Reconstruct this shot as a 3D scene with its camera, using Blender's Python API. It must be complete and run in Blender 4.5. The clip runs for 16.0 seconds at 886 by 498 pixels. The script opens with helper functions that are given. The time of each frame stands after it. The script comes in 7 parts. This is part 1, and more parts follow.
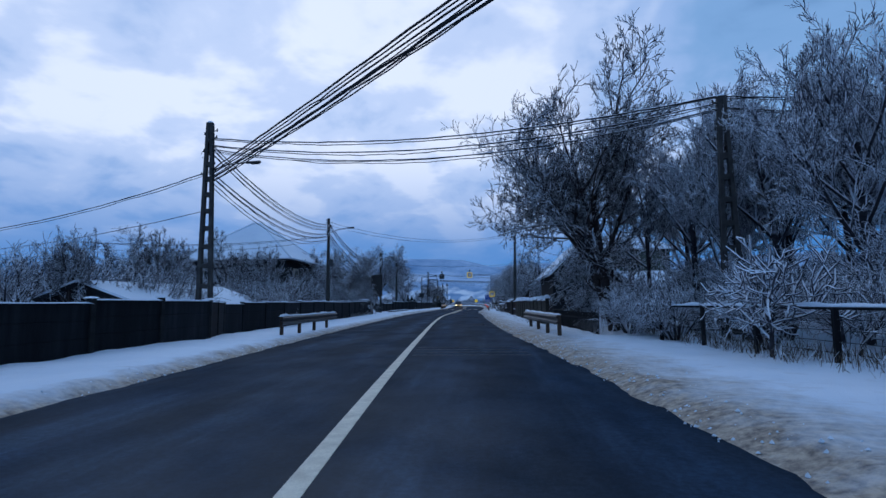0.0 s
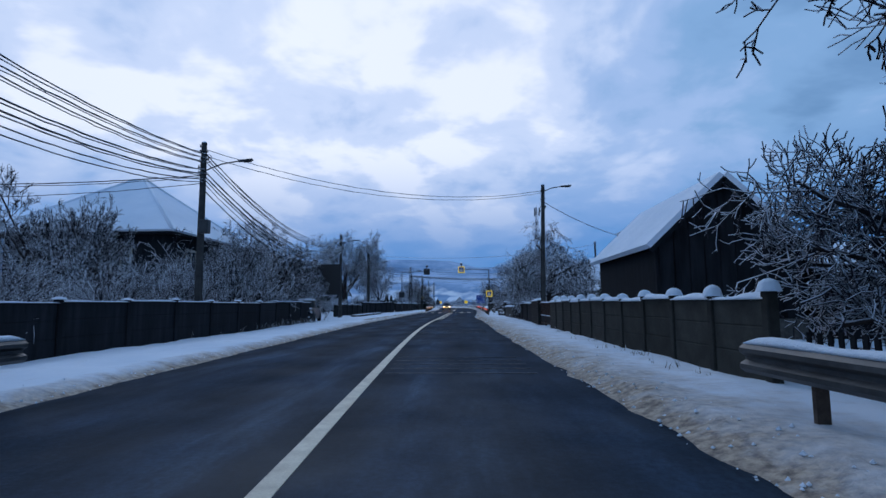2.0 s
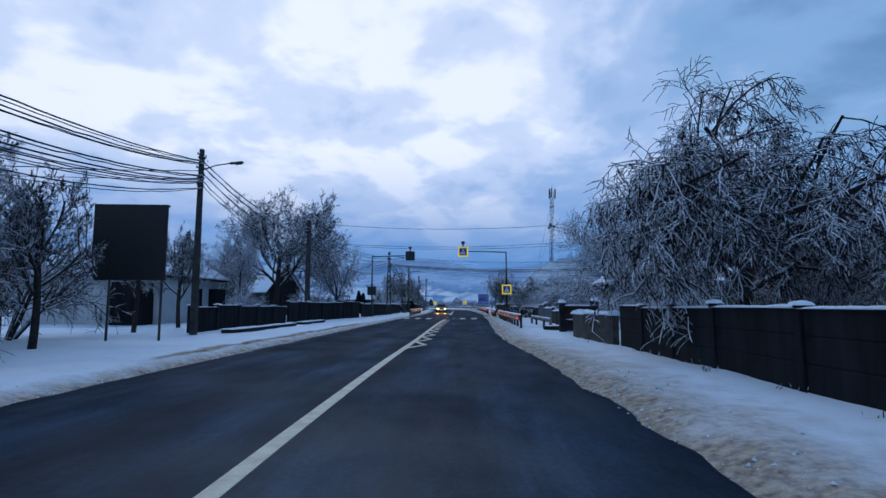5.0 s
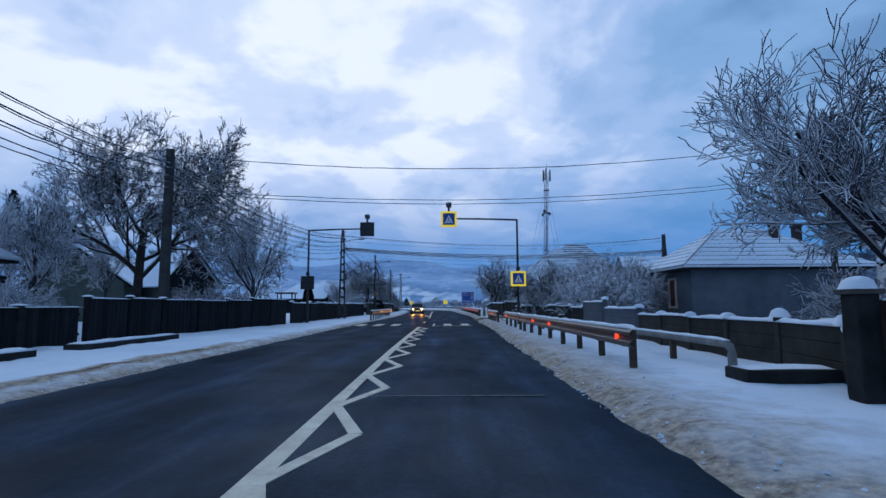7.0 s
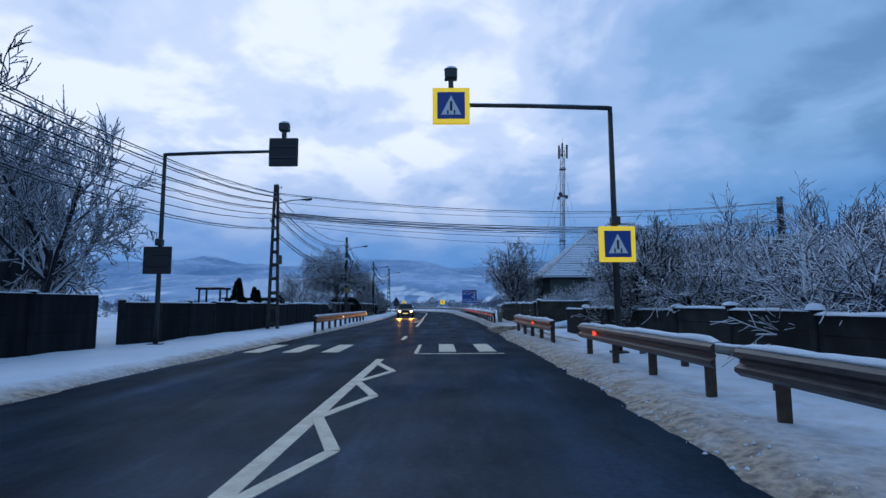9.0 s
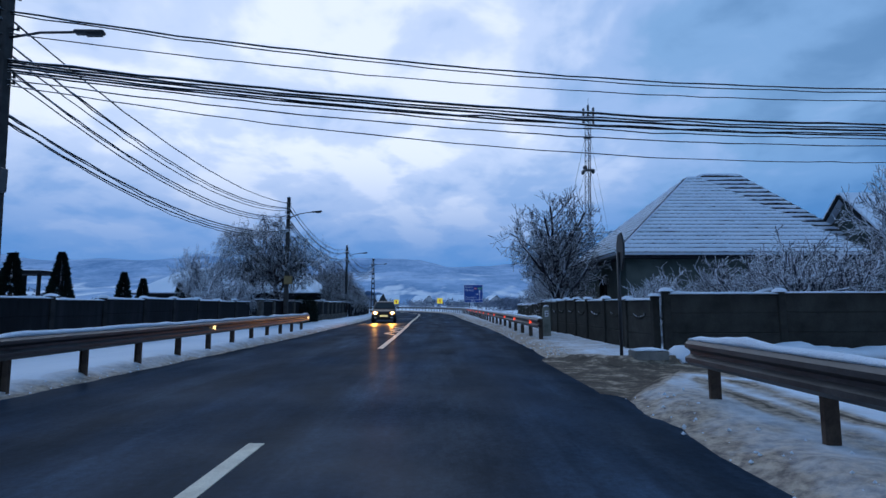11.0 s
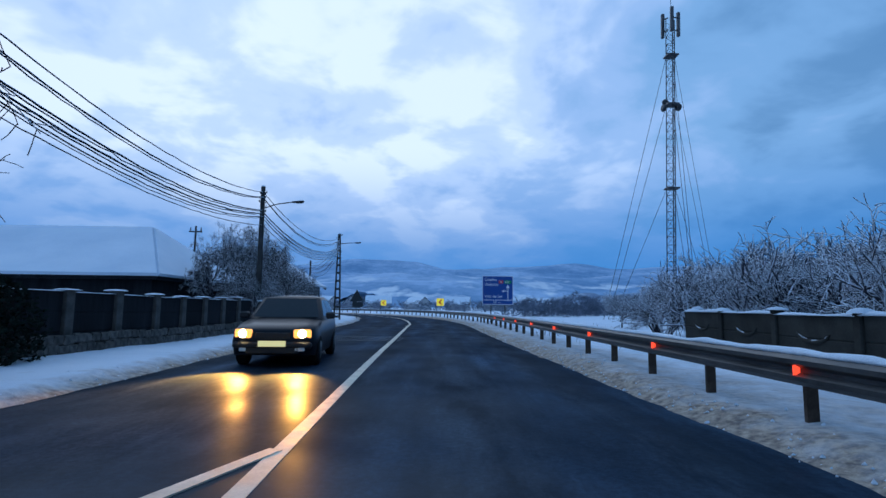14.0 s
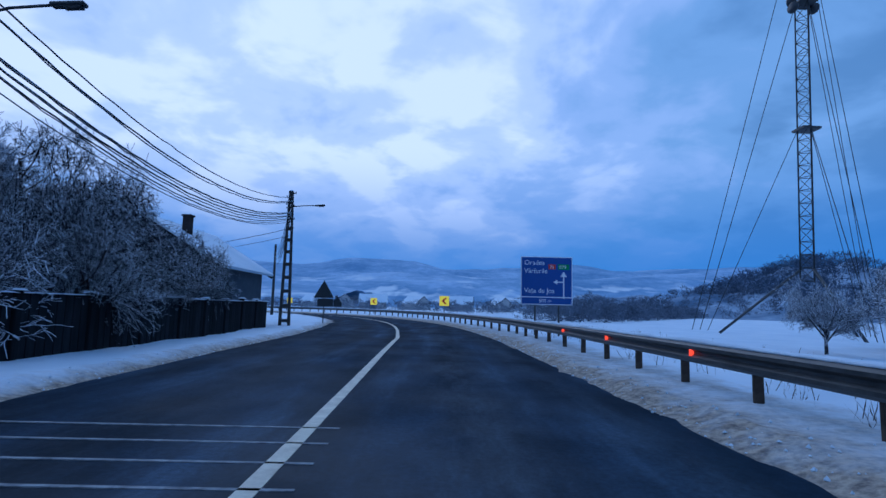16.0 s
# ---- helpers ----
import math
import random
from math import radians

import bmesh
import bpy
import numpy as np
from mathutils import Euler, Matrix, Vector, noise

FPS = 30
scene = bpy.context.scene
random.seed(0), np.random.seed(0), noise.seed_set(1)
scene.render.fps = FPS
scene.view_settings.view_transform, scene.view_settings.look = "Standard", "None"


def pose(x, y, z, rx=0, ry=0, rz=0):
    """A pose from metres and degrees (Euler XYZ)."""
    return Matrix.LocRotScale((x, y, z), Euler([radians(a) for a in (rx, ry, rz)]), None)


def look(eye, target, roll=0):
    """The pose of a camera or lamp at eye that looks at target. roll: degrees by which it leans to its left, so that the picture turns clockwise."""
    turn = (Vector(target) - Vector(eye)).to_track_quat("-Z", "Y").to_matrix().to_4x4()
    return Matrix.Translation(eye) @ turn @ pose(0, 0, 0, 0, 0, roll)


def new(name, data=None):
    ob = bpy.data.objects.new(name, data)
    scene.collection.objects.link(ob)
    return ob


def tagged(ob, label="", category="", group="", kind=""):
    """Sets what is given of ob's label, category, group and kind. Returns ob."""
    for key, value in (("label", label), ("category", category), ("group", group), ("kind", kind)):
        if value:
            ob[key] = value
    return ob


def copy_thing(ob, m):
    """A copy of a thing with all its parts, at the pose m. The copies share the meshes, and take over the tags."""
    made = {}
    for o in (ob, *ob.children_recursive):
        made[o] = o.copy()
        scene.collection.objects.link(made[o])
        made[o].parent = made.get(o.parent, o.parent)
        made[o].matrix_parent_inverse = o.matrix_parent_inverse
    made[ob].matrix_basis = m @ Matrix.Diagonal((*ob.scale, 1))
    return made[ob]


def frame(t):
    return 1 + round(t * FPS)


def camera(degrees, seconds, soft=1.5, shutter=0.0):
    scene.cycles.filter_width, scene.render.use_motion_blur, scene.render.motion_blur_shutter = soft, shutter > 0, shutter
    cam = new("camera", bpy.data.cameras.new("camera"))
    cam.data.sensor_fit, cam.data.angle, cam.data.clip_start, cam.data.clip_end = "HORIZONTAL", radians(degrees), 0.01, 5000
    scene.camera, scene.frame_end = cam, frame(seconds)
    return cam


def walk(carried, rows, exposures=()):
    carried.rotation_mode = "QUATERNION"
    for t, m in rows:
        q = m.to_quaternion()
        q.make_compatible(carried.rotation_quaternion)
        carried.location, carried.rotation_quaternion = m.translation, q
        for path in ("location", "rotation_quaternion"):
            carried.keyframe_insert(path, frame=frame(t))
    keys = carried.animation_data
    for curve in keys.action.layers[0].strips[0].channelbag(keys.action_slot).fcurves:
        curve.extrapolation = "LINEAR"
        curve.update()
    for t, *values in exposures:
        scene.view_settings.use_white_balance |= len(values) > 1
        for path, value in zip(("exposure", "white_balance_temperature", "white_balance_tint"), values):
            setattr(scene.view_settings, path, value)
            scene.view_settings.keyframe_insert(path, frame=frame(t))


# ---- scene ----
cam = camera(80.0, 16.0)
PATH = [
    (0, (2.083, -2.329, 1.175), (1.938, -0.344, 1.379), -0.6),
    (0.5, (1.89, 2.167, 1.191), (1.737, 4.152, 1.389), -0.7),
    (1, (1.517, 6.713, 1.218), (1.374, 8.698, 1.419), -0.7),
    (1.5, (1.22, 11.198, 1.2), (1.106, 13.184, 1.407), -0.6),
    (2, (1.065, 15.752, 1.208), (0.967, 17.738, 1.416), -0.4),
    (2.5, (0.896, 20.135, 1.208), (0.802, 22.122, 1.416), -0.3),
    (3, (0.754, 24.577, 1.207), (0.661, 26.564, 1.414), -0.3),
    (3.5, (0.542, 28.877, 1.225), (0.454, 30.864, 1.432), -0.2),
    (4, (0.456, 33.262, 1.281), (0.369, 35.249, 1.485), 0.1),
    (4.2, (0.437, 35.038, 1.298), (0.348, 37.025, 1.505), 0.0),
    (6.3, (-0.227, 53.744, 1.193), (-0.285, 55.732, 1.405), 0.1),
    (6.5, (-0.253, 55.463, 1.228), (-0.295, 57.451, 1.438), 0.2),
    (7, (-0.271, 59.652, 1.196), (-0.276, 61.641, 1.407), -0.3),
    (7.5, (-0.273, 63.919, 1.197), (-0.267, 65.908, 1.41), -0.1),
    (8, (-0.272, 68.061, 1.209), (-0.266, 70.049, 1.422), -0.1),
    (8.5, (-0.276, 72.347, 1.231), (-0.27, 74.335, 1.446), -0.3),
    (8.7, (-0.269, 74.04, 1.238), (-0.263, 76.029, 1.45), -0.3),
    (10.8, (-0.131, 91.593, 1.2), (-0.117, 93.582, 1.413), 0.2),
    (11, (-0.092, 93.254, 1.198), (-0.079, 95.243, 1.408), -0.1),
    (11.5, (-0.03, 97.391, 1.176), (-0.022, 99.379, 1.391), 0.0),
    (12, (-0.176, 101.533, 1.195), (-0.163, 103.522, 1.41), 0.2),
    (12.5, (-0.268, 105.676, 1.218), (-0.257, 107.665, 1.433), 1.1),
    (13, (-0.389, 109.796, 1.21), (-0.376, 111.784, 1.426), 1.0),
    (13.5, (-0.492, 113.936, 1.203), (-0.474, 115.925, 1.415), 0.0),
    (14, (-0.64, 118.046, 1.207), (-0.614, 120.034, 1.427), 0.7),
    (14.5, (-0.809, 122.082, 1.205), (-0.776, 124.07, 1.424), 0.6),
    (15, (-0.896, 126.044, 1.224), (-0.862, 128.031, 1.441), 0.8),
    (15.5, (-0.995, 130.03, 1.22), (-0.962, 132.018, 1.438), 0.9),
    (16, (-0.975, 134.149, 1.224), (-0.947, 136.137, 1.445), 1.4),
]
EXPOSURES = [(0, -0.1, 5500, 12), (2.5, 0.0, 5800, 12), (7, 0.0, 5700, 11), (11, 0.0, 5600, 11), (13, 0.0, 5450, 9), (14.2, 0.0, 5100, 6), (15, -0.08, 4350, 4), (15.5, -0.15, 4600, 9), (16, -0.17, 4800, 13)]
walk(cam, [(t, look(eye, target, roll)) for t, eye, target, roll in PATH], exposures=EXPOSURES)

SKY_STRENGTH = 1.0
SKY_SHIFT = (0.0, 0.0, 0.0)


# ---------------------------------------------------------------- light
world = bpy.data.worlds.new("winter_sky")
scene.world = world
world.use_nodes = True
wn, wl = world.node_tree.nodes, world.node_tree.links
wn.clear()


def wnode(kind, **props):
    n = wn.new(kind)
    for k, v in props.items():
        n.inputs[k.replace("_", " ")].default_value = v
    return n


w_out = wn.new("ShaderNodeOutputWorld")
w_bg = wn.new("ShaderNodeBackground")
w_sky = wn.new("ShaderNodeTexSky")
w_sky.sky_type = "NISHITA"
w_sky.sun_disc = False
w_sky.sun_elevation = radians(28)
w_sky.sun_rotation = radians(-20)
w_tc = wn.new("ShaderNodeTexCoord")
# clouds lie on a flat layer: divide the direction by its height
w_sep = wn.new("ShaderNodeSeparateXYZ")
wl.new(w_tc.outputs["Generated"], w_sep.inputs[0])
w_h = wn.new("ShaderNodeMath")
w_h.operation = "ADD"
w_h.inputs[1].default_value = 0.28
w_habs = wn.new("ShaderNodeMath")
w_habs.operation = "ABSOLUTE"
wl.new(w_sep.outputs[2], w_habs.inputs[0])
wl.new(w_habs.outputs[0], w_h.inputs[0])
w_div = wn.new("ShaderNodeVectorMath")
w_div.operation = "DIVIDE"
w_comb = wn.new("ShaderNodeCombineXYZ")
for i in range(3):
    wl.new(w_h.outputs[0], w_comb.inputs[i])
wl.new(w_tc.outputs["Generated"], w_div.inputs[0])
wl.new(w_comb.outputs[0], w_div.inputs[1])
w_map = wn.new("ShaderNodeMapping")
w_map.inputs["Location"].default_value = SKY_SHIFT
wl.new(w_div.outputs[0], w_map.inputs[0])
w_big = wnode("ShaderNodeTexNoise", Scale=2.1, Detail=5.0, Roughness=0.5, Distortion=0.3)
w_small = wnode("ShaderNodeTexNoise", Scale=4.6, Detail=5.0, Roughness=0.5, Distortion=0.3)
wl.new(w_map.outputs[0], w_big.inputs["Vector"])
wl.new(w_map.outputs[0], w_small.inputs["Vector"])
w_mix = wn.new("ShaderNodeMix")
w_mix.data_type = "FLOAT"
w_mix.inputs[0].default_value = 0.35
wl.new(w_big.outputs[0], w_mix.inputs[2])
wl.new(w_small.outputs[0], w_mix.inputs[3])
# the hidden sun brightens the cover ahead; away from it the dusk sky is dim
w_dot = wn.new("ShaderNodeVectorMath")
w_dot.operation = "DOT_PRODUCT"
w_dot.inputs[1].default_value = Vector((-0.30, 0.82, 0.46)).normalized()
wl.new(w_tc.outputs["Generated"], w_dot.inputs[0])
w_glow = wn.new("ShaderNodeMapRange")
w_glow.interpolation_type = "SMOOTHSTEP"
for k, v in (("From Min", 0.35), ("From Max", 1.05), ("To Min", 0.0), ("To Max", 0.50)):
    w_glow.inputs[k].default_value = v
wl.new(w_dot.outputs["Value"], w_glow.inputs[0])
w_lum = wn.new("ShaderNodeMath")
w_lum.operation = "MULTIPLY_ADD"
w_lum.inputs[1].default_value = 0.95
wl.new(w_mix.outputs[0], w_lum.inputs[0])
# unseen sky behind the viewer, brightened to lift surfaces that face this way
w_rear = wn.new("ShaderNodeMapRange")
w_rear.interpolation_type = "SMOOTHSTEP"
for k, v in (("From Min", -0.05), ("From Max", -0.7), ("To Min", 0.0), ("To Max", 0.32)):
    w_rear.inputs[k].default_value = v
wl.new(w_sep.outputs[1], w_rear.inputs[0])
w_both = wn.new("ShaderNodeMath")
w_both.operation = "ADD"
wl.new(w_glow.outputs[0], w_both.inputs[0])
wl.new(w_rear.outputs[0], w_both.inputs[1])
wl.new(w_both.outputs[0], w_lum.inputs[2])
w_ramp = wn.new("ShaderNodeValToRGB")
w_ramp.color_ramp.interpolation = "EASE"
cr = w_ramp.color_ramp.elements
cr[0].position, cr[0].color = 0.30, (0.105, 0.215, 0.40, 1)
cr[1].position, cr[1].color = 1.0, (0.86, 0.88, 0.93, 1)
for pos_, col_ in ((0.56, (0.155, 0.285, 0.47, 1)), (0.70, (0.245, 0.405, 0.62, 1)), (0.82, (0.37, 0.50, 0.72, 1)), (0.92, (0.60, 0.68, 0.83, 1))):
    cr.new(pos_).color = col_
wl.new(w_lum.outputs[0], w_ramp.inputs[0])
# towards the horizon the cover turns to an even blue band
w_hor = wn.new("ShaderNodeMapRange")
w_hor.interpolation_type = "SMOOTHSTEP"
for k, v in (("From Min", 0.04), ("From Max", 0.30), ("To Min", 0.95), ("To Max", 0.0)):
    w_hor.inputs[k].default_value = v
wl.new(w_habs.outputs[0], w_hor.inputs[0])
w_band = wn.new("ShaderNodeMix")
w_band.data_type = "RGBA"
w_band.inputs[7].default_value = (0.062, 0.222, 0.52, 1)
wl.new(w_hor.outputs[0], w_band.inputs[0])
wl.new(w_ramp.outputs[0], w_band.inputs[6])
w_add = wn.new("ShaderNodeMix")
w_add.data_type = "RGBA"
w_add.blend_type = "ADD"
w_add.inputs[0].default_value = 0.002
wl.new(w_band.outputs[2], w_add.inputs[6])
wl.new(w_sky.outputs[0], w_add.inputs[7])
wl.new(w_add.outputs[2], w_bg.inputs[0])
w_bg.inputs[1].default_value = SKY_STRENGTH
wl.new(w_bg.outputs[0], w_out.inputs[0])

sun = new("sun", bpy.data.lights.new("sun", "SUN"))
sun.data.energy, sun.data.angle, sun.data.color = 0.3, radians(40), (0.93, 0.96, 1.0)
sun.matrix_world = look((-17, 96, 37), (0, 50, 0))


# ---------------------------------------------------------------- materials
def material(name, rough=0.7, metal=0.0):
    m = bpy.data.materials.new(name)
    m.use_nodes = True
    b = m.node_tree.nodes["Principled BSDF"]
    b.inputs["Roughness"].default_value = rough
    b.inputs["Metallic"].default_value = metal
    # rough weathered surfaces hardly shine
    b.inputs["Specular IOR Level"].default_value = 0.5 if rough < 0.55 else 0.06
    return m, m.node_tree.nodes, m.node_tree.links, b


def noise_node(n, l, scale, detail=5.0, rough=0.55, stretch=None, coords="Object"):
    tc = n.new("ShaderNodeTexCoord")
    t = n.new("ShaderNodeTexNoise")
    t.inputs["Scale"].default_value = scale
    t.inputs["Detail"].default_value = detail
    t.inputs["Roughness"].default_value = rough
    if stretch:
        mp = n.new("ShaderNodeMapping")
        mp.inputs["Scale"].default_value = stretch
        l.new(tc.outputs[coords], mp.inputs[0])
        l.new(mp.outputs[0], t.inputs["Vector"])
    else:
        l.new(tc.outputs[coords], t.inputs["Vector"])
    return t


def ramp(n, l, src, stops):
    r = n.new("ShaderNodeValToRGB")
    el = r.color_ramp.elements
    el[0].position, el[0].color = stops[0][0], (*stops[0][1], 1)
    el[1].position, el[1].color = stops[-1][0], (*stops[-1][1], 1)
    for p, c in stops[1:-1]:
        el.new(p).color = (*c, 1)
    l.new(src, r.inputs[0])
    return r


def mix_rgb(n, l, fac, a, b, mode="MIX"):
    m = n.new("ShaderNodeMix")
    m.data_type, m.blend_type = "RGBA", mode
    for sock, v in ((0, fac), (6, a), (7, b)):
        if isinstance(v, (int, float)):
            m.inputs[sock].default_value = v
        elif isinstance(v, tuple):
            m.inputs[sock].default_value = (*v, 1)
        else:
            l.new(v, m.inputs[sock])
    return m.outputs[2]


def bump(n, l, b, height, strength=0.3, dist=0.02):
    bp = n.new("ShaderNodeBump")
    bp.inputs["Strength"].default_value = strength
    bp.inputs["Distance"].default_value = dist
    l.new(height, bp.inputs["Height"])
    l.new(bp.outputs[0], b.inputs["Normal"])


def varied(name, dark, light, scale=3.0, rough=0.75, metal=0.0, fine=40.0, strength=0.25, stretch=None, shade=0.0, snow=0.0):
    """A surface with coarse stains and fine grain; snow: share of upward faces dusted with snow."""
    m, n, l, b = material(name, rough, metal)
    big = noise_node(n, l, scale, 5, 0.6, stretch)
    small = noise_node(n, l, fine, 3, 0.6, stretch)
    col = ramp(n, l, big.outputs[0], [(0.3, dark), (0.7, light)]).outputs[0]
    col = mix_rgb(n, l, 0.35, col, ramp(n, l, small.outputs[0], [(0.25, (0.45,) * 3), (0.75, (1.0,) * 3)]).outputs[0], "MULTIPLY")
    if shade:
        oi = n.new("ShaderNodeObjectInfo")
        tint = ramp(n, l, oi.outputs["Random"], [(0.0, (1 - shade,) * 3), (1.0, (1.0,) * 3)]).outputs[0]
        col = mix_rgb(n, l, 1.0, col, tint, "MULTIPLY")
    if snow:
        g = n.new("ShaderNodeNewGeometry")
        s = n.new("ShaderNodeSeparateXYZ")
        l.new(g.outputs["Normal"], s.inputs[0])
        add = n.new("ShaderNodeMath")
        add.operation = "MULTIPLY_ADD"
        add.inputs[1].default_value = 0.9
        l.new(big.outputs[0], add.inputs[0])
        l.new(s.outputs[2], add.inputs[2])
        fac = ramp(n, l, add.outputs[0], [(1.05 - snow, (0,) * 3), (1.2 - snow, (1,) * 3)]).outputs[0]
        col = mix_rgb(n, l, fac, col, (0.82, 0.85, 0.9))
    l.new(col, b.inputs["Base Color"])
    rr = ramp(n, l, big.outputs[0], [(0.3, (max(rough - 0.12, 0.05),) * 3), (0.7, (min(rough + 0.12, 1),) * 3)])
    l.new(rr.outputs[0], b.inputs["Roughness"])
    bump(n, l, b, small.outputs[0], strength, 0.01)
    return m


def make_snow(name, dirty):
    m, n, l, b = material(name, 0.75)
    big = noise_node(n, l, 0.35, 6, 0.6)
    mid = noise_node(n, l, 2.2, 6, 0.62)
    fine = noise_node(n, l, 30, 4, 0.6)
    col = ramp(n, l, big.outputs[0], [(0.3, (0.67, 0.745, 0.84)), (0.7, (0.82, 0.87, 0.94))]).outputs[0]
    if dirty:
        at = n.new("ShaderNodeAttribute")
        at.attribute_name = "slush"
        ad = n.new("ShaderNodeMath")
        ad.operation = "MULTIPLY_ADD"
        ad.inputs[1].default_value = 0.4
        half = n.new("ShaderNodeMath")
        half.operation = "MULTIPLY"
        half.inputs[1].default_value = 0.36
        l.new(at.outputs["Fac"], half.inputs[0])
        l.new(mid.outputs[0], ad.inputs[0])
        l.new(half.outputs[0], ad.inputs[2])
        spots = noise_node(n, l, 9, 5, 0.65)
        # Brown of real grit, with warm headlight glow added to the colour.
        headlit_tan = ramp(n, l, spots.outputs[0], [(0.35, (0.11, 0.075, 0.047)), (0.62, (0.48, 0.38, 0.27))]).outputs[0]
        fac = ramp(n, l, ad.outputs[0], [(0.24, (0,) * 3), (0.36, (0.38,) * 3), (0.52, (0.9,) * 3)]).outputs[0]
        col = mix_rgb(n, l, fac, col, headlit_tan)
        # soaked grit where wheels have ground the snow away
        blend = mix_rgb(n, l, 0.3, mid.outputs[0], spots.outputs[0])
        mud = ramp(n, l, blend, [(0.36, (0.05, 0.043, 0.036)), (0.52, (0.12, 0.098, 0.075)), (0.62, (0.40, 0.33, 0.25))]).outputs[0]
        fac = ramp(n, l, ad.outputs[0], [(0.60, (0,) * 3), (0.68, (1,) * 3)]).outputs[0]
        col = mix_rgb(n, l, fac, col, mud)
    l.new(col, b.inputs["Base Color"])
    b.inputs["Subsurface Weight"].default_value = 0.0
    ht = mix_rgb(n, l, 0.35, mid.outputs[0], fine.outputs[0])
    bump(n, l, b, ht, 0.8, 0.07)
    return m


def make_asphalt():
    m, n, l, b = material("sky_tinted_wet_asphalt", 0.5)
    at = n.new("ShaderNodeAttribute")
    at.attribute_name = "lane"
    # lane runs across the carriageway in metres from the centre line
    long_streak = noise_node(n, l, 1.0, 6, 0.6, (1.1, 0.12, 1.0))
    patch = noise_node(n, l, 0.5, 6, 0.6)
    grain = noise_node(n, l, 90, 3, 0.7)
    # Blue reflection of the sky is mixed into the asphalt's own colour.
    col = ramp(n, l, long_streak.outputs[0], [(0.34, (0.013, 0.025, 0.047)), (0.54, (0.024, 0.042, 0.074)), (0.68, (0.056, 0.087, 0.138))]).outputs[0]
    damp = noise_node(n, l, 0.9, 5, 0.62, (1.0, 0.45, 1.0))
    col = mix_rgb(n, l, 0.75, col, ramp(n, l, damp.outputs[0], [(0.40, (0.55,) * 3), (0.52, (0.9,) * 3), (0.60, (1.25,) * 3)]).outputs[0], "MULTIPLY")
    salt = n.new("ShaderNodeAttribute")
    salt.attribute_name = "salt"
    speck = noise_node(n, l, 1.3, 6, 0.72, (1.0, 0.3, 1.0))
    where = ramp(n, l, speck.outputs[0], [(0.42, (0.0,) * 3), (0.66, (1.0,) * 3)]).outputs[0]
    mul = n.new("ShaderNodeMath")
    mul.operation = "MULTIPLY"
    l.new(where, mul.inputs[0])
    l.new(salt.outputs["Fac"], mul.inputs[1])
    col = mix_rgb(n, l, mul.outputs[0], col, (0.11, 0.145, 0.20))
    mottle = noise_node(n, l, 16, 4, 0.7)
    col = mix_rgb(n, l, 0.6, col, ramp(n, l, mottle.outputs[0], [(0.35, (0.55,) * 3), (0.65, (1.4,) * 3)]).outputs[0], "MULTIPLY")
    tr = ramp(n, l, at.outputs["Fac"], [(0.0, (1.0,) * 3), (0.5, (0.75,) * 3), (1.0, (0.55,) * 3)]).outputs[0]
    col = mix_rgb(n, l, 1.0, col, tr, "MULTIPLY")
    col = mix_rgb(n, l, 0.5, col, ramp(n, l, grain.outputs[0], [(0.3, (0.4,) * 3), (0.7, (1.3,) * 3)]).outputs[0], "MULTIPLY")
    l.new(col, b.inputs["Base Color"])
    mx = n.new("ShaderNodeMath")
    mx.operation = "MULTIPLY_ADD"
    mx.inputs[1].default_value = 0.4
    mx.inputs[2].default_value = 0.18
    l.new(patch.outputs[0], mx.inputs[0])
    l.new(mx.outputs[0], b.inputs["Roughness"])
    b.inputs["Specular IOR Level"].default_value = 0.0
    bump(n, l, b, grain.outputs[0], 0.25, 0.006)
    # a thin film of melt water over the stones
    film = n.new("ShaderNodeBsdfGlossy")
    film.inputs["Color"].default_value = (0.8, 0.9, 1.0, 1)
    l.new(mx.outputs[0], film.inputs["Roughness"])
    wet = n.new("ShaderNodeMixShader")
    share_ = ramp(n, l, patch.outputs[0], [(0.35, (0.04,) * 3), (0.65, (0.018,) * 3)])
    l.new(share_.outputs[0], wet.inputs[0])
    l.new(b.outputs[0], wet.inputs[1])
    l.new(film.outputs[0], wet.inputs[2])
    l.new(wet.outputs[0], n["Material Output"].inputs[0])
    return m


def make_bark(name, bark_dark, bark_light, cover):
    """Bark or twigs with snow lying on the sides that face up."""
    m, n, l, b = material(name, 0.85)
    t = noise_node(n, l, 9, 4, 0.6)
    col = ramp(n, l, t.outputs[0], [(0.3, bark_dark), (0.7, bark_light)]).outputs[0]
    g = n.new("ShaderNodeNewGeometry")
    s = n.new("ShaderNodeSeparateXYZ")
    l.new(g.outputs["Normal"], s.inputs[0])
    patch = noise_node(n, l, 2.5, 3, 0.6)
    add = n.new("ShaderNodeMath")
    add.operation = "MULTIPLY_ADD"
    add.inputs[1].default_value = 0.8
    l.new(patch.outputs[0], add.inputs[0])
    l.new(s.outputs[2], add.inputs[2])
    fac = ramp(n, l, add.outputs[0], [(0.75 - cover, (0,) * 3), (0.98 - cover, (1,) * 3)]).outputs[0]
    col = mix_rgb(n, l, fac, col, (0.78, 0.81, 0.87))
    l.new(col, b.inputs["Base Color"])
    bump(n, l, b, t.outputs[0], 0.4, 0.02)
    return m


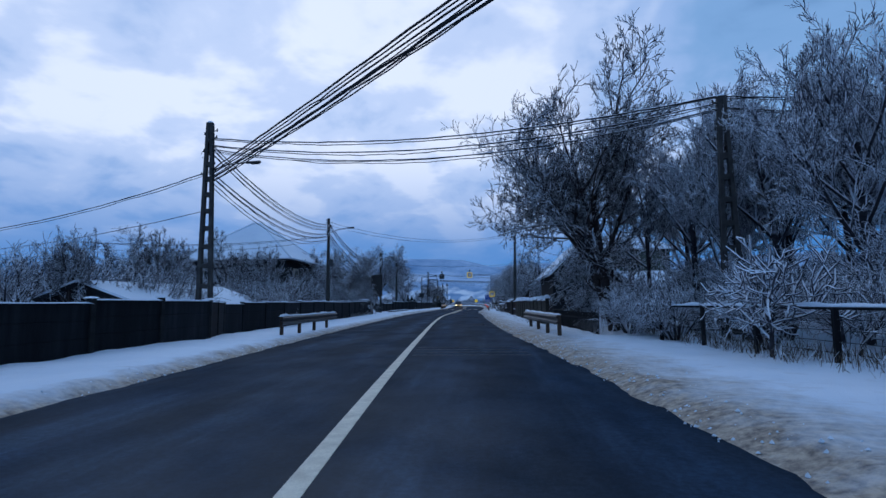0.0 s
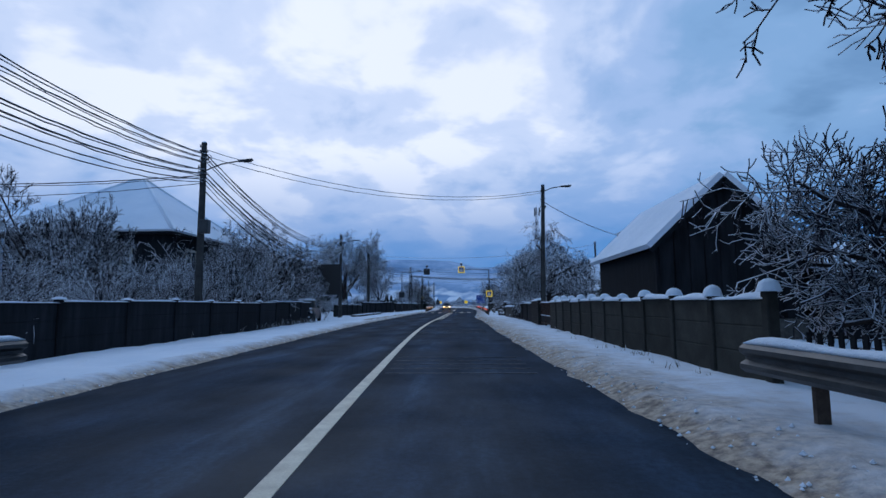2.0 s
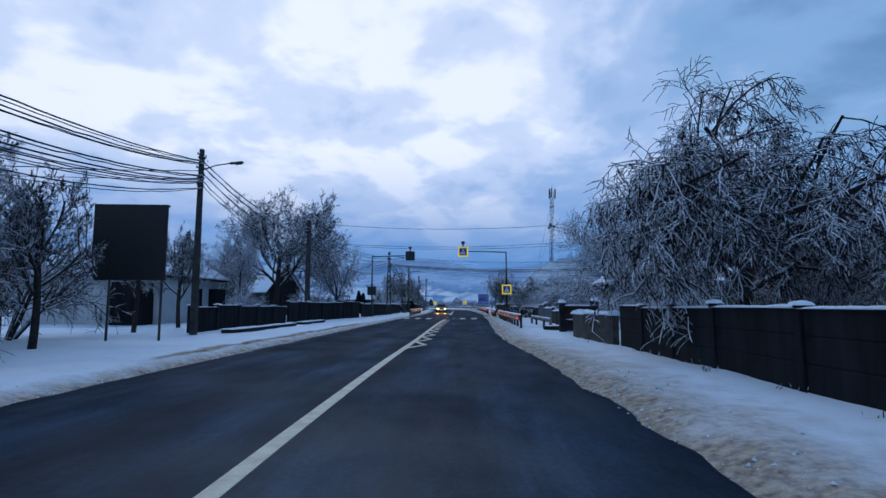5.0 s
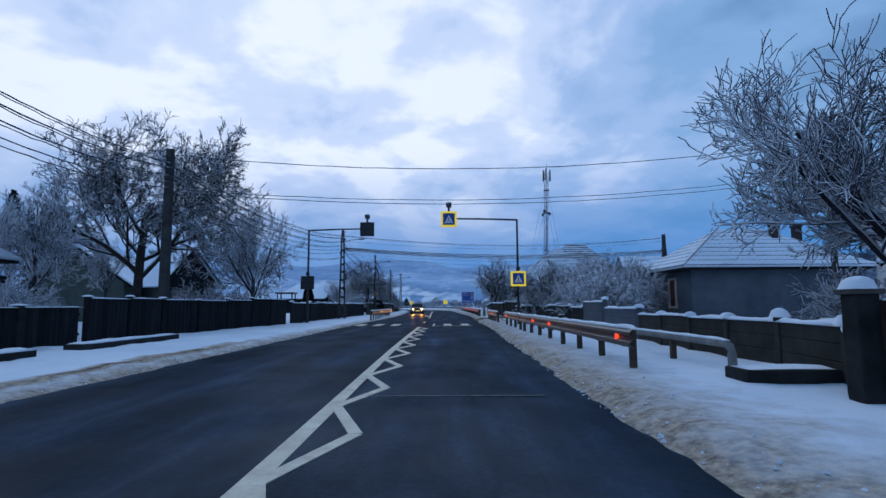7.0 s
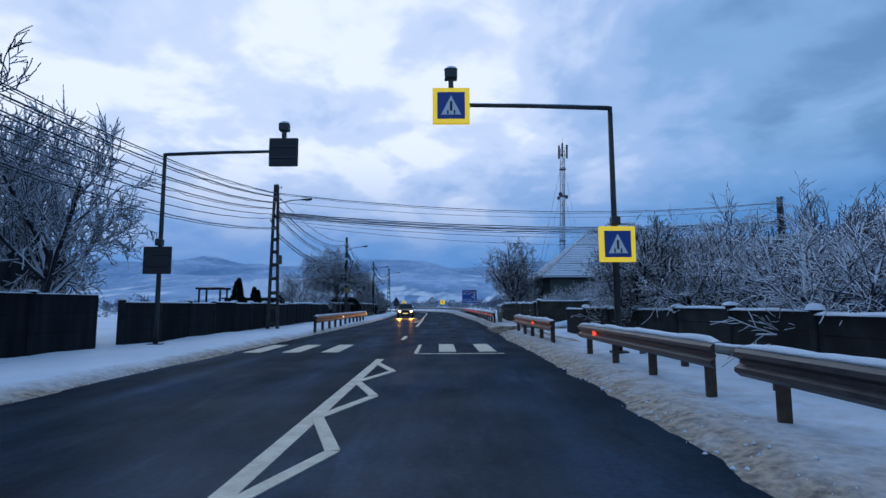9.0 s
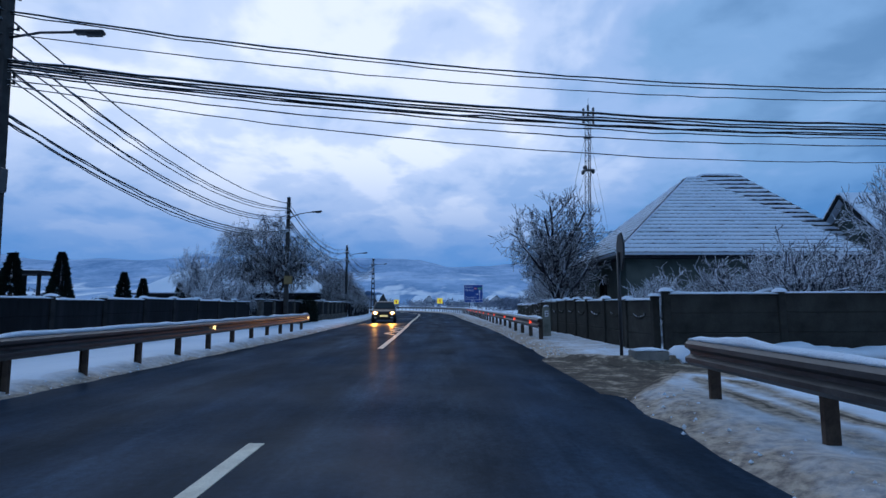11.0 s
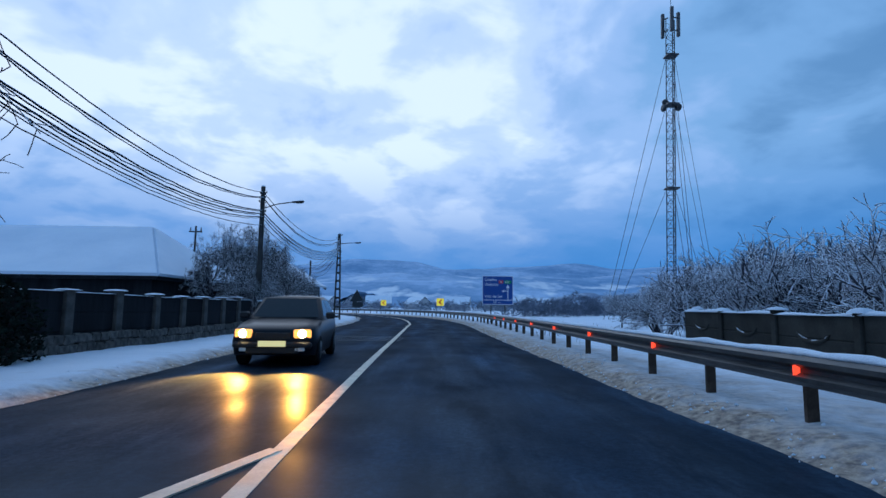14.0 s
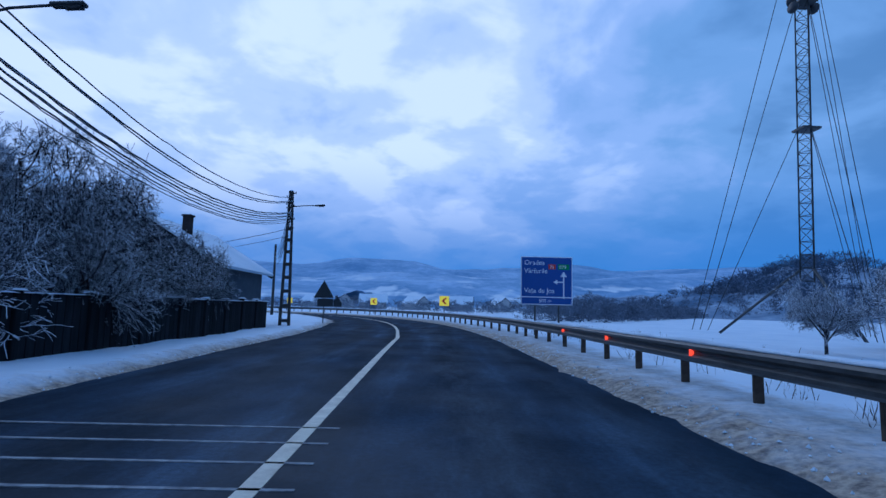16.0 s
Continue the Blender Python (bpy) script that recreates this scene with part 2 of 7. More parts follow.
def plain(name, col, rough=0.5, metal=0.0, glow=0.0):
    m, n, l, b = material(name, rough, metal)
    t = noise_node(n, l, 12, 4, 0.6)
    c = mix_rgb(n, l, 0.25, col, ramp(n, l, t.outputs[0], [(0.3, tuple(v * 0.6 for v in col)), (0.7, col)]).outputs[0])
    l.new(c, b.inputs["Base Color"])
    if glow:
        b.inputs["Emission Color"].default_value = (*col, 1)
        b.inputs["Emission Strength"].default_value = glow
    return m


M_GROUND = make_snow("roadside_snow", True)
M_SNOW = make_snow("fresh_snow", False)
M_ROAD = make_asphalt()
# Cream cast puts warm headlight glow into the worn white paint.
M_PAINT = varied("worn_headlit_road_paint", (0.60, 0.53, 0.42), (0.90, 0.82, 0.66), 4, 0.6, fine=60, strength=0.2)
M_CONC = varied("weathered_concrete", (0.16, 0.16, 0.155), (0.30, 0.295, 0.28), 2.5, 0.85, fine=35)
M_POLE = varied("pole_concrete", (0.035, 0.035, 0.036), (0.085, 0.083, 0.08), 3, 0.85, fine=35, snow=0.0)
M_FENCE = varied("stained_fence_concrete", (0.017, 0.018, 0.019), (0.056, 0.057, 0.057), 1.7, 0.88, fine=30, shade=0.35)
# Paler than M_FENCE: headlight sheen on the right-hand fences is in the colour.
M_PANEL = varied("headlit_grey_concrete_panels", (0.028, 0.028, 0.025), (0.085, 0.082, 0.072), 1.3, 0.85, fine=30, shade=0.3)
M_WOOD = varied("dark_weathered_wood", (0.011, 0.012, 0.0145), (0.034, 0.036, 0.041), 4, 0.85, fine=25, stretch=(1, 1, 0.15), shade=0.4)
M_STEEL = varied("galvanised_steel", (0.05, 0.054, 0.058), (0.12, 0.125, 0.13), 3, 0.5, 0.6, fine=25, strength=0.1)
M_DARKSTEEL = varied("dark_painted_steel", (0.03, 0.032, 0.035), (0.06, 0.062, 0.066), 3, 0.5, 0.4, fine=25, strength=0.1)
M_RUST = varied("rusty_post_steel", (0.05, 0.04, 0.035), (0.13, 0.10, 0.08), 5, 0.7, 0.3, fine=40, strength=0.2)
M_WIRE = plain("black_cable_rubber", (0.03, 0.03, 0.033), 0.6)
M_BARK = make_bark("snowy_bark", (0.022, 0.018, 0.018), (0.06, 0.05, 0.048), 0.02)
M_TWIG = make_bark("snowy_twigs", (0.016, 0.015, 0.019), (0.045, 0.042, 0.05), 0.20)
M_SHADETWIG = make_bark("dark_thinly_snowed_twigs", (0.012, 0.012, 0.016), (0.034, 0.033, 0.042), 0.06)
M_FROST = make_bark("frosted_twigs", (0.04, 0.042, 0.054), (0.11, 0.112, 0.14), 0.52)
M_MIDFROST = make_bark("half_frosted_twigs", (0.02, 0.019, 0.024), (0.06, 0.057, 0.066), 0.28)
M_CONIFER = make_bark("conifer_needles", (0.008, 0.013, 0.011), (0.02, 0.03, 0.024), -0.3)
M_GREENWALL = varied("green_grey_plaster", (0.065, 0.078, 0.07), (0.115, 0.13, 0.115), 1.2, 0.9, fine=50)
M_PALEWALL = varied("pale_plaster", (0.42, 0.43, 0.45), (0.58, 0.58, 0.58), 1.0, 0.9, fine=50)
M_BLUEWALL = varied("grey_blue_render", (0.08, 0.092, 0.112), (0.13, 0.145, 0.168), 1.0, 0.9, fine=40)
M_TRIM = varied("cream_window_trim", (0.42, 0.39, 0.33), (0.55, 0.52, 0.45), 3, 0.8, fine=40)
M_TILE = varied("dark_clay_tiles", (0.035, 0.03, 0.03), (0.09, 0.07, 0.065), 3, 0.8, fine=30, shade=0.3)
M_ROOFSNOW = make_snow("roof_snow", False)
# Glow is sign lighting plus added emission for headlights thrown back.
M_YELLOW = plain("glow_sign_yellow", (0.9, 0.62, 0.03), 0.45, glow=0.55)
M_BLUE = plain("sign_blue", (0.015, 0.06, 0.28), 0.4)
M_YELLOWOLD = plain("faded_yellow_paint", (0.26, 0.2, 0.1), 0.8)
M_WHITE = plain("sign_white", (0.75, 0.77, 0.8), 0.45)
M_ORANGE = plain("sign_orange", (0.9, 0.35, 0.03), 0.45)
M_REDSIGN = plain("sign_red", (0.55, 0.03, 0.02), 0.45)
M_GREEN = plain("sign_green", (0.01, 0.25, 0.06), 0.45)
M_SIGNBACK = plain("sign_back_grey", (0.05, 0.055, 0.06), 0.6, 0.3)
M_BLACK = plain("black_plastic", (0.012, 0.012, 0.013), 0.5)
# Reflectors are no lamps; added emission imitates headlights they throw back.
M_REFLECT = plain("glowing_red_reflector", (0.9, 0.06, 0.02), 0.3, glow=1.6)
M_AMBER = plain("glowing_amber_reflector", (1.0, 0.62, 0.22), 0.3, glow=2.0)
M_CARPAINT = plain("dark_grey_car_paint", (0.010, 0.013, 0.019), 0.3, 0.0)
M_CARPAINT.node_tree.nodes["Principled BSDF"].inputs["Specular IOR Level"].default_value = 0.1
M_GLASSDARK = plain("dark_window_glass", (0.02, 0.025, 0.03), 0.08)
M_GLASSDARK.node_tree.nodes["Principled BSDF"].inputs["Specular IOR Level"].default_value = 0.2
M_TYRE = plain("tyre_rubber", (0.015, 0.015, 0.016), 0.85)
M_REDDOOR = varied("brown_red_wood", (0.08, 0.03, 0.025), (0.14, 0.05, 0.04), 3, 0.7, fine=30)


# ---------------------------------------------------------------- building blocks
def part(name, bm, mat, parent, label=""):
    me = bpy.data.meshes.new(name)
    bm.to_mesh(me)
    bm.free()
    me.materials.append(mat)
    ob = new(name, me)
    if parent is not None:
        ob.parent = parent
    if label:
        ob["label"] = label
    return ob


def mesh_part(name, verts, faces, mat, parent, label="", smooth=False):
    me = bpy.data.meshes.new(name)
    me.from_pydata(verts, [], faces)
    me.materials.append(mat)
    if smooth:
        me.polygons.foreach_set("use_smooth", [True] * len(me.polygons))
    ob = new(name, me)
    if parent is not None:
        ob.parent = parent
    if label:
        ob["label"] = label
    return ob


def share(name, data, parent, m=None):
    """One more object on a mesh that already exists."""
    ob = new(name, data)
    ob.parent = parent
    if m is not None:
        ob.matrix_basis = m
    return ob


def thing(name, place, label, category, group="", turn=0.0):
    ob = new(name)
    ob.empty_display_size = 0.2
    ob.matrix_basis = pose(*place, 0, 0, turn)
    return tagged(ob, label, category, group)


def box(bm, c, size, rot=None, bevel=0.0):
    m = Matrix.Translation(c)
    if rot is not None:
        m = m @ rot
    got = bmesh.ops.create_cube(bm, size=1.0, matrix=m @ Matrix.Diagonal((*size, 1)))
    if bevel:
        edges = list({e for v in got["verts"] for e in v.link_edges})
        bmesh.ops.bevel(bm, geom=edges, offset=bevel, segments=1, affect="EDGES")
    return bm


def boxes(*rows):
    bm = bmesh.new()
    for c, size, *rest in rows:
        box(bm, c, size, *rest)
    return bm


def tube_data(points, radii, sides):
    """Vertices and faces of a tube along points."""
    pts = [Vector(p) for p in points]
    verts, faces = [], []
    n = len(pts)
    ref = Vector((0.31, 0.17, 0.93))
    for i, p in enumerate(pts):
        d = (pts[min(i + 1, n - 1)] - pts[max(i - 1, 0)]).normalized()
        a = d.cross(ref)
        if a.length < 0.05:
            a = d.cross(Vector((1, 0, 0)))
        a.normalize()
        b = d.cross(a)
        for k in range(sides):
            w = 2 * math.pi * k / sides
            verts.append(p + (a * math.cos(w) + b * math.sin(w)) * radii[i])
    for i in range(n - 1):
        for k in range(sides):
            k2 = (k + 1) % sides
            faces.append((i * sides + k, i * sides + k2, (i + 1) * sides + k2, (i + 1) * sides + k))
    faces.append(tuple(range(sides))[::-1])
    faces.append(tuple((n - 1) * sides + k for k in range(sides)))
    return verts, faces


def tubes(name, lines, mat, parent, label="", sides=6, smooth=True):
    verts, faces = [], []
    for points, radii in lines:
        if not isinstance(radii, (list, tuple)):
            radii = [radii] * len(points)
        v, f = tube_data(points, radii, sides)
        o = len(verts)
        verts += v
        faces += [tuple(i + o for i in q) for q in f]
    return mesh_part(name, verts, faces, mat, parent, label, smooth)


def snow_strip(name, points, width, height, parent, seed=0, step=0.18):
    """A lumpy ridge of snow lying along a line of points."""
    rnd = random.Random(seed)
    pts = [Vector(p) for p in points]
    dense = []
    for a, b in zip(pts, pts[1:]):
        k = max(1, int((b - a).length / step))
        dense += [a.lerp(b, i / k) for i in range(k)]
    dense.append(pts[-1])
    prof = [(-0.5, 0.0), (-0.48, 0.45), (-0.25, 0.9), (0.1, 1.0), (0.4, 0.7), (0.5, 0.0)]
    verts, faces = [], []
    m = len(prof)
    ph = rnd.random() * 50
    for i, p in enumerate(dense):
        d = (dense[min(i + 1, len(dense) - 1)] - dense[max(i - 1, 0)])
        d.z = 0
        d.normalize()
        side = Vector((d.y, -d.x, 0))
        k = 0.75 + 0.55 * noise.noise((i * step * 1.3, ph, 0)) + 0.18 * noise.noise((i * step * 5, ph, 3))
        w = width * (0.95 + 0.12 * noise.noise((i * step * 2.1, ph, 7)))
        if i in (0, len(dense) - 1):
            k *= 0.35
        for u, h in prof:
            verts.append(p + side * (u * w) + Vector((0, 0, h * height * max(k, 0.2) - 0.004)))
    for i in range(len(dense) - 1):
        for j in range(m - 1):
            a = i * m + j
            faces.append((a, a + 1, a + m + 1, a + m))
        faces.append((i * m + m - 1, i * m, (i + 1) * m, (i + 1) * m + m - 1))
    faces.append(tuple(range(m)))
    faces.append(tuple((len(dense) - 1) * m + j for j in range(m))[::-1])
    return mesh_part(name, verts, faces, M_SNOW, parent, "white snow lying on top", True)


def snow_mound(name, c, rx, ry, h, parent, seed=0):
    """A rounded heap of snow, flat below."""
    verts, faces = [Vector((c[0], c[1], c[2] + h))], []
    rings, seg = 4, 10
    for r in range(1, rings + 1):
        t = r / rings
        for k in range(seg):
            w = 2 * math.pi * k / seg
            q = 1 + 0.18 * noise.noise((math.cos(w) * 2 + seed, math.sin(w) * 2, t))
            verts.append(Vector((c[0] + rx * t * q * math.cos(w), c[1] + ry * t * q * math.sin(w), c[2] + h * math.sqrt(max(0, 1 - t * t)) - 0.003)))
    for k in range(seg):
        faces.append((0, 1 + k, 1 + (k + 1) % seg))
    for r in range(rings - 1):
        for k in range(seg):
            a, b2 = 1 + r * seg + k, 1 + r * seg + (k + 1) % seg
            faces.append((a, a + seg, b2 + seg, b2))
    return mesh_part(name, verts, faces, M_SNOW, parent, "", True)


# ---------------------------------------------------------------- road and ground
ROAD_ROWS = [  # along, left edge, centre line, right edge
    (-40, 0.4, 3.9, 7.4), (-15, -1.4, 2.1, 5.6), (2, -3.0, 0.78, 4.15), (10, -3.6, 0.26, 3.9), (17, -4.05, -0.16, 3.4), (25, -4.6, -0.62, 3.05),
    (34, -5.05, -1.1, 2.75), (43, -5.5, -1.45, 2.5), (52, -5.75, -1.62, 2.4), (62, -5.85, -1.58, 2.15), (75, -5.9, -1.7, 2.05), (90, -5.95, -1.68, 2.5),
    (100, -5.75, -1.68, 2.3), (110, -5.45, -1.74, 2.4), (120, -5.5, -1.85, 2.45), (130, -5.65, -2.08, 2.05), (141, -6.1, -2.2, 1.75), (152, -6.55, -2.38, 1.55),
]
BEND = [(-2.75, 162), (-3.9, 172), (-6.0, 181), (-9.2, 190), (-14.2, 200), (-22, 209.5), (-34, 219), (-51, 227), (-80, 233), (-140, 238)]


def smooth_rows(rows, ys):
    rows = np.array(rows, float)
    out = []
    for c in range(1, rows.shape[1]):
        v = np.interp(ys, rows[:, 0], rows[:, c])
        k = np.ones(9) / 9
        v = np.convolve(np.pad(v, 4, mode="edge"), k, mode="valid")
        out.append(v)
    return np.array(out).T


_ys = np.arange(-40, 155.01, 1.0)
_main = smooth_rows(ROAD_ROWS, _ys)
LINE = [(c, y, c - a, b - c) for y, (a, c, b) in zip(_ys, _main)]  # x, y, width to the left, width to the right
_bx = [(_main[-1][1], 155.0)] + BEND
for (x0, y0), (x1, y1) in zip(_bx, _bx[1:]):
    _n = max(2, int(math.hypot(x1 - x0, y1 - y0) / 1.2))
    for _i in range(1, _n + 1):
        LINE.append((x0 + (x1 - x0) * _i / _n, y0 + (y1 - y0) * _i / _n, 4.15, 3.9))
LINE = np.array(LINE)
for _k in range(3):
    LINE[197:-3, :] = sum(LINE[197 + d:len(LINE) - 3 + d, :] for d in (-3, -2, -1, 0, 1, 2, 3)) / 7
# slush has crept over the right edge before the side street
LINE[:, 3] -= np.interp(LINE[:, 1], [-20, 5, 20, 55, 60, 66, 74, 96, 101], [0.1, 0.15, 0.32, 0.36, 0.58, 0.58, 0.36, 0.33, 0.0])
_tan = np.gradient(LINE[:, :2], axis=0)
_tan /= np.linalg.norm(_tan, axis=1)[:, None]
NORM = np.stack([_tan[:, 1], -_tan[:, 0]], 1)  # to the right
ALONG = np.r_[0, np.cumsum(np.linalg.norm(np.diff(LINE[:, :2], axis=0), axis=1))]


def cross_section(px, py):
    """For places: index of the nearest station, the offset to the right of the centre line, and the distance outside the road's edge."""
    px, py = np.asarray(px, float), np.asarray(py, float)
    idx = np.empty(px.shape, int)
    flat_x, flat_y, out = px.ravel(), py.ravel(), idx.ravel()
    for a in range(0, flat_x.size, 4000):
        d = (flat_x[a:a + 4000, None] - LINE[None, :, 0]) ** 2 + (flat_y[a:a + 4000, None] - LINE[None, :, 1]) ** 2
        out[a:a + 4000] = d.argmin(1)
    idx = out.reshape(px.shape)
    off = (px - LINE[idx, 0]) * NORM[idx, 0] + (py - LINE[idx, 1]) * NORM[idx, 1]
    edge = np.where(off < 0, -off - LINE[idx, 2], off - LINE[idx, 3])
    far = np.hypot(px - LINE[idx, 0], py - LINE[idx, 1])
    edge = np.maximum(edge, far - np.where(off < 0, LINE[idx, 2], LINE[idx, 3]) - 0.5)
    return idx, off, edge


def side_drive(px, py):
    """1 on the side street to the right, 0 off it."""
    mid = 102.8 + (px - 2.5) * 0.05
    half = 1.5 + np.clip(3.6 - px, 0, 1.5) * 1.0
    return np.clip((half - np.abs(py - mid)) / 0.6, 0, 1) * np.clip((px - 0.5) / 1.0, 0, 1)


def fbm(x, y, s, seed):
    return noise.fractal((x * s, y * s, seed), 1.0, 2.0, 4)


def ground_height(px, py):
    px, py = np.atleast_1d(np.asarray(px, float)), np.atleast_1d(np.asarray(py, float))
    idx, off, edge = cross_section(px, py)
    lump = np.array([fbm(a, b, 1.1, 3.0) for a, b in zip(px.ravel(), py.ravel())]).reshape(px.shape)
    wide = np.array([fbm(a, b, 0.22, 9.0) for a, b in zip(px.ravel(), py.ravel())]).reshape(px.shape)
    rise = np.clip((edge + 0.12 + 0.12 * lump) / 0.7, 0, 1)
    rise = rise * rise * (3 - 2 * rise)
    z = -0.05 + rise * (0.17 + 0.05 * lump + 0.03 * wide)
    z += np.clip((edge - 1.5) / 4, 0, 1) * 0.05 * wide
    drive = side_drive(px, py)
    z = z * (1 - drive) + drive * (-0.012 + 0.03 * lump * np.clip((px - 3) / 3, 0, 1))
    z += np.where(drive > 0, np.clip(0.5 - np.abs(drive - 0.4), 0, 1) * 0.18 * np.clip((px - 2.5) / 1, 0, 1), 0)
    left_fall = np.where(off < 0, np.clip((edge - 2.5) / 6, 0, 1) * -0.25 * np.clip((45 - py) / 20, 0, 1), 0)
    z += left_fall
    z += np.where((off < 0) & (edge > 25), -np.clip((edge - 25) / 200, 0, 1) * 3.0, 0)
    return z, edge, off, drive


def build_ground():
    xs = np.unique(np.round(np.r_[-3000, -1800, -1000, -600, -350, -220, -150, -110, -80, np.arange(-60, -16, 4), np.arange(-16, -8, 0.8), np.arange(-8, 8.01, 0.22),
                                  np.arange(8.8, 18, 0.8), np.arange(18, 60, 4), 80, 110, 150, 220, 350, 600, 1000, 1800, 3000], 3))
    ys = np.unique(np.round(np.r_[-1500, -600, -250, -120, -60, np.arange(-40, -4, 2), np.arange(-4, 176, 0.33), np.arange(176, 246, 1.0), np.arange(250, 320, 8), 350, 420, 550, 800, 1200, 2000, 3200], 3))
    gx, gy = np.meshgrid(xs, ys)
    z, edge, off, drive = ground_height(gx.ravel(), gy.ravel())
    n, m = len(ys), len(xs)
    verts = np.stack([gx.ravel(), gy.ravel(), z], 1)
    a = (np.arange(n - 1)[:, None] * m + np.arange(m - 1)[None, :]).ravel()
    faces = np.stack([a, a + 1, a + m + 1, a + m], 1)
    me = bpy.data.meshes.new("ground")
    me.from_pydata(verts.tolist(), [], faces.tolist())
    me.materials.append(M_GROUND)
    me.polygons.foreach_set("use_smooth", [True] * len(me.polygons))
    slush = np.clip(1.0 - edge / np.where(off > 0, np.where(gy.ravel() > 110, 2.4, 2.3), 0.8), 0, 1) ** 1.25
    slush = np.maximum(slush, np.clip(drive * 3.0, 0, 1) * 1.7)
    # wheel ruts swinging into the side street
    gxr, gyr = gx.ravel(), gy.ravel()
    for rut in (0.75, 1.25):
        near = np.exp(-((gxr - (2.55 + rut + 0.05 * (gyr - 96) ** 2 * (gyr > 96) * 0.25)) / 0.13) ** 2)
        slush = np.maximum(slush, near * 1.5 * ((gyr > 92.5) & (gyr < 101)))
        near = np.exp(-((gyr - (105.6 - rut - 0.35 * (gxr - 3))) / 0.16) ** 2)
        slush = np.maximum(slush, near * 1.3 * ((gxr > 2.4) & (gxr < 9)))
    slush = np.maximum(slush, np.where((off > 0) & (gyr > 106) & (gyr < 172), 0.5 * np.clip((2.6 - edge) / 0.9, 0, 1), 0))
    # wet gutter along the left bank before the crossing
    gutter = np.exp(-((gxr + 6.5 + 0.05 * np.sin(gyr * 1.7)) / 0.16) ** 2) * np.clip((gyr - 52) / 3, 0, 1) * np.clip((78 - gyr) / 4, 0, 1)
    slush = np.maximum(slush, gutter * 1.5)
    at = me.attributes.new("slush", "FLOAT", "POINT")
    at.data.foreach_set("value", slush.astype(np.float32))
    return tagged(new("ground", me), "snow-covered verges and fields with brown slush by the road", "ground", kind="structure")


GROUND = build_ground()


def build_road():
    us = np.linspace(-1, 1, 33)
    verts, lane, salt = [], [], []
    for i in range(len(LINE)):
        more = np.interp(LINE[i, 1], [0, 60, 92, 104, 130], [0.3, 0.4, 0.6, 0.9, 1.0])
        for u in us:
            w = (LINE[i, 2] if u < 0 else LINE[i, 3]) + 0.55
            o = u * w
            verts.append((LINE[i, 0] + NORM[i, 0] * o, LINE[i, 1] + NORM[i, 1] * o, 0.0 - 0.012 * abs(u) - 0.035 * max(0.0, abs(u) - 0.85) / 0.15))
            salt.append(more * (0.75 * math.exp(-((o - 1.75) / 0.42) ** 2) + 0.6 * math.exp(-((o - 3.3) / 0.25) ** 2) + 0.35 * math.exp(-((o + 1.9) / 0.45) ** 2) + 0.4 * math.exp(-((o + 3.5) / 0.3) ** 2)))
            lane.append(0.5 + 0.5 * math.cos(o / 3.6 * 4 * math.pi))
    m = len(us)
    a = (np.arange(len(LINE) - 1)[:, None] * m + np.arange(m - 1)[None, :]).ravel()
    faces = np.stack([a, a + 1, a + m + 1, a + m], 1)
    me = bpy.data.meshes.new("road")
    me.from_pydata(verts, [], faces.tolist())
    me.materials.append(M_ROAD)
    at = me.attributes.new("lane", "FLOAT", "POINT")
    at.data.foreach_set("value", np.array(lane, np.float32))
    at = me.attributes.new("salt", "FLOAT", "POINT")
    at.data.foreach_set("value", np.array(salt, np.float32))
    return tagged(new("road", me), "dark damp asphalt road cleared of snow", "road", kind="structure")


ROAD = build_road()


def station(y):
    """Centre point, tangent and normal where the centre line passes y (before the bend)."""
    i = int(np.searchsorted(LINE[:200, 1], y))
    f = (y - LINE[i - 1, 1]) / (LINE[i, 1] - LINE[i - 1, 1])
    return LINE[i - 1] + (LINE[i] - LINE[i - 1]) * f


def stripe(name, label, pts, width, category="road marking", lift=0.0):
    """A painted stripe along points of the road, 4 mm proud of it."""
    verts, faces = [], []
    for i, (x, y) in enumerate(pts):
        x0, y0 = pts[max(i - 1, 0)]
        x1, y1 = pts[min(i + 1, len(pts) - 1)]
        d = math.hypot(x1 - x0, y1 - y0)
        nx, ny = (y1 - y0) / d, -(x1 - x0) / d
        for s in (-0.5, 0.5):
            for z in (-0.004, 0.005 + lift):
                verts.append((x + nx * width * s, y + ny * width * s, z))
    n = len(pts)
    for i in range(n - 1):
        a, b = 4 * i, 4 * i + 4
        faces += [(a + 1, a + 3, b + 3, b + 1), (a, a + 1, b + 1, b), (a + 3, a + 2, b + 2, b + 3)]
    faces += [(0, 2, 3, 1), (4 * n - 4, 4 * n - 3, 4 * n - 1, 4 * n - 2)]
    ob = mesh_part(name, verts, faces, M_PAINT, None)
    return tagged(ob, label, category, kind="structure")


def centre_stripe(y0, y1, off=0.0, width=0.15):
    pts = []
    for i in range(len(LINE)):
        if y0 <= LINE[i, 1] <= y1 or (y1 > 200 and i > 200):
            pts.append((LINE[i, 0] + NORM[i, 0] * off, LINE[i, 1] + NORM[i, 1] * off))
    return stripe("centre_line_marking", "worn white painted centre line on the asphalt", pts, width)


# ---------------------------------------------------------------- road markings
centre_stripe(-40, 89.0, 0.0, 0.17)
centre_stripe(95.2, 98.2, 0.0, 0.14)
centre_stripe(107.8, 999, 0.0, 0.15)


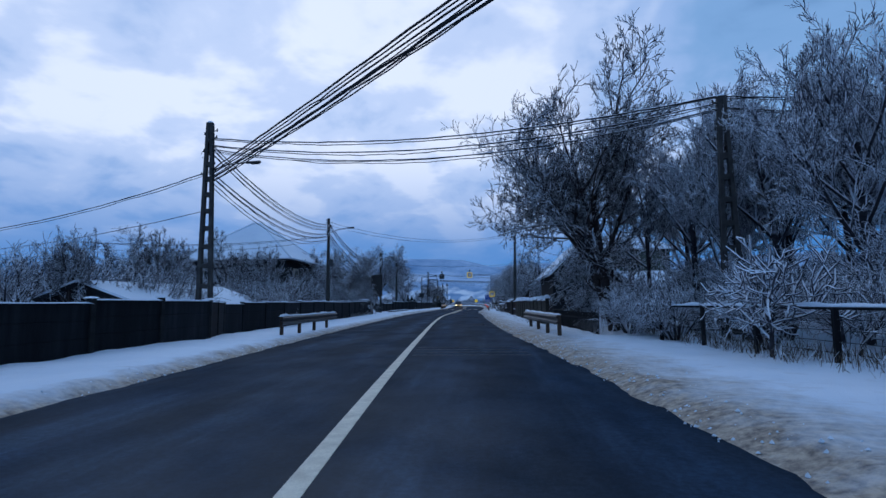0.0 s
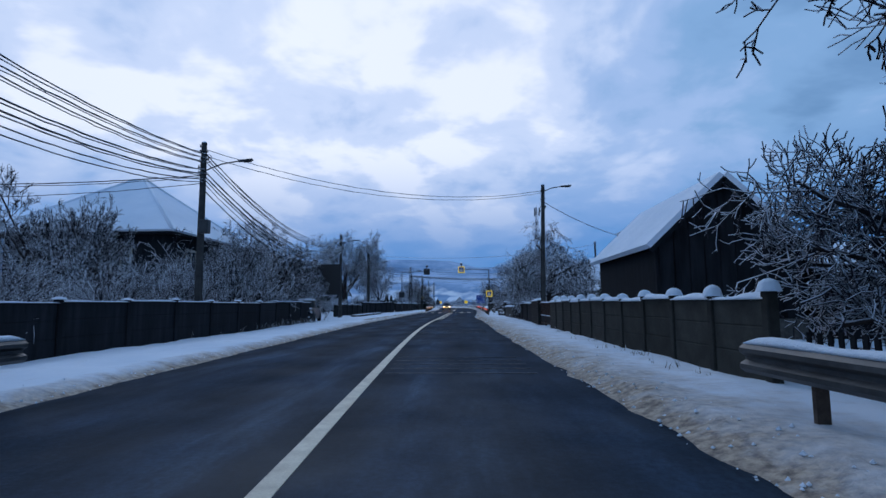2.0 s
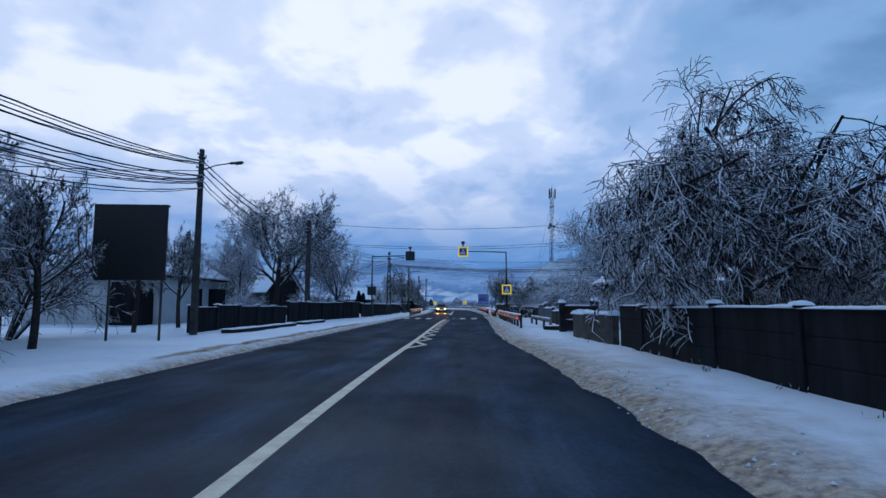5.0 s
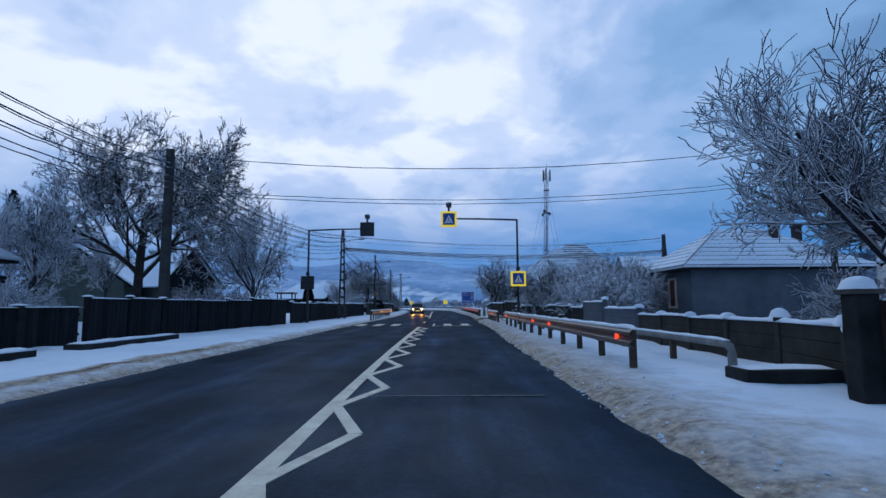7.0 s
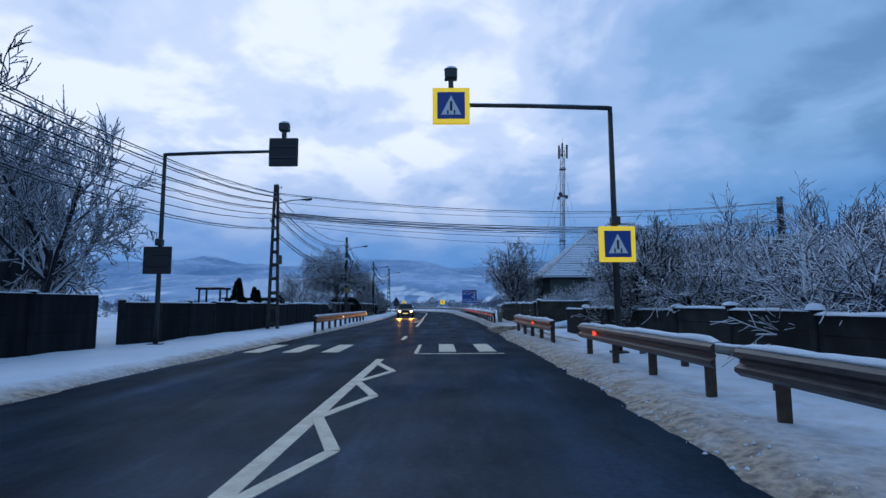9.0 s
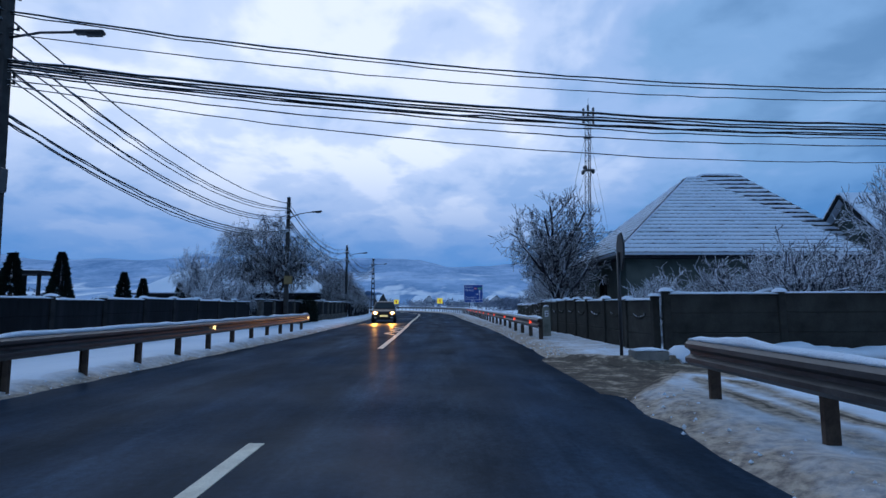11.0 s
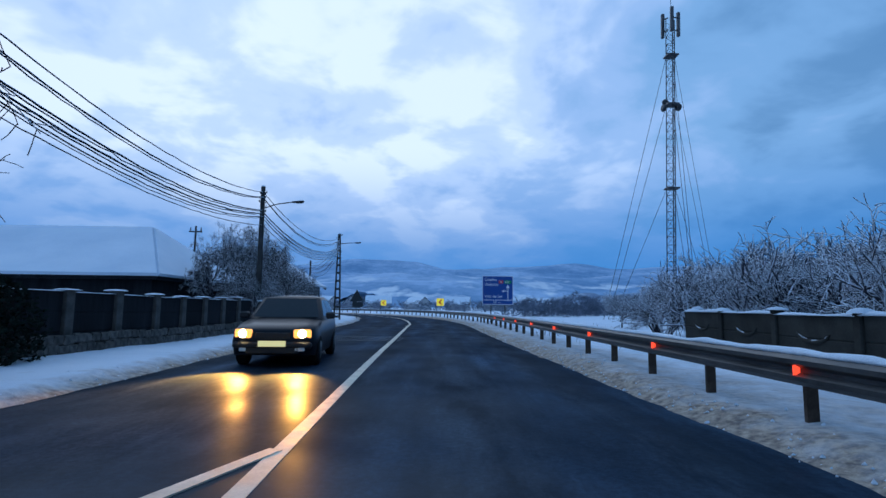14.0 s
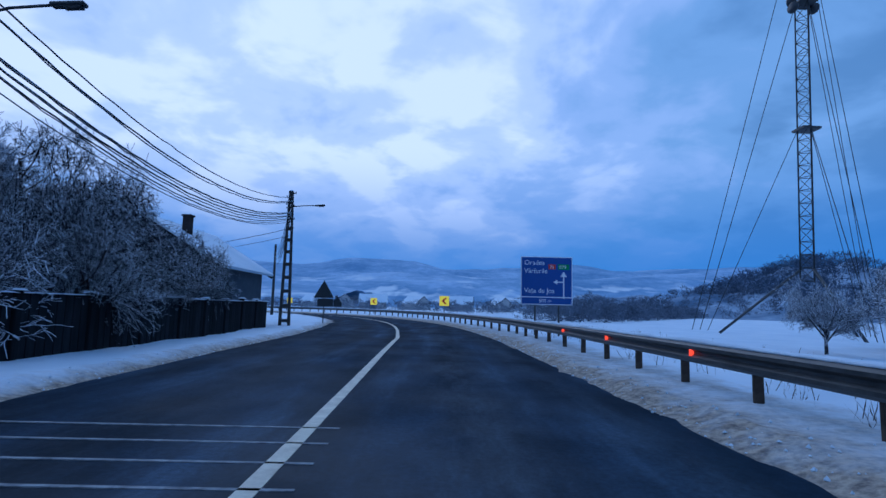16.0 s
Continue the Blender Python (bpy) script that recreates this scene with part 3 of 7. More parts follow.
def zigzag(y0, teeth, period, reach):
    """A row of teeth beside the centre line ahead of the crossing."""
    pts = []
    for k in range(teeth):
        c0, c1 = station(y0 + k * period), station(y0 + (k + 0.5) * period)
        pts.append((c0[0] + math.copysign(0.05, reach), y0 + k * period))
        pts.append((c1[0] + reach, y0 + (k + 0.5) * period))
    c2 = station(y0 + teeth * period)
    pts.append((c2[0] + math.copysign(0.05, reach), y0 + teeth * period))
    for a, b in zip(pts, pts[1:]):
        stripe("zigzag_marking", "white zigzag paint stroke beside the centre line", [a, b], 0.13, lift=0.004 + 0.003 * (pts.index(a) % 2))


zigzag(57.85, 11, 2.75, 0.50)
zigzag(114.4, 3, 2.75, -0.58)
for x in (-5.35, -4.3, -3.25, -0.1, 0.98):
    stripe("crossing_bar", "worn white zebra crossing bar on the asphalt", [(x, 90.9), (x - 0.02, 93.6)], 0.46)
stripe("stop_line_marking", "thin white line ahead of the zebra crossing", [(-0.95, 90.35), (1.35, 90.35)], 0.12)
stripe("stop_line_marking", "thin white line ahead of the zebra crossing", [(-0.93, 90.5), (-0.93, 93.4)], 0.10)


# ---------------------------------------------------------------- trees
def perp(d, rnd):
    a = Vector((rnd.uniform(-1, 1), rnd.uniform(-1, 1), rnd.uniform(-1, 1)))
    a = a - d * a.dot(d)
    return a.normalized() if a.length > 1e-4 else Vector((1, 0, 0))


def grow(out, rnd, pos, d, length, rad, level, spec):
    steps = 5 if level < 2 else 4 if level < 4 else 3
    pts, radii = [pos.copy()], [rad]
    p = pos.copy()
    bend = spec["bend"][min(level, len(spec["bend"]) - 1)]
    pull = spec["pull"][min(level, len(spec["pull"]) - 1)]
    end = 0.62 if level < spec["levels"] else 0.35
    for s in range(1, steps + 1):
        d = (d + perp(d, rnd) * bend * rnd.random() + Vector((0, 0, pull))).normalized()
        p = p + d * (length / steps)
        pts.append(p.copy())
        radii.append(rad * (1 - (1 - end) * s / steps))
    out.append((pts, radii, level))
    if level >= spec["levels"]:
        return
    count = spec["count"][min(level, len(spec["count"]) - 1)]
    for c in range(count):
        first = spec.get("first", 0.45) if level == 0 else 0.2
        t = first + (1 - first) * (c + rnd.random()) / count
        k = min(int(t * steps), steps - 1)
        q = pts[k].lerp(pts[k + 1], t * steps - k)
        base = (pts[k + 1] - pts[k]).normalized()
        ang = radians(rnd.uniform(*spec["angle"]))
        nd = (base * math.cos(ang) + perp(base, rnd) * math.sin(ang)).normalized()
        ratio = spec["ratio"][min(level, len(spec["ratio"]) - 1)]
        grow(out, rnd, q, nd, length * ratio * rnd.uniform(0.65, 1.15), radii[k] * spec["thin"], level + 1, spec)


def tree(name, place, label, spec, seed, crown_mat, category="tree", group="roadside trees", turn=0.0):
    rnd = random.Random(seed)
    t = thing(name, place, label, category, group, turn)
    out = []
    for stem in range(spec.get("stems", 1)):
        lean = spec["leans"][stem] if "leans" in spec else spec.get("lean", (0, 0))
        w = 2 * math.pi * stem / max(1, spec.get("stems", 1)) + rnd.random()
        s = spec.get("splay", 0.05)
        d = Vector((lean[0] + s * math.cos(w), lean[1] + s * math.sin(w), 1)).normalized()
        grow(out, rnd, Vector((0.1 * math.cos(w), 0.1 * math.sin(w), -0.15)), d, spec["trunk"], spec["radius"], 0, spec)
    if spec.get("extra"):
        # short side twigs on the finest branches
        fine = random.Random(seed + 1000)
        for pts, radii, level in [o for o in out if o[2] == spec["levels"]]:
            run = (pts[-1] - pts[0])
            for k in range(spec["extra"]):
                i = fine.randrange(len(pts) - 1)
                q = pts[i].lerp(pts[i + 1], fine.random())
                d = (run.normalized() + perp(run.normalized(), fine) * fine.uniform(0.5, 1.1)).normalized()
                d = (d + Vector((0, 0, spec.get("lift", 0.25)))).normalized()
                L = run.length * fine.uniform(0.5, 0.9)
                bend = perp(d, fine) * L * 0.08
                out.append(([q, q + d * L * 0.5 + bend, q + d * L], [radii[i] * 0.8, radii[i] * 0.6, radii[i] * 0.35], level))
    top = max(p.z for pts, _, _ in out for p in pts)
    mid = sum((pts[-1] for pts, _, lv in out if lv == spec["levels"]), Vector()) / max(1, sum(1 for o in out if o[2] == spec["levels"]))
    wide = sorted(math.hypot(pts[-1].x - mid.x, pts[-1].y - mid.y) for pts, _, lv in out if lv == spec["levels"])
    half = wide[int(len(wide) * 0.97)]
    fz, fr = spec["high"] / top, spec["wide"] / 2 / half
    for pts, _, _ in out:
        for p in pts:
            p.x, p.y, p.z = p.x * fr, p.y * fr, p.z * fz
    cut = spec.get("wood", 2)
    for pname, chosen, mat in (("trunk", [o for o in out if o[2] < cut], M_BARK if crown_mat is not M_FROST else M_MIDFROST), ("crown", [o for o in out if o[2] >= cut], crown_mat)):
        verts, faces = [], []
        floor_r = spec.get("min", 0.009)
        for pts, radii, level in chosen:
            sides = 7 if level == 0 else 5 if level < 2 else 3
            if level == spec["levels"] and len(pts) == 4:
                pts, radii = [pts[0], pts[2], pts[3]], [radii[0], radii[2], radii[3]]
            v, f = tube_data(pts, [max(r, floor_r) for r in radii], sides)
            o = len(verts)
            verts += v
            faces += [tuple(i + o for i in q) for q in f[:-2]]
        mesh_part(pname, verts, faces, mat, t, "", True)
    return t


BIG = dict(levels=5, trunk=4.2, radius=0.26, count=(7, 6, 6, 5, 4), ratio=(0.78, 0.62, 0.6, 0.55, 0.5), angle=(28, 62), bend=(0.12, 0.3, 0.35, 0.4), pull=(0.02, 0.03, 0.03, 0.04), thin=0.62, wood=3, min=0.015)
FRUIT = dict(levels=4, trunk=1.6, radius=0.13, count=(8, 7, 7, 6), ratio=(1.25, 0.6, 0.55, 0.5), angle=(30, 60), bend=(0.1, 0.25, 0.3, 0.35), pull=(0.02, 0.05, 0.06, 0.05), thin=0.62, wood=2, min=0.026)
UPRIGHT = dict(levels=4, trunk=3.4, radius=0.12, count=(10, 7, 6, 6), ratio=(0.6, 0.55, 0.5, 0.45), angle=(25, 60), bend=(0.08, 0.2, 0.3, 0.35), pull=(0.02, 0.06, 0.05, 0.03), thin=0.55, wood=2, extra=2, min=0.010, high=8.0, wide=4.2)
BUSH = dict(levels=3, trunk=1.3, radius=0.05, stems=8, splay=0.55, count=(8, 6, 6), ratio=(0.7, 0.55, 0.5), angle=(25, 60), bend=(0.2, 0.3, 0.4), pull=(0.03, 0.0, -0.02), thin=0.62, wood=1, min=0.0068, high=2.2, wide=2.6)
WEEP = dict(levels=5, trunk=2.6, radius=0.22, count=(8, 7, 6, 6, 5), ratio=(0.85, 0.62, 0.6, 0.6, 0.6), angle=(35, 75), bend=(0.15, 0.3, 0.3, 0.3), pull=(0.02, -0.02, -0.10, -0.2, -0.28), thin=0.6, wood=3, min=0.02, high=6.3, wide=7.4)


def at_ground(x, y, dz=0.0):
    return (x, y, float(ground_height(x, y)[0][0]) + dz)


def again(ob, x, y, turn=0.0, size=1.0, label=""):
    """Another tree grown from the same mesh, turned and of another size."""
    c = copy_thing(ob, Matrix.Translation(at_ground(x, y)) @ pose(0, 0, 0, 0, 0, turn))
    c.scale = (size, size, size)
    if label:
        c["label"] = label
    return c


# ---------------------------------------------------------------- poles and wires
def street_arm(t, z, turn, length=1.3, rise=0.35):
    """A lamp arm with its head, pointing along turn degrees from +x."""
    c, s = math.cos(radians(turn)), math.sin(radians(turn))
    tubes("lamp_arm", [([(0, 0, z), (c * length * 0.5, s * length * 0.5, z + rise * 0.7), (c * length, s * length, z + rise)], 0.025)], M_DARKSTEEL, t, "thin steel lamp arm")
    bm = bmesh.new()
    rot = Matrix.Rotation(radians(turn), 4, "Z") @ Matrix.Rotation(radians(-6), 4, "Y")
    box(bm, (c * (length + 0.22), s * (length + 0.22), z + rise + 0.02), (0.55, 0.17, 0.075), rot, 0.025)
    box(bm, (c * (length + 0.3), s * (length + 0.3), z + rise - 0.03), (0.3, 0.13, 0.03), rot, 0.01)
    part("lamp_head", bm, M_DARKSTEEL, t, "unlit grey street lamp head")


def clutter(t, z0, z1, seed, spread=0.16, count=9):
    """Clamps, insulators and looped cable ends round a pole."""
    rnd = random.Random(seed)
    for i in range(count):
        z = rnd.uniform(z0, z1)
        a = rnd.uniform(0, 360)
        c, s = math.cos(radians(a)), math.sin(radians(a))
        tubes("insulator", [([(c * 0.06, s * 0.06, z), (c * spread, s * spread, z + 0.02)], 0.018), ([(c * spread, s * spread, z), (c * spread, s * spread, z + 0.1)], [0.03, 0.022])], M_DARKSTEEL, t)
    for i in range(2):
        z = rnd.uniform(z0, z1)
        a = rnd.uniform(0, 6.28)
        ring = [(math.cos(a) * 0.14 + 0.14 * math.cos(w) * math.cos(a), math.sin(a) * 0.14 + 0.14 * math.cos(w) * math.sin(a), z + 0.16 * math.sin(w)) for w in np.linspace(0, 5.6, 11)]
        tubes("cable_loop", [(ring, 0.012)], M_WIRE, t, "", 4)


def slab_pole(place, h, label, turn=0.0, arm=None, seed=0, w0=0.26, w1=0.17):
    t = thing("utility_pole", place, label, "utility pole", "utility poles", turn)
    bm = bmesh.new()
    rows = []
    for z, w in ((-0.4, w0), (h, w1)):
        rows.append([bm.verts.new((sx * w / 2, sy * w / 2 * 0.9, z)) for sx, sy in ((-1, -1), (1, -1), (1, 1), (-1, 1))])
    for k in range(4):
        bm.faces.new((rows[0][k], rows[0][(k + 1) % 4], rows[1][(k + 1) % 4], rows[1][k]))
    bm.faces.new(rows[1])
    bmesh.ops.bevel(bm, geom=[e for e in bm.edges if abs(e.verts[0].co.z - e.verts[1].co.z) > 1], offset=0.03, segments=1, affect="EDGES")
    part("shaft", bm, M_POLE, t, "dark weathered shaft")
    for dz in (0.32, 0.75, 1.15):
        part("clamp_band", boxes(((0, 0, h - dz), (w1 + 0.07, w1 + 0.05, 0.05), None, 0.01)), M_DARKSTEEL, t, "steel band")
    clutter(t, h - 1.5, h - 0.15, seed)
    snow_mound("snow_cap", (0, 0, h), 0.1, 0.09, 0.06, t, seed)
    if arm:
        street_arm(t, *arm)
    return t


def lattice_pole(place, h, label, turn=0.0, arm=None, seed=0):
    """A concrete pole of two tapering legs joined by rungs."""
    t = thing("utility_pole", place, label, "utility pole", "utility poles", turn)
    for s in (-1, 1):
        bm = bmesh.new()
        rows = []
        for z, off, w in ((-0.4, 0.24, 0.13), (h - 1.3, 0.10, 0.10), (h, 0.055, 0.11)):
            rows.append([bm.verts.new((s * off + a * w / 2, b * 0.11, z)) for a, b in ((-1, -1), (1, -1), (1, 1), (-1, 1))])
        for r0, r1 in zip(rows, rows[1:]):
            for k in range(4):
                bm.faces.new((r0[k], r0[(k + 1) % 4], r1[(k + 1) % 4], r1[k]))
        bm.faces.new(rows[-1])
        bmesh.ops.recalc_face_normals(bm, faces=bm.faces)
        part("leg", bm, M_POLE, t)
    z, k = 0.25, 0
    while z < h - 1.2:
        half = 0.24 - 0.14 * z / (h - 1.3)
        part("rung", boxes(((0, 0, z), (2 * half, 0.17, 0.17), None, 0.015)), M_POLE, t)
        z += 0.78 - 0.03 * k
        k += 1
    clutter(t, h - 2.0, h - 0.1, seed, 0.24, 14)
    snow_mound("snow_cap", (0, 0, h), 0.13, 0.12, 0.08, t, seed)
    if arm:
        street_arm(t, *arm)
    return t


L1, R1 = (-7.75, 15.8), (8.9, 12.6)
L2, RP, L3, L4, L5, L6, L7, L8 = (-8.89, 34.75), (5.0, 43.4), (-10.5, 62.75), (-11.4, 80.6), (-8.7, 103.2), (-8.52, 122.4), (-8.74, 142.35), (-8.75, 162.0)
R2, R3, L9 = (17.0, 83.0), (19.4, 106.7), (-17.0, 187.0)
lattice_pole(at_ground(*L1), 7.75, "tall ladder-like concrete utility pole hung with cables", 8, (5.95, 10, 1.3, 0.4), 1)
lattice_pole(at_ground(*R1), 6.8, "ladder-like concrete utility pole among snowy trees", -10, None, 2)
slab_pole(at_ground(*L2), 7.25, "dark concrete utility pole with a street lamp arm", 0, (6.15, 4, 1.35, 0.4), 3)
slab_pole(at_ground(4.85, 43.4), 7.35, "dark concrete utility pole with a lamp arm by the fence", 0, (7.0, 0, 1.0, 0.28), 4).rotation_euler = (0, radians(1.2), 0)
slab_pole(at_ground(*L3), 7.45, "dark concrete utility pole beside a billboard", 0, (6.6, 4, 1.2, 0.3), 5)
slab_pole(at_ground(*L4), 7.45, "stout dark wooden utility pole in front of trees", 0, None, 6, 0.36, 0.27)
lattice_pole(at_ground(*L5), 7.3, "ladder-like concrete pole with many crossing cables", 5, (6.3, 8, 1.3, 0.3), 7)
slab_pole(at_ground(*L6), 7.05, "dark concrete utility pole with a lamp and small board", 0, (5.9, 4, 1.35, 0.35), 8)
slab_pole(at_ground(*L7), 6.6, "dark concrete utility pole with a street lamp arm", 0, (5.55, 4, 1.4, 0.35), 9)
lattice_pole(at_ground(*L8), 7.1, "ladder-like concrete utility pole with a lamp near the bend", 5, (6.25, 4, 1.3, 0.15), 10)
slab_pole(at_ground(*R2), 8.8, "dark concrete utility pole behind a snowy tree", 0, None, 11)
lattice_pole(at_ground(*R3), 7.3, "ladder-like concrete utility pole behind garden bushes", 20, None, 12)
slab_pole(at_ground(*L9), 7.0, "distant concrete utility pole near the bend", 0, None, 13)


def wire(a, b, sag, r=0.016, twist=0.0, label="black overhead cable sagging between poles", seed=0):
    pts = []
    a, b = Vector(a), Vector(b)
    n = 44
    for i in range(n + 1):
        s = i / n
        p = a.lerp(b, s)
        p.z -= sag * 4 * s * (1 - s)
        if twist:
            p += Vector((noise.noise((i * 1.7, seed, 0)), noise.noise((i * 1.7, seed, 5)), noise.noise((i * 1.7, seed, 9)))) * twist
        pts.append(p)
    ob = tubes("overhead_cable", [(pts, [r * (1 + 0.35 * noise.noise((i * 2.3, seed, 1))) for i in range(n + 1)])], M_CABLE, None, "", 5)
    return tagged(ob, label, "cable", "overhead cables")


M_CABLE = make_bark("snow_dusted_cable", (0.02, 0.02, 0.022), (0.04, 0.04, 0.042), -0.12)
_wires = 0


def span(p, q, rows):
    """rows: height at p, height at q, sag, radius, sideways shift."""
    global _wires
    for za, zb, sag, r, dx in rows:
        _wires += 1
        wire((p[0] + dx, p[1], za), (q[0] + dx, q[1], zb), sag, r, 0.03, seed=_wires)
        if r >= 0.02:
            # a second, slacker cable lashed to the heavy one
            _wires += 1
            wire((p[0] + dx + 0.06, p[1], za - 0.05), (q[0] + dx + 0.04, q[1], zb - 0.03), sag * 1.04 + 0.03, r * 0.7, 0.05, "thinner cable lashed beside a heavy overhead cable", seed=_wires)


R0 = (9.0, -1.0)
span(L1, R1, [(7.25, 6.95, 0.6, 0.024, 0.1), (7.0, 6.75, 0.75, 0.022, 0.1), (6.85, 6.6, 0.9, 0.02, 0.1), (6.75, 6.55, 0.85, 0.012, 0.05)])
span(L1, R0, [(6.1, 7.1, 0.1, 0.026, 0.15), (5.9, 6.9, 0.15, 0.022, 0.1), (5.75, 6.75, 0.15, 0.03, 0.12), (5.6, 6.65, 0.2, 0.016, 0.1)])
span(L1, L2, [(7.0, 6.9, 0.75, 0.02, 0.12), (6.85, 6.75, 0.8, 0.02, 0.12), (6.7, 6.6, 0.85, 0.02, 0.1), (6.0, 6.3, 0.8, 0.024, 0.1), (5.85, 6.15, 0.9, 0.024, 0.1), (5.65, 5.95, 1.0, 0.018, 0.1), (5.5, 5.85, 1.05, 0.016, 0.1)])
span(L1, (-30, 24), [(6.0, 5.0, 0.6, 0.02, 0), (4.6, 4.2, 0.5, 0.014, 0)])
span(R1, (24, 11), [(6.9, 7.2, 0.5, 0.022, 0), (6.6, 6.7, 0.7, 0.02, 0), (6.2, 6.5, 0.9, 0.02, 0)])
span(L2, RP, [(7.1, 7.15, 0.95, 0.014, 0.05), (6.85, 7.05, 0.95, 0.013, 0.05)])
span(L2, L3, [(6.9, 7.1, 1.35, 0.022, 0.1), (6.75, 7.0, 1.45, 0.022, 0.1), (6.6, 6.95, 1.5, 0.018, 0.1), (6.2, 6.5, 1.5, 0.026, 0.1), (6.05, 6.35, 1.6, 0.024, 0.08), (5.9, 6.25, 1.65, 0.02, 0.1), (5.75, 6.2, 1.75, 0.016, 0.08), (5.5, 6.0, 1.8, 0.02, 0.08)])
span(L2, (-24, 30), [(6.1, 5.4, 0.4, 0.02, 0), (5.8, 5.0, 0.5, 0.014, 0)])
span(L3, L4, [(7.1, 7.0, 0.7, 0.02, 0.05), (6.9, 6.8, 0.8, 0.022, 0.05), (6.6, 6.5, 0.9, 0.02, 0.05), (6.3, 6.2, 1.0, 0.018, 0.05), (6.1, 6.0, 1.0, 0.016, 0.05)])
span(L3, (-24, 52), [(6.7, 5.6, 0.4, 0.018, 0), (6.4, 5.2, 0.4, 0.014, 0)])
span(L4, R2, [(7.35, 8.6, 0.95, 0.018, 0), (5.95, 7.1, 0.85, 0.016, 0), (5.85, 6.9, 0.88, 0.016, 0)])
span(L4, L5, [(7.2, 7.0, 0.8, 0.02, 0.05), (6.9, 6.8, 0.8, 0.024, 0.05), (6.6, 6.5, 0.9, 0.024, 0.05), (6.4, 6.2, 1.0, 0.02, 0.05), (6.1, 5.9, 1.0, 0.018, 0.05), (5.9, 5.7, 1.1, 0.016, 0.05), (5.6, 5.2, 1.0, 0.02, 0.05)])
span(L5, R3, [(7.0, 7.1, 0.75, 0.02, 0), (6.55, 6.8, 0.7, 0.012, 0), (6.0, 6.0, 0.55, 0.03, 0), (5.9, 5.9, 0.6, 0.028, 0), (5.8, 5.75, 0.6, 0.022, 0), (5.6, 5.6, 0.7, 0.014, 0), (5.5, 5.3, 0.9, 0.012, 0)])
span(L5, L6, [(6.9, 6.85, 0.75, 0.018, 0.05), (6.4, 6.6, 0.85, 0.02, 0.05), (6.2, 6.45, 0.9, 0.016, 0.05), (5.9, 6.2, 1.0, 0.02, 0.05), (5.75, 6.0, 1.0, 0.016, 0.05), (5.0, 5.4, 0.9, 0.022, 0.05), (4.85, 5.3, 0.95, 0.02, 0.05)])
span(L6, L7, [(6.8, 6.45, 1.0, 0.018, 0.05), (6.55, 6.2, 1.05, 0.024, 0.05), (5.9, 5.6, 0.9, 0.026, 0.05), (5.75, 5.45, 0.95, 0.026, 0.05), (5.6, 5.3, 1.0, 0.02, 0.05), (5.2, 4.9, 0.8, 0.014, 0.05)])
span(L7, L8, [(6.4, 6.9, 1.0, 0.018, 0.05), (6.15, 6.7, 1.1, 0.024, 0.05), (5.5, 6.1, 1.0, 0.026, 0.05), (5.35, 5.95, 1.05, 0.024, 0.05), (5.2, 5.8, 1.1, 0.02, 0.05), (4.9, 5.6, 1.0, 0.014, 0.05)])
span(L8, L9, [(6.7, 6.6, 0.9, 0.018, 0.0), (6.4, 6.3, 1.0, 0.022, 0.0), (5.9, 6.0, 1.1, 0.022, 0.0), (5.5, 5.7, 1.2, 0.014, 0.0)])
span(L8, (-26, 168), [(5.2, 4.2, 0.6, 0.016, 0), (4.8, 3.6, 0.5, 0.012, 0)])
slab_pole(at_ground(*R0), 7.3, "dark concrete utility pole by the snowy verge", 0, None, 14)
wire((RP[0], RP[1], 6.55), (12.3, 50.6, 5.3), 0.35, 0.02, 0.01, "snowy house cable from pole to eaves", 77)


# ---------------------------------------------------------------- guard rails
def beam_mesh(pts, z, side, name, parent):
    """The W-shaped beam, extruded along points; side +1: bulges towards -x."""
    prof = [(0.0, 0.155), (-0.03, 0.15), (-0.083, 0.105), (-0.083, 0.06), (-0.02, 0.02), (-0.02, -0.02), (-0.083, -0.06), (-0.083, -0.105), (-0.03, -0.15), (0.0, -0.155)]
    full = prof + [(u + 0.008, v) for u, v in prof[::-1]]
    verts, faces = [], []
    m = len(full)
    for i, p in enumerate(pts):
        a, b = Vector(pts[max(i - 1, 0)]), Vector(pts[min(i + 1, len(pts) - 1)])
        d = (b - a).normalized()
        nrm = Vector((d.y, -d.x, 0)) * side
        for u, v in full:
            verts.append(Vector(p) + nrm * u + Vector((0, 0, z + v)))
    for i in range(len(pts) - 1):
        for k in range(m):
            k2 = (k + 1) % m
            faces.append((i * m + k, i * m + k2, (i + 1) * m + k2, (i + 1) * m + k))
    faces += [tuple(range(m))[::-1], tuple((len(pts) - 1) * m + k for k in range(m))]
    return mesh_part(name, verts, faces, M_STEEL, parent, "ribbed galvanised beam")


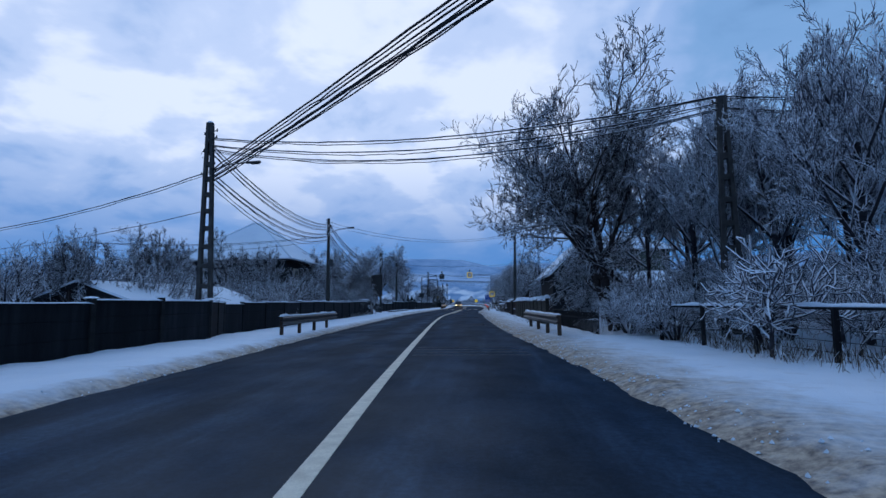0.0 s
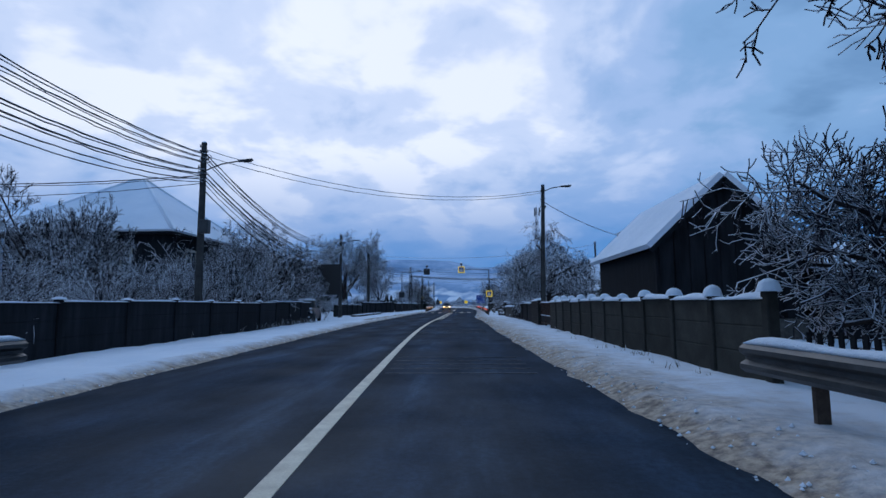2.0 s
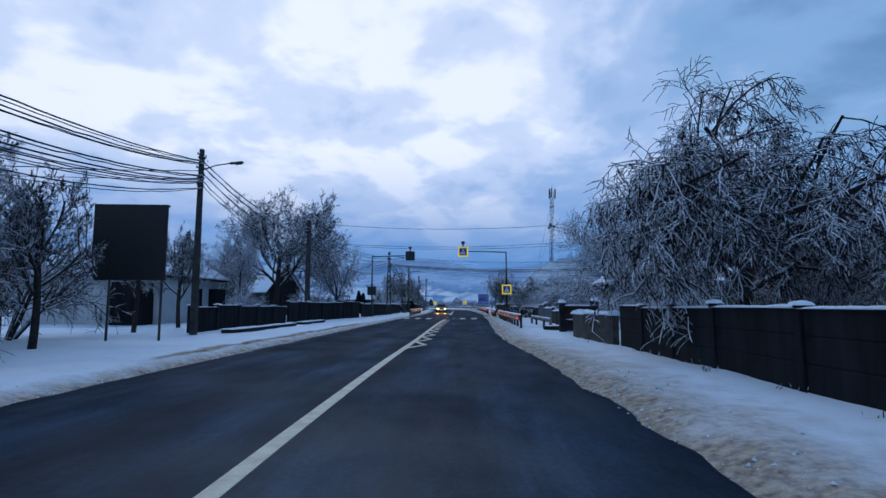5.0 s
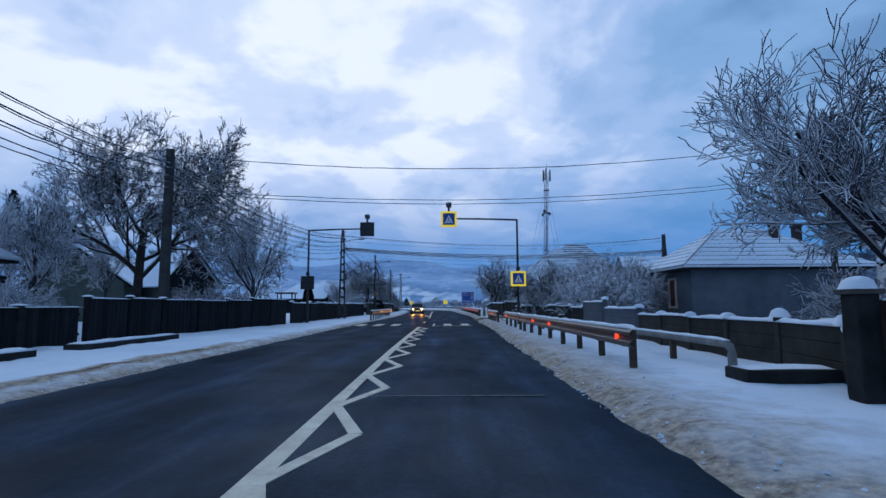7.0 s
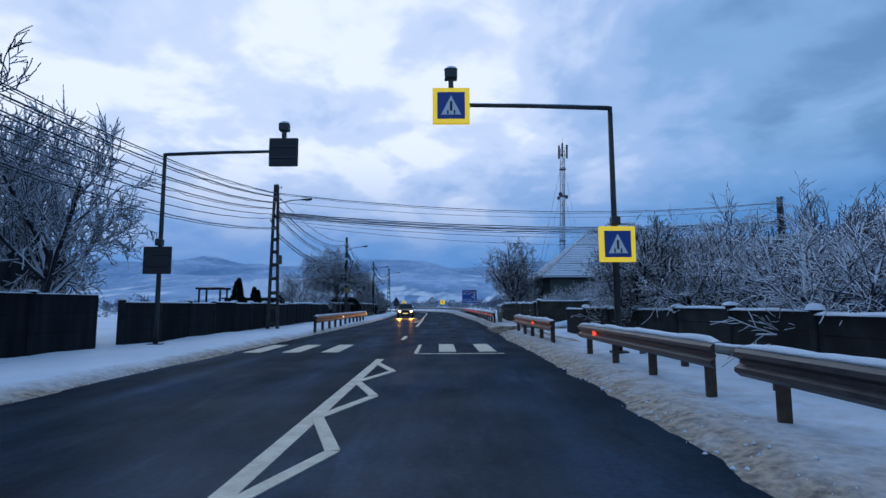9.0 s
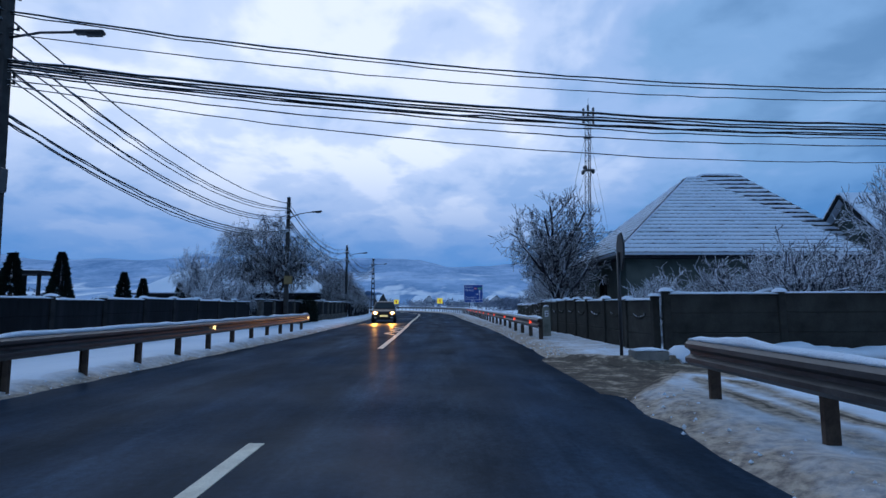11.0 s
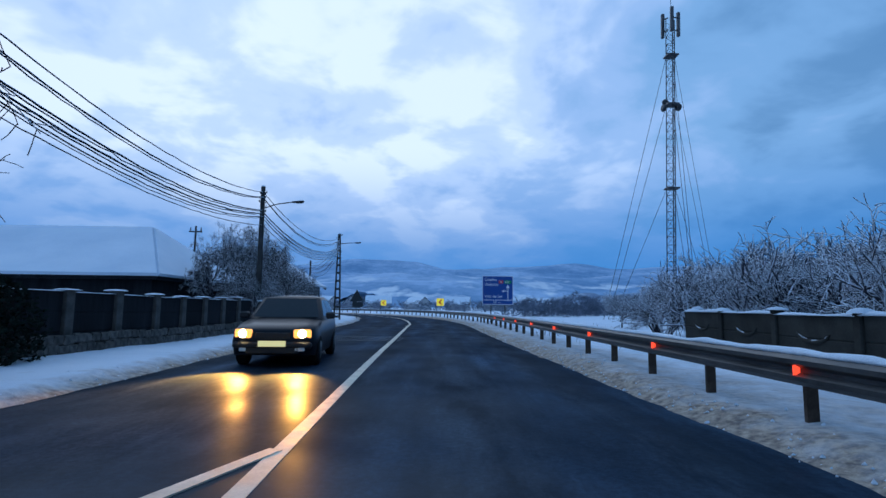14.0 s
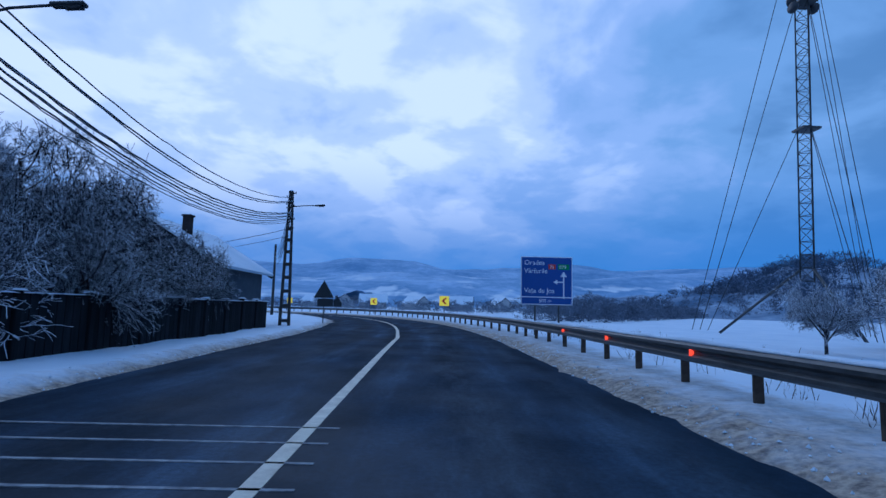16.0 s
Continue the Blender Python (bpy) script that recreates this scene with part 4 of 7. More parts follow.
def guard_rail(pts, spacing, side, label, seed=0, refl=(), refl_mat=None, top=0.78):
    pts = [Vector((x, y, 0)) for x, y in pts]
    t = thing("guard_rail", at_ground(pts[0].x, pts[0].y), label, "guard rail", "guard rails")
    base = t.location.copy()
    dense = [pts[0]]
    for a, b in zip(pts, pts[1:]):
        k = max(1, int((b - a).length / 2.0))
        dense += [a.lerp(b, (i + 1) / k) for i in range(k)]
    rel = [p - Vector((base.x, base.y, 0)) for p in dense]
    zc = top - 0.155 - base.z
    beam_mesh([(p.x, p.y, 0) for p in rel], zc, side, "beam", t)
    snow_strip("snow_cover", [(p.x + 0.02 * side, p.y, zc + 0.15) for p in rel], 0.13, 0.085, t, seed)
    cum = [0.0]
    for a, b in zip(rel, rel[1:]):
        cum.append(cum[-1] + (b - a).length)

    def along(s):
        for i in range(len(rel) - 1):
            if s <= cum[i + 1] + 1e-6:
                f = (s - cum[i]) / (cum[i + 1] - cum[i])
                return rel[i].lerp(rel[i + 1], f), (rel[i + 1] - rel[i]).normalized()
        return rel[-1], (rel[-1] - rel[-2]).normalized()

    bm = boxes(((0, 0, 0), (0.12, 0.012, 1.05)), ((-0.055, 0.02, 0), (0.012, 0.05, 1.05)), ((0.055, 0.02, 0), (0.012, 0.05, 1.05)))
    box(bm, (-0.075, 0, 0.38), (0.05, 0.07, 0.2))
    first, s = None, 0.35
    while s < cum[-1]:
        p, d = along(s)
        nrm = Vector((d.y, -d.x, 0)) * side
        m = Matrix.Translation((p.x + nrm.x * 0.09, p.y + nrm.y * 0.09, zc + 0.14 - 0.525)) @ pose(0, 0, 0, 0, 0, math.degrees(math.atan2(nrm.y, nrm.x)))
        if first is None:
            first = part("post", bm, M_RUST, t, "rusty steel channel post")
            first.matrix_basis = m
        else:
            share("post", first.data, t, m)["label"] = "rusty steel channel post"
        s += spacing
    for s in refl:
        p, d = along(s)
        nrm = Vector((d.y, -d.x, 0)) * side
        bm = boxes(((p.x - nrm.x * 0.055, p.y - nrm.y * 0.055, zc), (0.07, 0.02, 0.1), None, 0.004))
        part("reflector", bm, refl_mat or M_REFLECT, t, "small red reflector" if refl_mat is None else "small amber reflector")
    return t


guard_rail([(4.42, 14.3), (4.25, 17), (4.0, 21.6)], 2.0, 1, "galvanised guard rail capped with snow beside the verge", 1)
guard_rail([(-4.75, 15.3), (-4.9, 22.6)], 1.9, -1, "short galvanised guard rail on the snowy verge", 2)
guard_rail([(2.85, 68.45), (2.95, 82.3)], 1.85, 1, "galvanised guard rail capped with snow near the crossing", 3, (0.75, 7.15, 10.2))
guard_rail([(3.0, 82.9), (3.05, 89.2)], 1.85, 1, "short galvanised guard rail beside the crossing sign", 4, (5.0,))
guard_rail([(2.9, 91.8), (2.95, 99.7)], 1.8, 1, "galvanised guard rail ending at the side street", 5, (3.0,))
guard_rail([(2.95, 109.4), (3.05, 120), (3.05, 130), (3.1, 140), (3.05, 150), (2.7, 160), (1.8, 168), (0.3, 178), (-2, 187), (-5.4, 197), (-10.5, 207), (-19, 217.5), (-32, 227), (-50, 234), (-80, 240)],
           1.95, 1, "long galvanised guard rail curving round the bend", 6, (1.5, 5.5, 9.0, 14.0, 17.5, 21.2, 25.0, 29.0, 33.0, 37, 41))
guard_rail([(-5.85, 100.2), (-5.95, 108), (-6.1, 117.6)], 1.62, -1, "galvanised guard rail in front of a dark fence", 7, (6.8, 17.2), M_AMBER)


M_OLDCONC = varied("dark_old_concrete", (0.05, 0.048, 0.045), (0.13, 0.125, 0.115), 3, 0.9, fine=30)
M_STONE = varied("field_stone", (0.07, 0.065, 0.06), (0.2, 0.185, 0.165), 6, 0.9, fine=30, shade=0.4)
# ---------------------------------------------------------------- fences and walls
def grooved(L, thick, h, rows=3):
    """A slab with horizontal joints pressed into both faces."""
    prof = [(-thick / 2, -0.2)]
    for r in range(rows):
        z0, z1 = r * h / rows, (r + 1) * h / rows
        prof += [(-thick / 2, z0 + 0.02), (-thick / 2, z1 - 0.02), (-thick / 2 + 0.014, z1 - 0.005)]
    prof[-1] = (-thick / 2 + 0.012, h)
    prof += [(-u, v) for u, v in prof[::-1]]
    bm = bmesh.new()
    rows_ = [[bm.verts.new((x, u, v)) for u, v in prof] for x in (-L / 2, L / 2)]
    n = len(prof)
    for k in range(n):
        bm.faces.new((rows_[0][k], rows_[0][(k + 1) % n], rows_[1][(k + 1) % n], rows_[1][k]))
    bm.faces.new(rows_[0][::-1])
    bm.faces.new(rows_[1])
    bmesh.ops.recalc_face_normals(bm, faces=bm.faces)
    return bm


def panel_fence(pts, h, bay, label, mat, post_mat, cap=0.14, seed=0, thick=0.08, post=0.16, post_up=0.05, category="fence", slats=0, crescent=False):
    """Posts at every bay with a panel between, snow lying on both. slats: upright boards in a bay instead of a slab."""
    pts = [Vector((x, y, 0)) for x, y in pts]
    t = thing("fence", at_ground(pts[0].x, pts[0].y), label, category, "fences and walls")
    base = t.location.copy()
    n_all = 0
    post_data = None
    rnd = random.Random(seed)
    for a, b in zip(pts, pts[1:]):
        k = max(1, round((b - a).length / bay))
        ang = math.degrees(math.atan2(b.y - a.y, b.x - a.x))
        for i in range(k):
            p, q = a.lerp(b, i / k), a.lerp(b, (i + 1) / k)
            mid = (p + q) / 2
            z0 = float(ground_height(mid.x, mid.y)[0][0]) - base.z
            L = (q - p).length
            m = Matrix.Translation((mid.x - base.x, mid.y - base.y, z0)) @ pose(0, 0, 0, 0, 0, ang)
            if slats:
                w = (L - post) / slats
                for j in range(slats):
                    bm = boxes(((-L / 2 + post / 2 + w * (j + 0.5), 0, h / 2 - 0.05 + rnd.uniform(-0.015, 0.015)), (w * 0.86, 0.03, h + 0.1)))
                    part("slat", bm, mat, t).matrix_basis = m
                for f in (0.25, 0.8):
                    part("cross_bar", boxes(((0, 0.035, h * f), (L, 0.04, 0.07))), mat, t).matrix_basis = m
            else:
                panel = part("panel", grooved(L - post * 0.7, thick, h), mat, t)
                panel.matrix_basis = m
                if crescent:
                    for face in (-1, 1):
                        arc = [(0.42 * math.sin(w), face * (thick / 2 + 0.004), h * 0.80 - 0.20 * math.cos(w)) for w in np.linspace(-1.25, 1.25, 9)]
                        tubes("crescent", [(arc, [0.012, 0.022, 0.03, 0.034, 0.036, 0.034, 0.03, 0.022, 0.012])], mat, panel, "", 5)
                    low = [(x, y - 0.012, z + 0.024) for x, y, z in arc[1:8]]
                    tubes("caught_snow", [(low, [0.006 + 0.016 * rnd.random() for _ in low])], M_SNOW, panel, "thin line of snow caught on the relief", 5)
            if cap:
                snow_strip("snow_cap", [m @ Vector((-L / 2 + 0.02, 0, h - 0.005)), m @ Vector((L / 2 - 0.02, 0, h - 0.005))], thick + 0.10, cap * rnd.uniform(0.7, 1.1), t, seed * 31 + n_all)
            zp = float(ground_height(p.x, p.y)[0][0]) - base.z
            mp = Matrix.Translation((p.x - base.x, p.y - base.y, zp)) @ pose(0, 0, 0, 0, 0, ang)
            if post_data is None:
                o = part("fence_post", boxes(((0, 0, (h + post_up) / 2 - 0.1), (post, post, h + post_up + 0.2), None, 0.015)), post_mat, t)
                o.matrix_basis = mp
                post_data = o.data
            else:
                share("fence_post", post_data, t, mp)
            if cap:
                c = mp @ Vector((0, 0, h + post_up))
                snow_mound("snow_cap", c, post * 1.05, post * 1.05, cap * rnd.uniform(0.9, 1.35), t, seed + n_all)
            n_all += 1
    return t


M_GATE = varied("dark_rusty_gate_steel", (0.02, 0.014, 0.013), (0.06, 0.035, 0.03), 5, 0.7, 0.2, fine=40)


def garden_gate(p, q, h, label):
    """Two leaves of thin upright bars in a frame, a solid foot panel, snow along the rails."""
    t = thing("garden_gate", at_ground(*p), label, "gate", "fences and walls", math.degrees(math.atan2(q[1] - p[1], q[0] - p[0])))
    L = math.hypot(q[0] - p[0], q[1] - p[1])
    for k in range(2):
        x0, x1 = L * k / 2 + 0.02, L * (k + 1) / 2 - 0.02
        mid, w = (x0 + x1) / 2, x1 - x0
        part("leaf_frame", boxes(((x0 + 0.03, 0, h / 2), (0.06, 0.05, h)), ((x1 - 0.03, 0, h / 2), (0.06, 0.05, h)), ((mid, 0, h - 0.03), (w - 0.12, 0.05, 0.06)),
                                 ((mid, 0, h * 0.42), (w - 0.12, 0.05, 0.06)), ((mid, 0, 0.12), (w - 0.12, 0.05, 0.06))), M_GATE, t, "rust-brown steel frame")
        part("foot_panel", boxes(((mid, 0, h * 0.27), (w - 0.14, 0.02, h * 0.28))), M_WOOD, t, "dark sheet panel")
        for i in range(13):
            part("bar", boxes(((x0 + w * (i + 1) / 14, 0, h * 0.7), (0.04, 0.02, h * 0.52))), M_GATE, t)
        snow_strip("snow_cover", [(x0 + 0.03, 0, h - 0.005), (x1 - 0.03, 0, h - 0.005)], 0.09, 0.07, t, 70 + k)
        snow_strip("snow_cover", [(x0 + 0.08, 0, h * 0.42 + 0.025), (x1 - 0.08, 0, h * 0.42 + 0.025)], 0.07, 0.04, t, 72 + k)
    return t


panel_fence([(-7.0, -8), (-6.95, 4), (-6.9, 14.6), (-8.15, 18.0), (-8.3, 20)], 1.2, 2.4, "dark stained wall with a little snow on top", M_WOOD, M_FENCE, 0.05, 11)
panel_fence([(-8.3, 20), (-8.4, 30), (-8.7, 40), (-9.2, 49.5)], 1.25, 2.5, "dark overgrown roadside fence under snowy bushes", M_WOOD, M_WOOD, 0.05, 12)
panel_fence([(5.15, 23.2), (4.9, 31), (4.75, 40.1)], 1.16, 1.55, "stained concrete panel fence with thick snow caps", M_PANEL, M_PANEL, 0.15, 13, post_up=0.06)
garden_gate((4.75, 40.12), (4.72, 43.15), 1.12, "barred rust-brown garden gate with snow on its rails")
panel_fence([(4.75, 43.6), (4.8, 47.2)], 1.25, 2.6, "broad concrete gate pillar wall with snow on top", M_FENCE, M_FENCE, 0.12, 15, thick=0.25, post=0.3)
panel_fence([(4.8, 47.2), (4.7, 52), (4.6, 57.5)], 1.1, 2.0, "dark board fence with snow along the top", M_WOOD, M_WOOD, 0.06, 16)
panel_fence([(4.55, 58.0), (4.3, 60.4), (4.3, 62.2), (4.7, 63.4), (5.1, 63.95)], 0.84, 1.3, "low stained concrete garden wall with a snow cap", M_OLDCONC, M_OLDCONC, 0.13, 17, thick=0.22, post=0.2, post_up=0.0)
garden_gate((5.3, 64.1), (4.5, 65.5), 1.06, "barred metal gate hung with snow between pillars")
for gx_, gy_ in ((5.42, 63.95), (4.42, 65.66)):
    pillar = thing("gate_pillar", at_ground(gx_, gy_), "square concrete gate pillar capped with snow", "pillar", "gate pillars")
    part("shaft", boxes(((0, 0, 0.5), (0.26, 0.26, 1.4), None, 0.015)), M_FENCE, pillar)
    part("coping", boxes(((0, 0, 1.22), (0.34, 0.34, 0.06), None, 0.01)), M_OLDCONC, pillar, "flat concrete coping")
    snow_mound("snow_cap", (0, 0, 1.25), 0.2, 0.2, 0.15, pillar, 18)
panel_fence([(4.55, 66.0), (5.2, 66.9), (5.6, 69), (5.7, 76)], 0.76, 1.7, "low dark concrete garden fence heaped with snow", M_PANEL, M_PANEL, 0.12, 19)
panel_fence([(5.7, 76), (5.75, 79.4)], 0.92, 3.4, "grey-blue rendered garden wall with snow on top", M_BLUEWALL, M_BLUEWALL, 0.09, 20, thick=0.18)
panel_fence([(5.75, 79.6), (5.75, 82.4)], 1.18, 2.8, "raised grey-blue rendered wall block with snow", M_BLUEWALL, M_BLUEWALL, 0.09, 21, thick=0.22)
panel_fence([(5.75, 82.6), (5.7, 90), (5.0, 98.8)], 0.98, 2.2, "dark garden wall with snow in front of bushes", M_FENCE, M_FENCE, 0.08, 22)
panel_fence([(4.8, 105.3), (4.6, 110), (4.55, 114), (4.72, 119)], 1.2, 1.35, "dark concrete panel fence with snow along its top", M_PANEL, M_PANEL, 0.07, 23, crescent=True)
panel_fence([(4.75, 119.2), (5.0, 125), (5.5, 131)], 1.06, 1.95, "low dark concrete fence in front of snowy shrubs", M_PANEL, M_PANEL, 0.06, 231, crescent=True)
panel_fence([(5.0, 105.15), (10, 104.9), (18, 104.7)], 1.3, 2.2, "dark fence along the side street under bushes", M_PANEL, M_PANEL, 0.07, 24)
panel_fence([(5.9, 131.2), (10.5, 131.8)], 1.06, 2.0, "dark end fence of a garden", M_WOOD, M_FENCE, 0.06, 241)
panel_fence([(-11.3, 64), (-11.2, 75.6)], 1.08, 2.3, "low dark paling fence between concrete posts", M_WOOD, M_FENCE, 0.04, 251, slats=11, post=0.2, post_up=0.08)
panel_fence([(-11.15, 75.8), (-11.1, 80), (-10.2, 87)], 1.35, 2.1, "dark paling fence on a low concrete base", M_WOOD, M_WOOD, 0.05, 25, slats=9)
panel_fence([(-10.2, 87), (-9.7, 91.2)], 1.45, 2.1, "dark board fence with a thin line of snow", M_WOOD, M_WOOD, 0.04, 26)
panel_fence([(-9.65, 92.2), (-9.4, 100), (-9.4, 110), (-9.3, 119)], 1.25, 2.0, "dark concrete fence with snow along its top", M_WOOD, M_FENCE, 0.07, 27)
stone = panel_fence([(-8.9, 119.4), (-8.6, 126.0), (-8.5, 133), (-8.6, 141)], 1.3, 1.75, "dark fence panels between pale posts on a stone base", M_WOOD, M_OLDCONC, 0.03, 28, post=0.26, post_up=0.06)


def stone_base(t, pts, h, rows, seed):
    """Rough field stones laid in courses along the foot of a fence."""
    rnd = random.Random(seed)
    kinds = []
    for k in range(5):
        bm = boxes(((0, 0, 0), (0.12, 0.3, h / rows * 0.95), None, 0.03))
        for v in bm.verts:
            v.co += Vector((rnd.uniform(-0.02, 0.02), rnd.uniform(-0.03, 0.03), rnd.uniform(-0.015, 0.015)))
        ob = part("stone", bm, M_STONE, t)
        kinds.append(ob)
    used = 0
    for (x0, y0), (x1, y1) in zip(pts, pts[1:]):
        n = int(abs(y1 - y0) / 0.3)
        for r in range(rows):
            for i in range(n):
                f = (i + 0.5 * (r % 2)) / n
                x, y = x0 + (x1 - x0) * f, y0 + (y1 - y0) * f
                z = float(ground_height(x, y)[0][0]) - t.location.z
                m = Matrix.Translation((x - t.location.x + 0.10 + rnd.uniform(-0.015, 0.015), y - t.location.y, z + h / rows * (r + 0.45))) @ Matrix.Rotation(rnd.choice((0.0, math.pi)), 4, "X")
                if used < 5:
                    kinds[used].matrix_basis = m
                else:
                    share("stone", rnd.choice(kinds).data, t, m)
                used += 1


stone_base(stone, [(-8.9, 119.4), (-8.6, 126.0), (-8.5, 133), (-8.6, 141)], 0.42, 2, 9)
panel_fence([(-8.3, 141.5), (-8.5, 150), (-8.9, 159.5)], 1.2, 1.9, "dark paling fence under snowy trees", M_WOOD, M_WOOD, 0.04, 29, slats=8)


# ---------------------------------------------------------------- houses
def quad_roof(name, corners, mat, parent, thick=0.12, label=""):
    """A roof plane with thickness from three or four corners."""
    c = [Vector(p) for p in corners]
    nrm = (c[1] - c[0]).cross(c[2] - c[0]).normalized()
    if nrm.z < 0:
        nrm = -nrm
    n = len(c)
    verts = c + [p + nrm * thick for p in c]
    faces = [tuple(range(n)), tuple(range(n, 2 * n))[::-1]] + [(i, (i + 1) % n, n + (i + 1) % n, n + i) for i in range(n)]
    ob = mesh_part(name, verts, faces, mat, parent, label)
    bm = bmesh.new()
    bm.from_mesh(ob.data)
    bmesh.ops.recalc_face_normals(bm, faces=bm.faces)
    bm.to_mesh(ob.data)
    bm.free()
    return ob


def tile_rows(corners, parent, rows, mat, lift=0.13, bare=0.0):
    """Courses of roof tiles across a roof plane given as eave-left, eave-right, top-right, top-left: a dark tile edge with lumpy snow lying on it."""
    a, b, c, d = [Vector(p) for p in corners]
    nrm = (b - a).cross(d - a).normalized()
    if nrm.z < 0:
        nrm = -nrm
    for r in range(rows):
        t0, t1 = (r + 0.02) / rows, (r + 0.995) / rows
        p, q = a.lerp(d, t0), b.lerp(c, t0)
        p1, q1 = a.lerp(d, t1), b.lerp(c, t1)
        if (q - p).length < 0.3:
            continue
        n = max(2, int((q - p).length / 0.16))
        tv, tf, sv, sf = [], [], [], []
        for i in range(n + 1):
            s = i / n
            lo, hi = p.lerp(q, s), p1.lerp(q1, s)
            wave = 0.008 * (1 if i % 2 else -1)
            lump = noise.noise((lo.x * 1.7 + r * 3.1, lo.y * 1.7, r * 0.7))
            fine = noise.noise((lo.x * 6.0 + r * 1.3, lo.y * 6.0, r * 2.7))
            back = min(0.85, max(0.0, 0.13 + bare + 0.22 * lump + 0.16 * fine))
            thick = max(0.006, 0.035 + 0.02 * lump + 0.018 * fine) * (1.0 - 0.5 * bare)
            tv += [lo + nrm * (lift - 0.04), lo + nrm * (lift + 0.018 + wave), hi + nrm * (lift - 0.004)]
            edge = lo.lerp(hi, back)
            sv += [edge + nrm * (lift + 0.004), edge + nrm * (lift + 0.018 + thick) + (hi - lo) * 0.06, hi + nrm * (lift + 0.012)]
        for i in range(n):
            o = 3 * i
            for f in (tf, sf):
                f += [(o, o + 3, o + 4, o + 1), (o + 1, o + 4, o + 5, o + 2)]
        mesh_part("roof_tile_course", tv, tf, mat, parent)
        mesh_part("snow_layer", sv, sf, M_ROOFSNOW, parent, "", True)


def window(parent, c, size, face, arched=False, panes=2, trim=M_TRIM, glass=None):
    """A framed window on a wall; face: degrees that its outside looks to, from +x."""
    w, h = size
    m = Matrix.Translation(c) @ pose(0, 0, 0, 0, 0, face - 90)
    f = part("window", boxes(((0, -0.02, 0), (w, 0.05, h))), glass or M_GLASSDARK, parent, "dark window pane")
    f.matrix_basis = m
    rows = [((-w / 2 - 0.05, 0.03, 0), (0.12, 0.10, h + 0.2)), ((w / 2 + 0.05, 0.03, 0), (0.12, 0.10, h + 0.2)), ((0, 0.03, -h / 2 - 0.05), (w + 0.3, 0.14, 0.12))]
    rows.append(((0, 0.03, h / 2 + 0.05), (w + 0.2, 0.10, 0.12)))
    for k in range(1, panes):
        rows.append(((-w / 2 + w * k / panes, 0.02, 0), (0.05, 0.06, h)))
    bm = boxes(*rows)
    fr = part("window_frame", bm, trim, f, "pale painted frame")
    if arched:
        pts = [(-w / 2 - 0.05, 0.03, h / 2)] + [((w / 2 + 0.05) * math.cos(math.pi - math.pi * k / 8), 0.03, h / 2 + (w * 0.75) * math.sin(math.pi * k / 8) * (1.25 if k == 4 else 1)) for k in range(1, 8)] + [(w / 2 + 0.05, 0.03, h / 2)]
        tubes("window_arch", [(pts, 0.075)], trim, f, "pale pointed arch", 5)
        bm = bmesh.new()
        vs = [bm.verts.new((x, -0.01, z)) for x, _, z in pts]
        bm.faces.new(vs)
        g = part("window_glass", bm, glass or M_GLASSDARK, f)
    return f


def hip_house(name, x0, x1, y0, y1, eave, ridge, label, wall_mat, over=0.45, ridge_len=None, snow=True, tiles=0, turn=0.0, bare=0.0):
    """Walls under a hipped roof, its ridge along the longer side."""
    cx, cy = (x0 + x1) / 2, (y0 + y1) / 2
    t = thing(name, at_ground(cx, cy), label, "house", "houses", turn)
    hx, hy = (x1 - x0) / 2, (y1 - y0) / 2
    base = -0.3
    for nm, c, s in (("wall", (0, -hy + 0.12, 0), (2 * hx, 0.24)), ("wall", (0, hy - 0.12, 0), (2 * hx, 0.24)), ("wall", (-hx + 0.12, 0, 0), (0.24, 2 * hy - 0.48)), ("wall", (hx - 0.12, 0, 0), (0.24, 2 * hy - 0.48))):
        part(nm, boxes(((c[0], c[1], (eave + base) / 2), (s[0], s[1], eave - base))), wall_mat, t)
    ex, ey = hx + over, hy + over
    part("eave_board", boxes(((0, 0, eave + 0.0), (2 * ex - 0.06, 2 * ey - 0.06, 0.12))), M_WOOD, t, "dark eaves")
    if ridge_len is None:
        ridge_len = max(0.0, abs(hx - hy))
    z0, z1 = eave + 0.06, ridge
    if hx >= hy:
        r0, r1 = (-ridge_len, 0, z1), (ridge_len, 0, z1)
        planes = [((-ex, -ey, z0), (ex, -ey, z0), r1, r0), ((ex, ey, z0), (-ex, ey, z0), r0, r1), ((-ex, ey, z0), (-ex, -ey, z0), r0), ((ex, -ey, z0), (ex, ey, z0), r1)]
    else:
        r0, r1 = (0, -ridge_len, z1), (0, ridge_len, z1)
        planes = [((-ex, ey, z0), (-ex, -ey, z0), r0, r1), ((ex, -ey, z0), (ex, ey, z0), r1, r0), ((-ex, -ey, z0), (ex, -ey, z0), r0), ((ex, ey, z0), (-ex, ey, z0), r1)]
    for pl in planes:
        roof = quad_roof("roof", pl, M_ROOFSNOW, t, 0.12, "snow-covered roof slope")
        if tiles:
            q = list(pl) if len(pl) == 4 else [pl[0], pl[1], pl[2], pl[2]]
            tile_rows(q, roof, tiles, M_ROOFTILE, 0.13, bare)
    return t


M_ROOFTILE = varied("dark_roof_tiles", (0.025, 0.022, 0.022), (0.07, 0.058, 0.054), 3, 0.8, fine=30, shade=0.3)


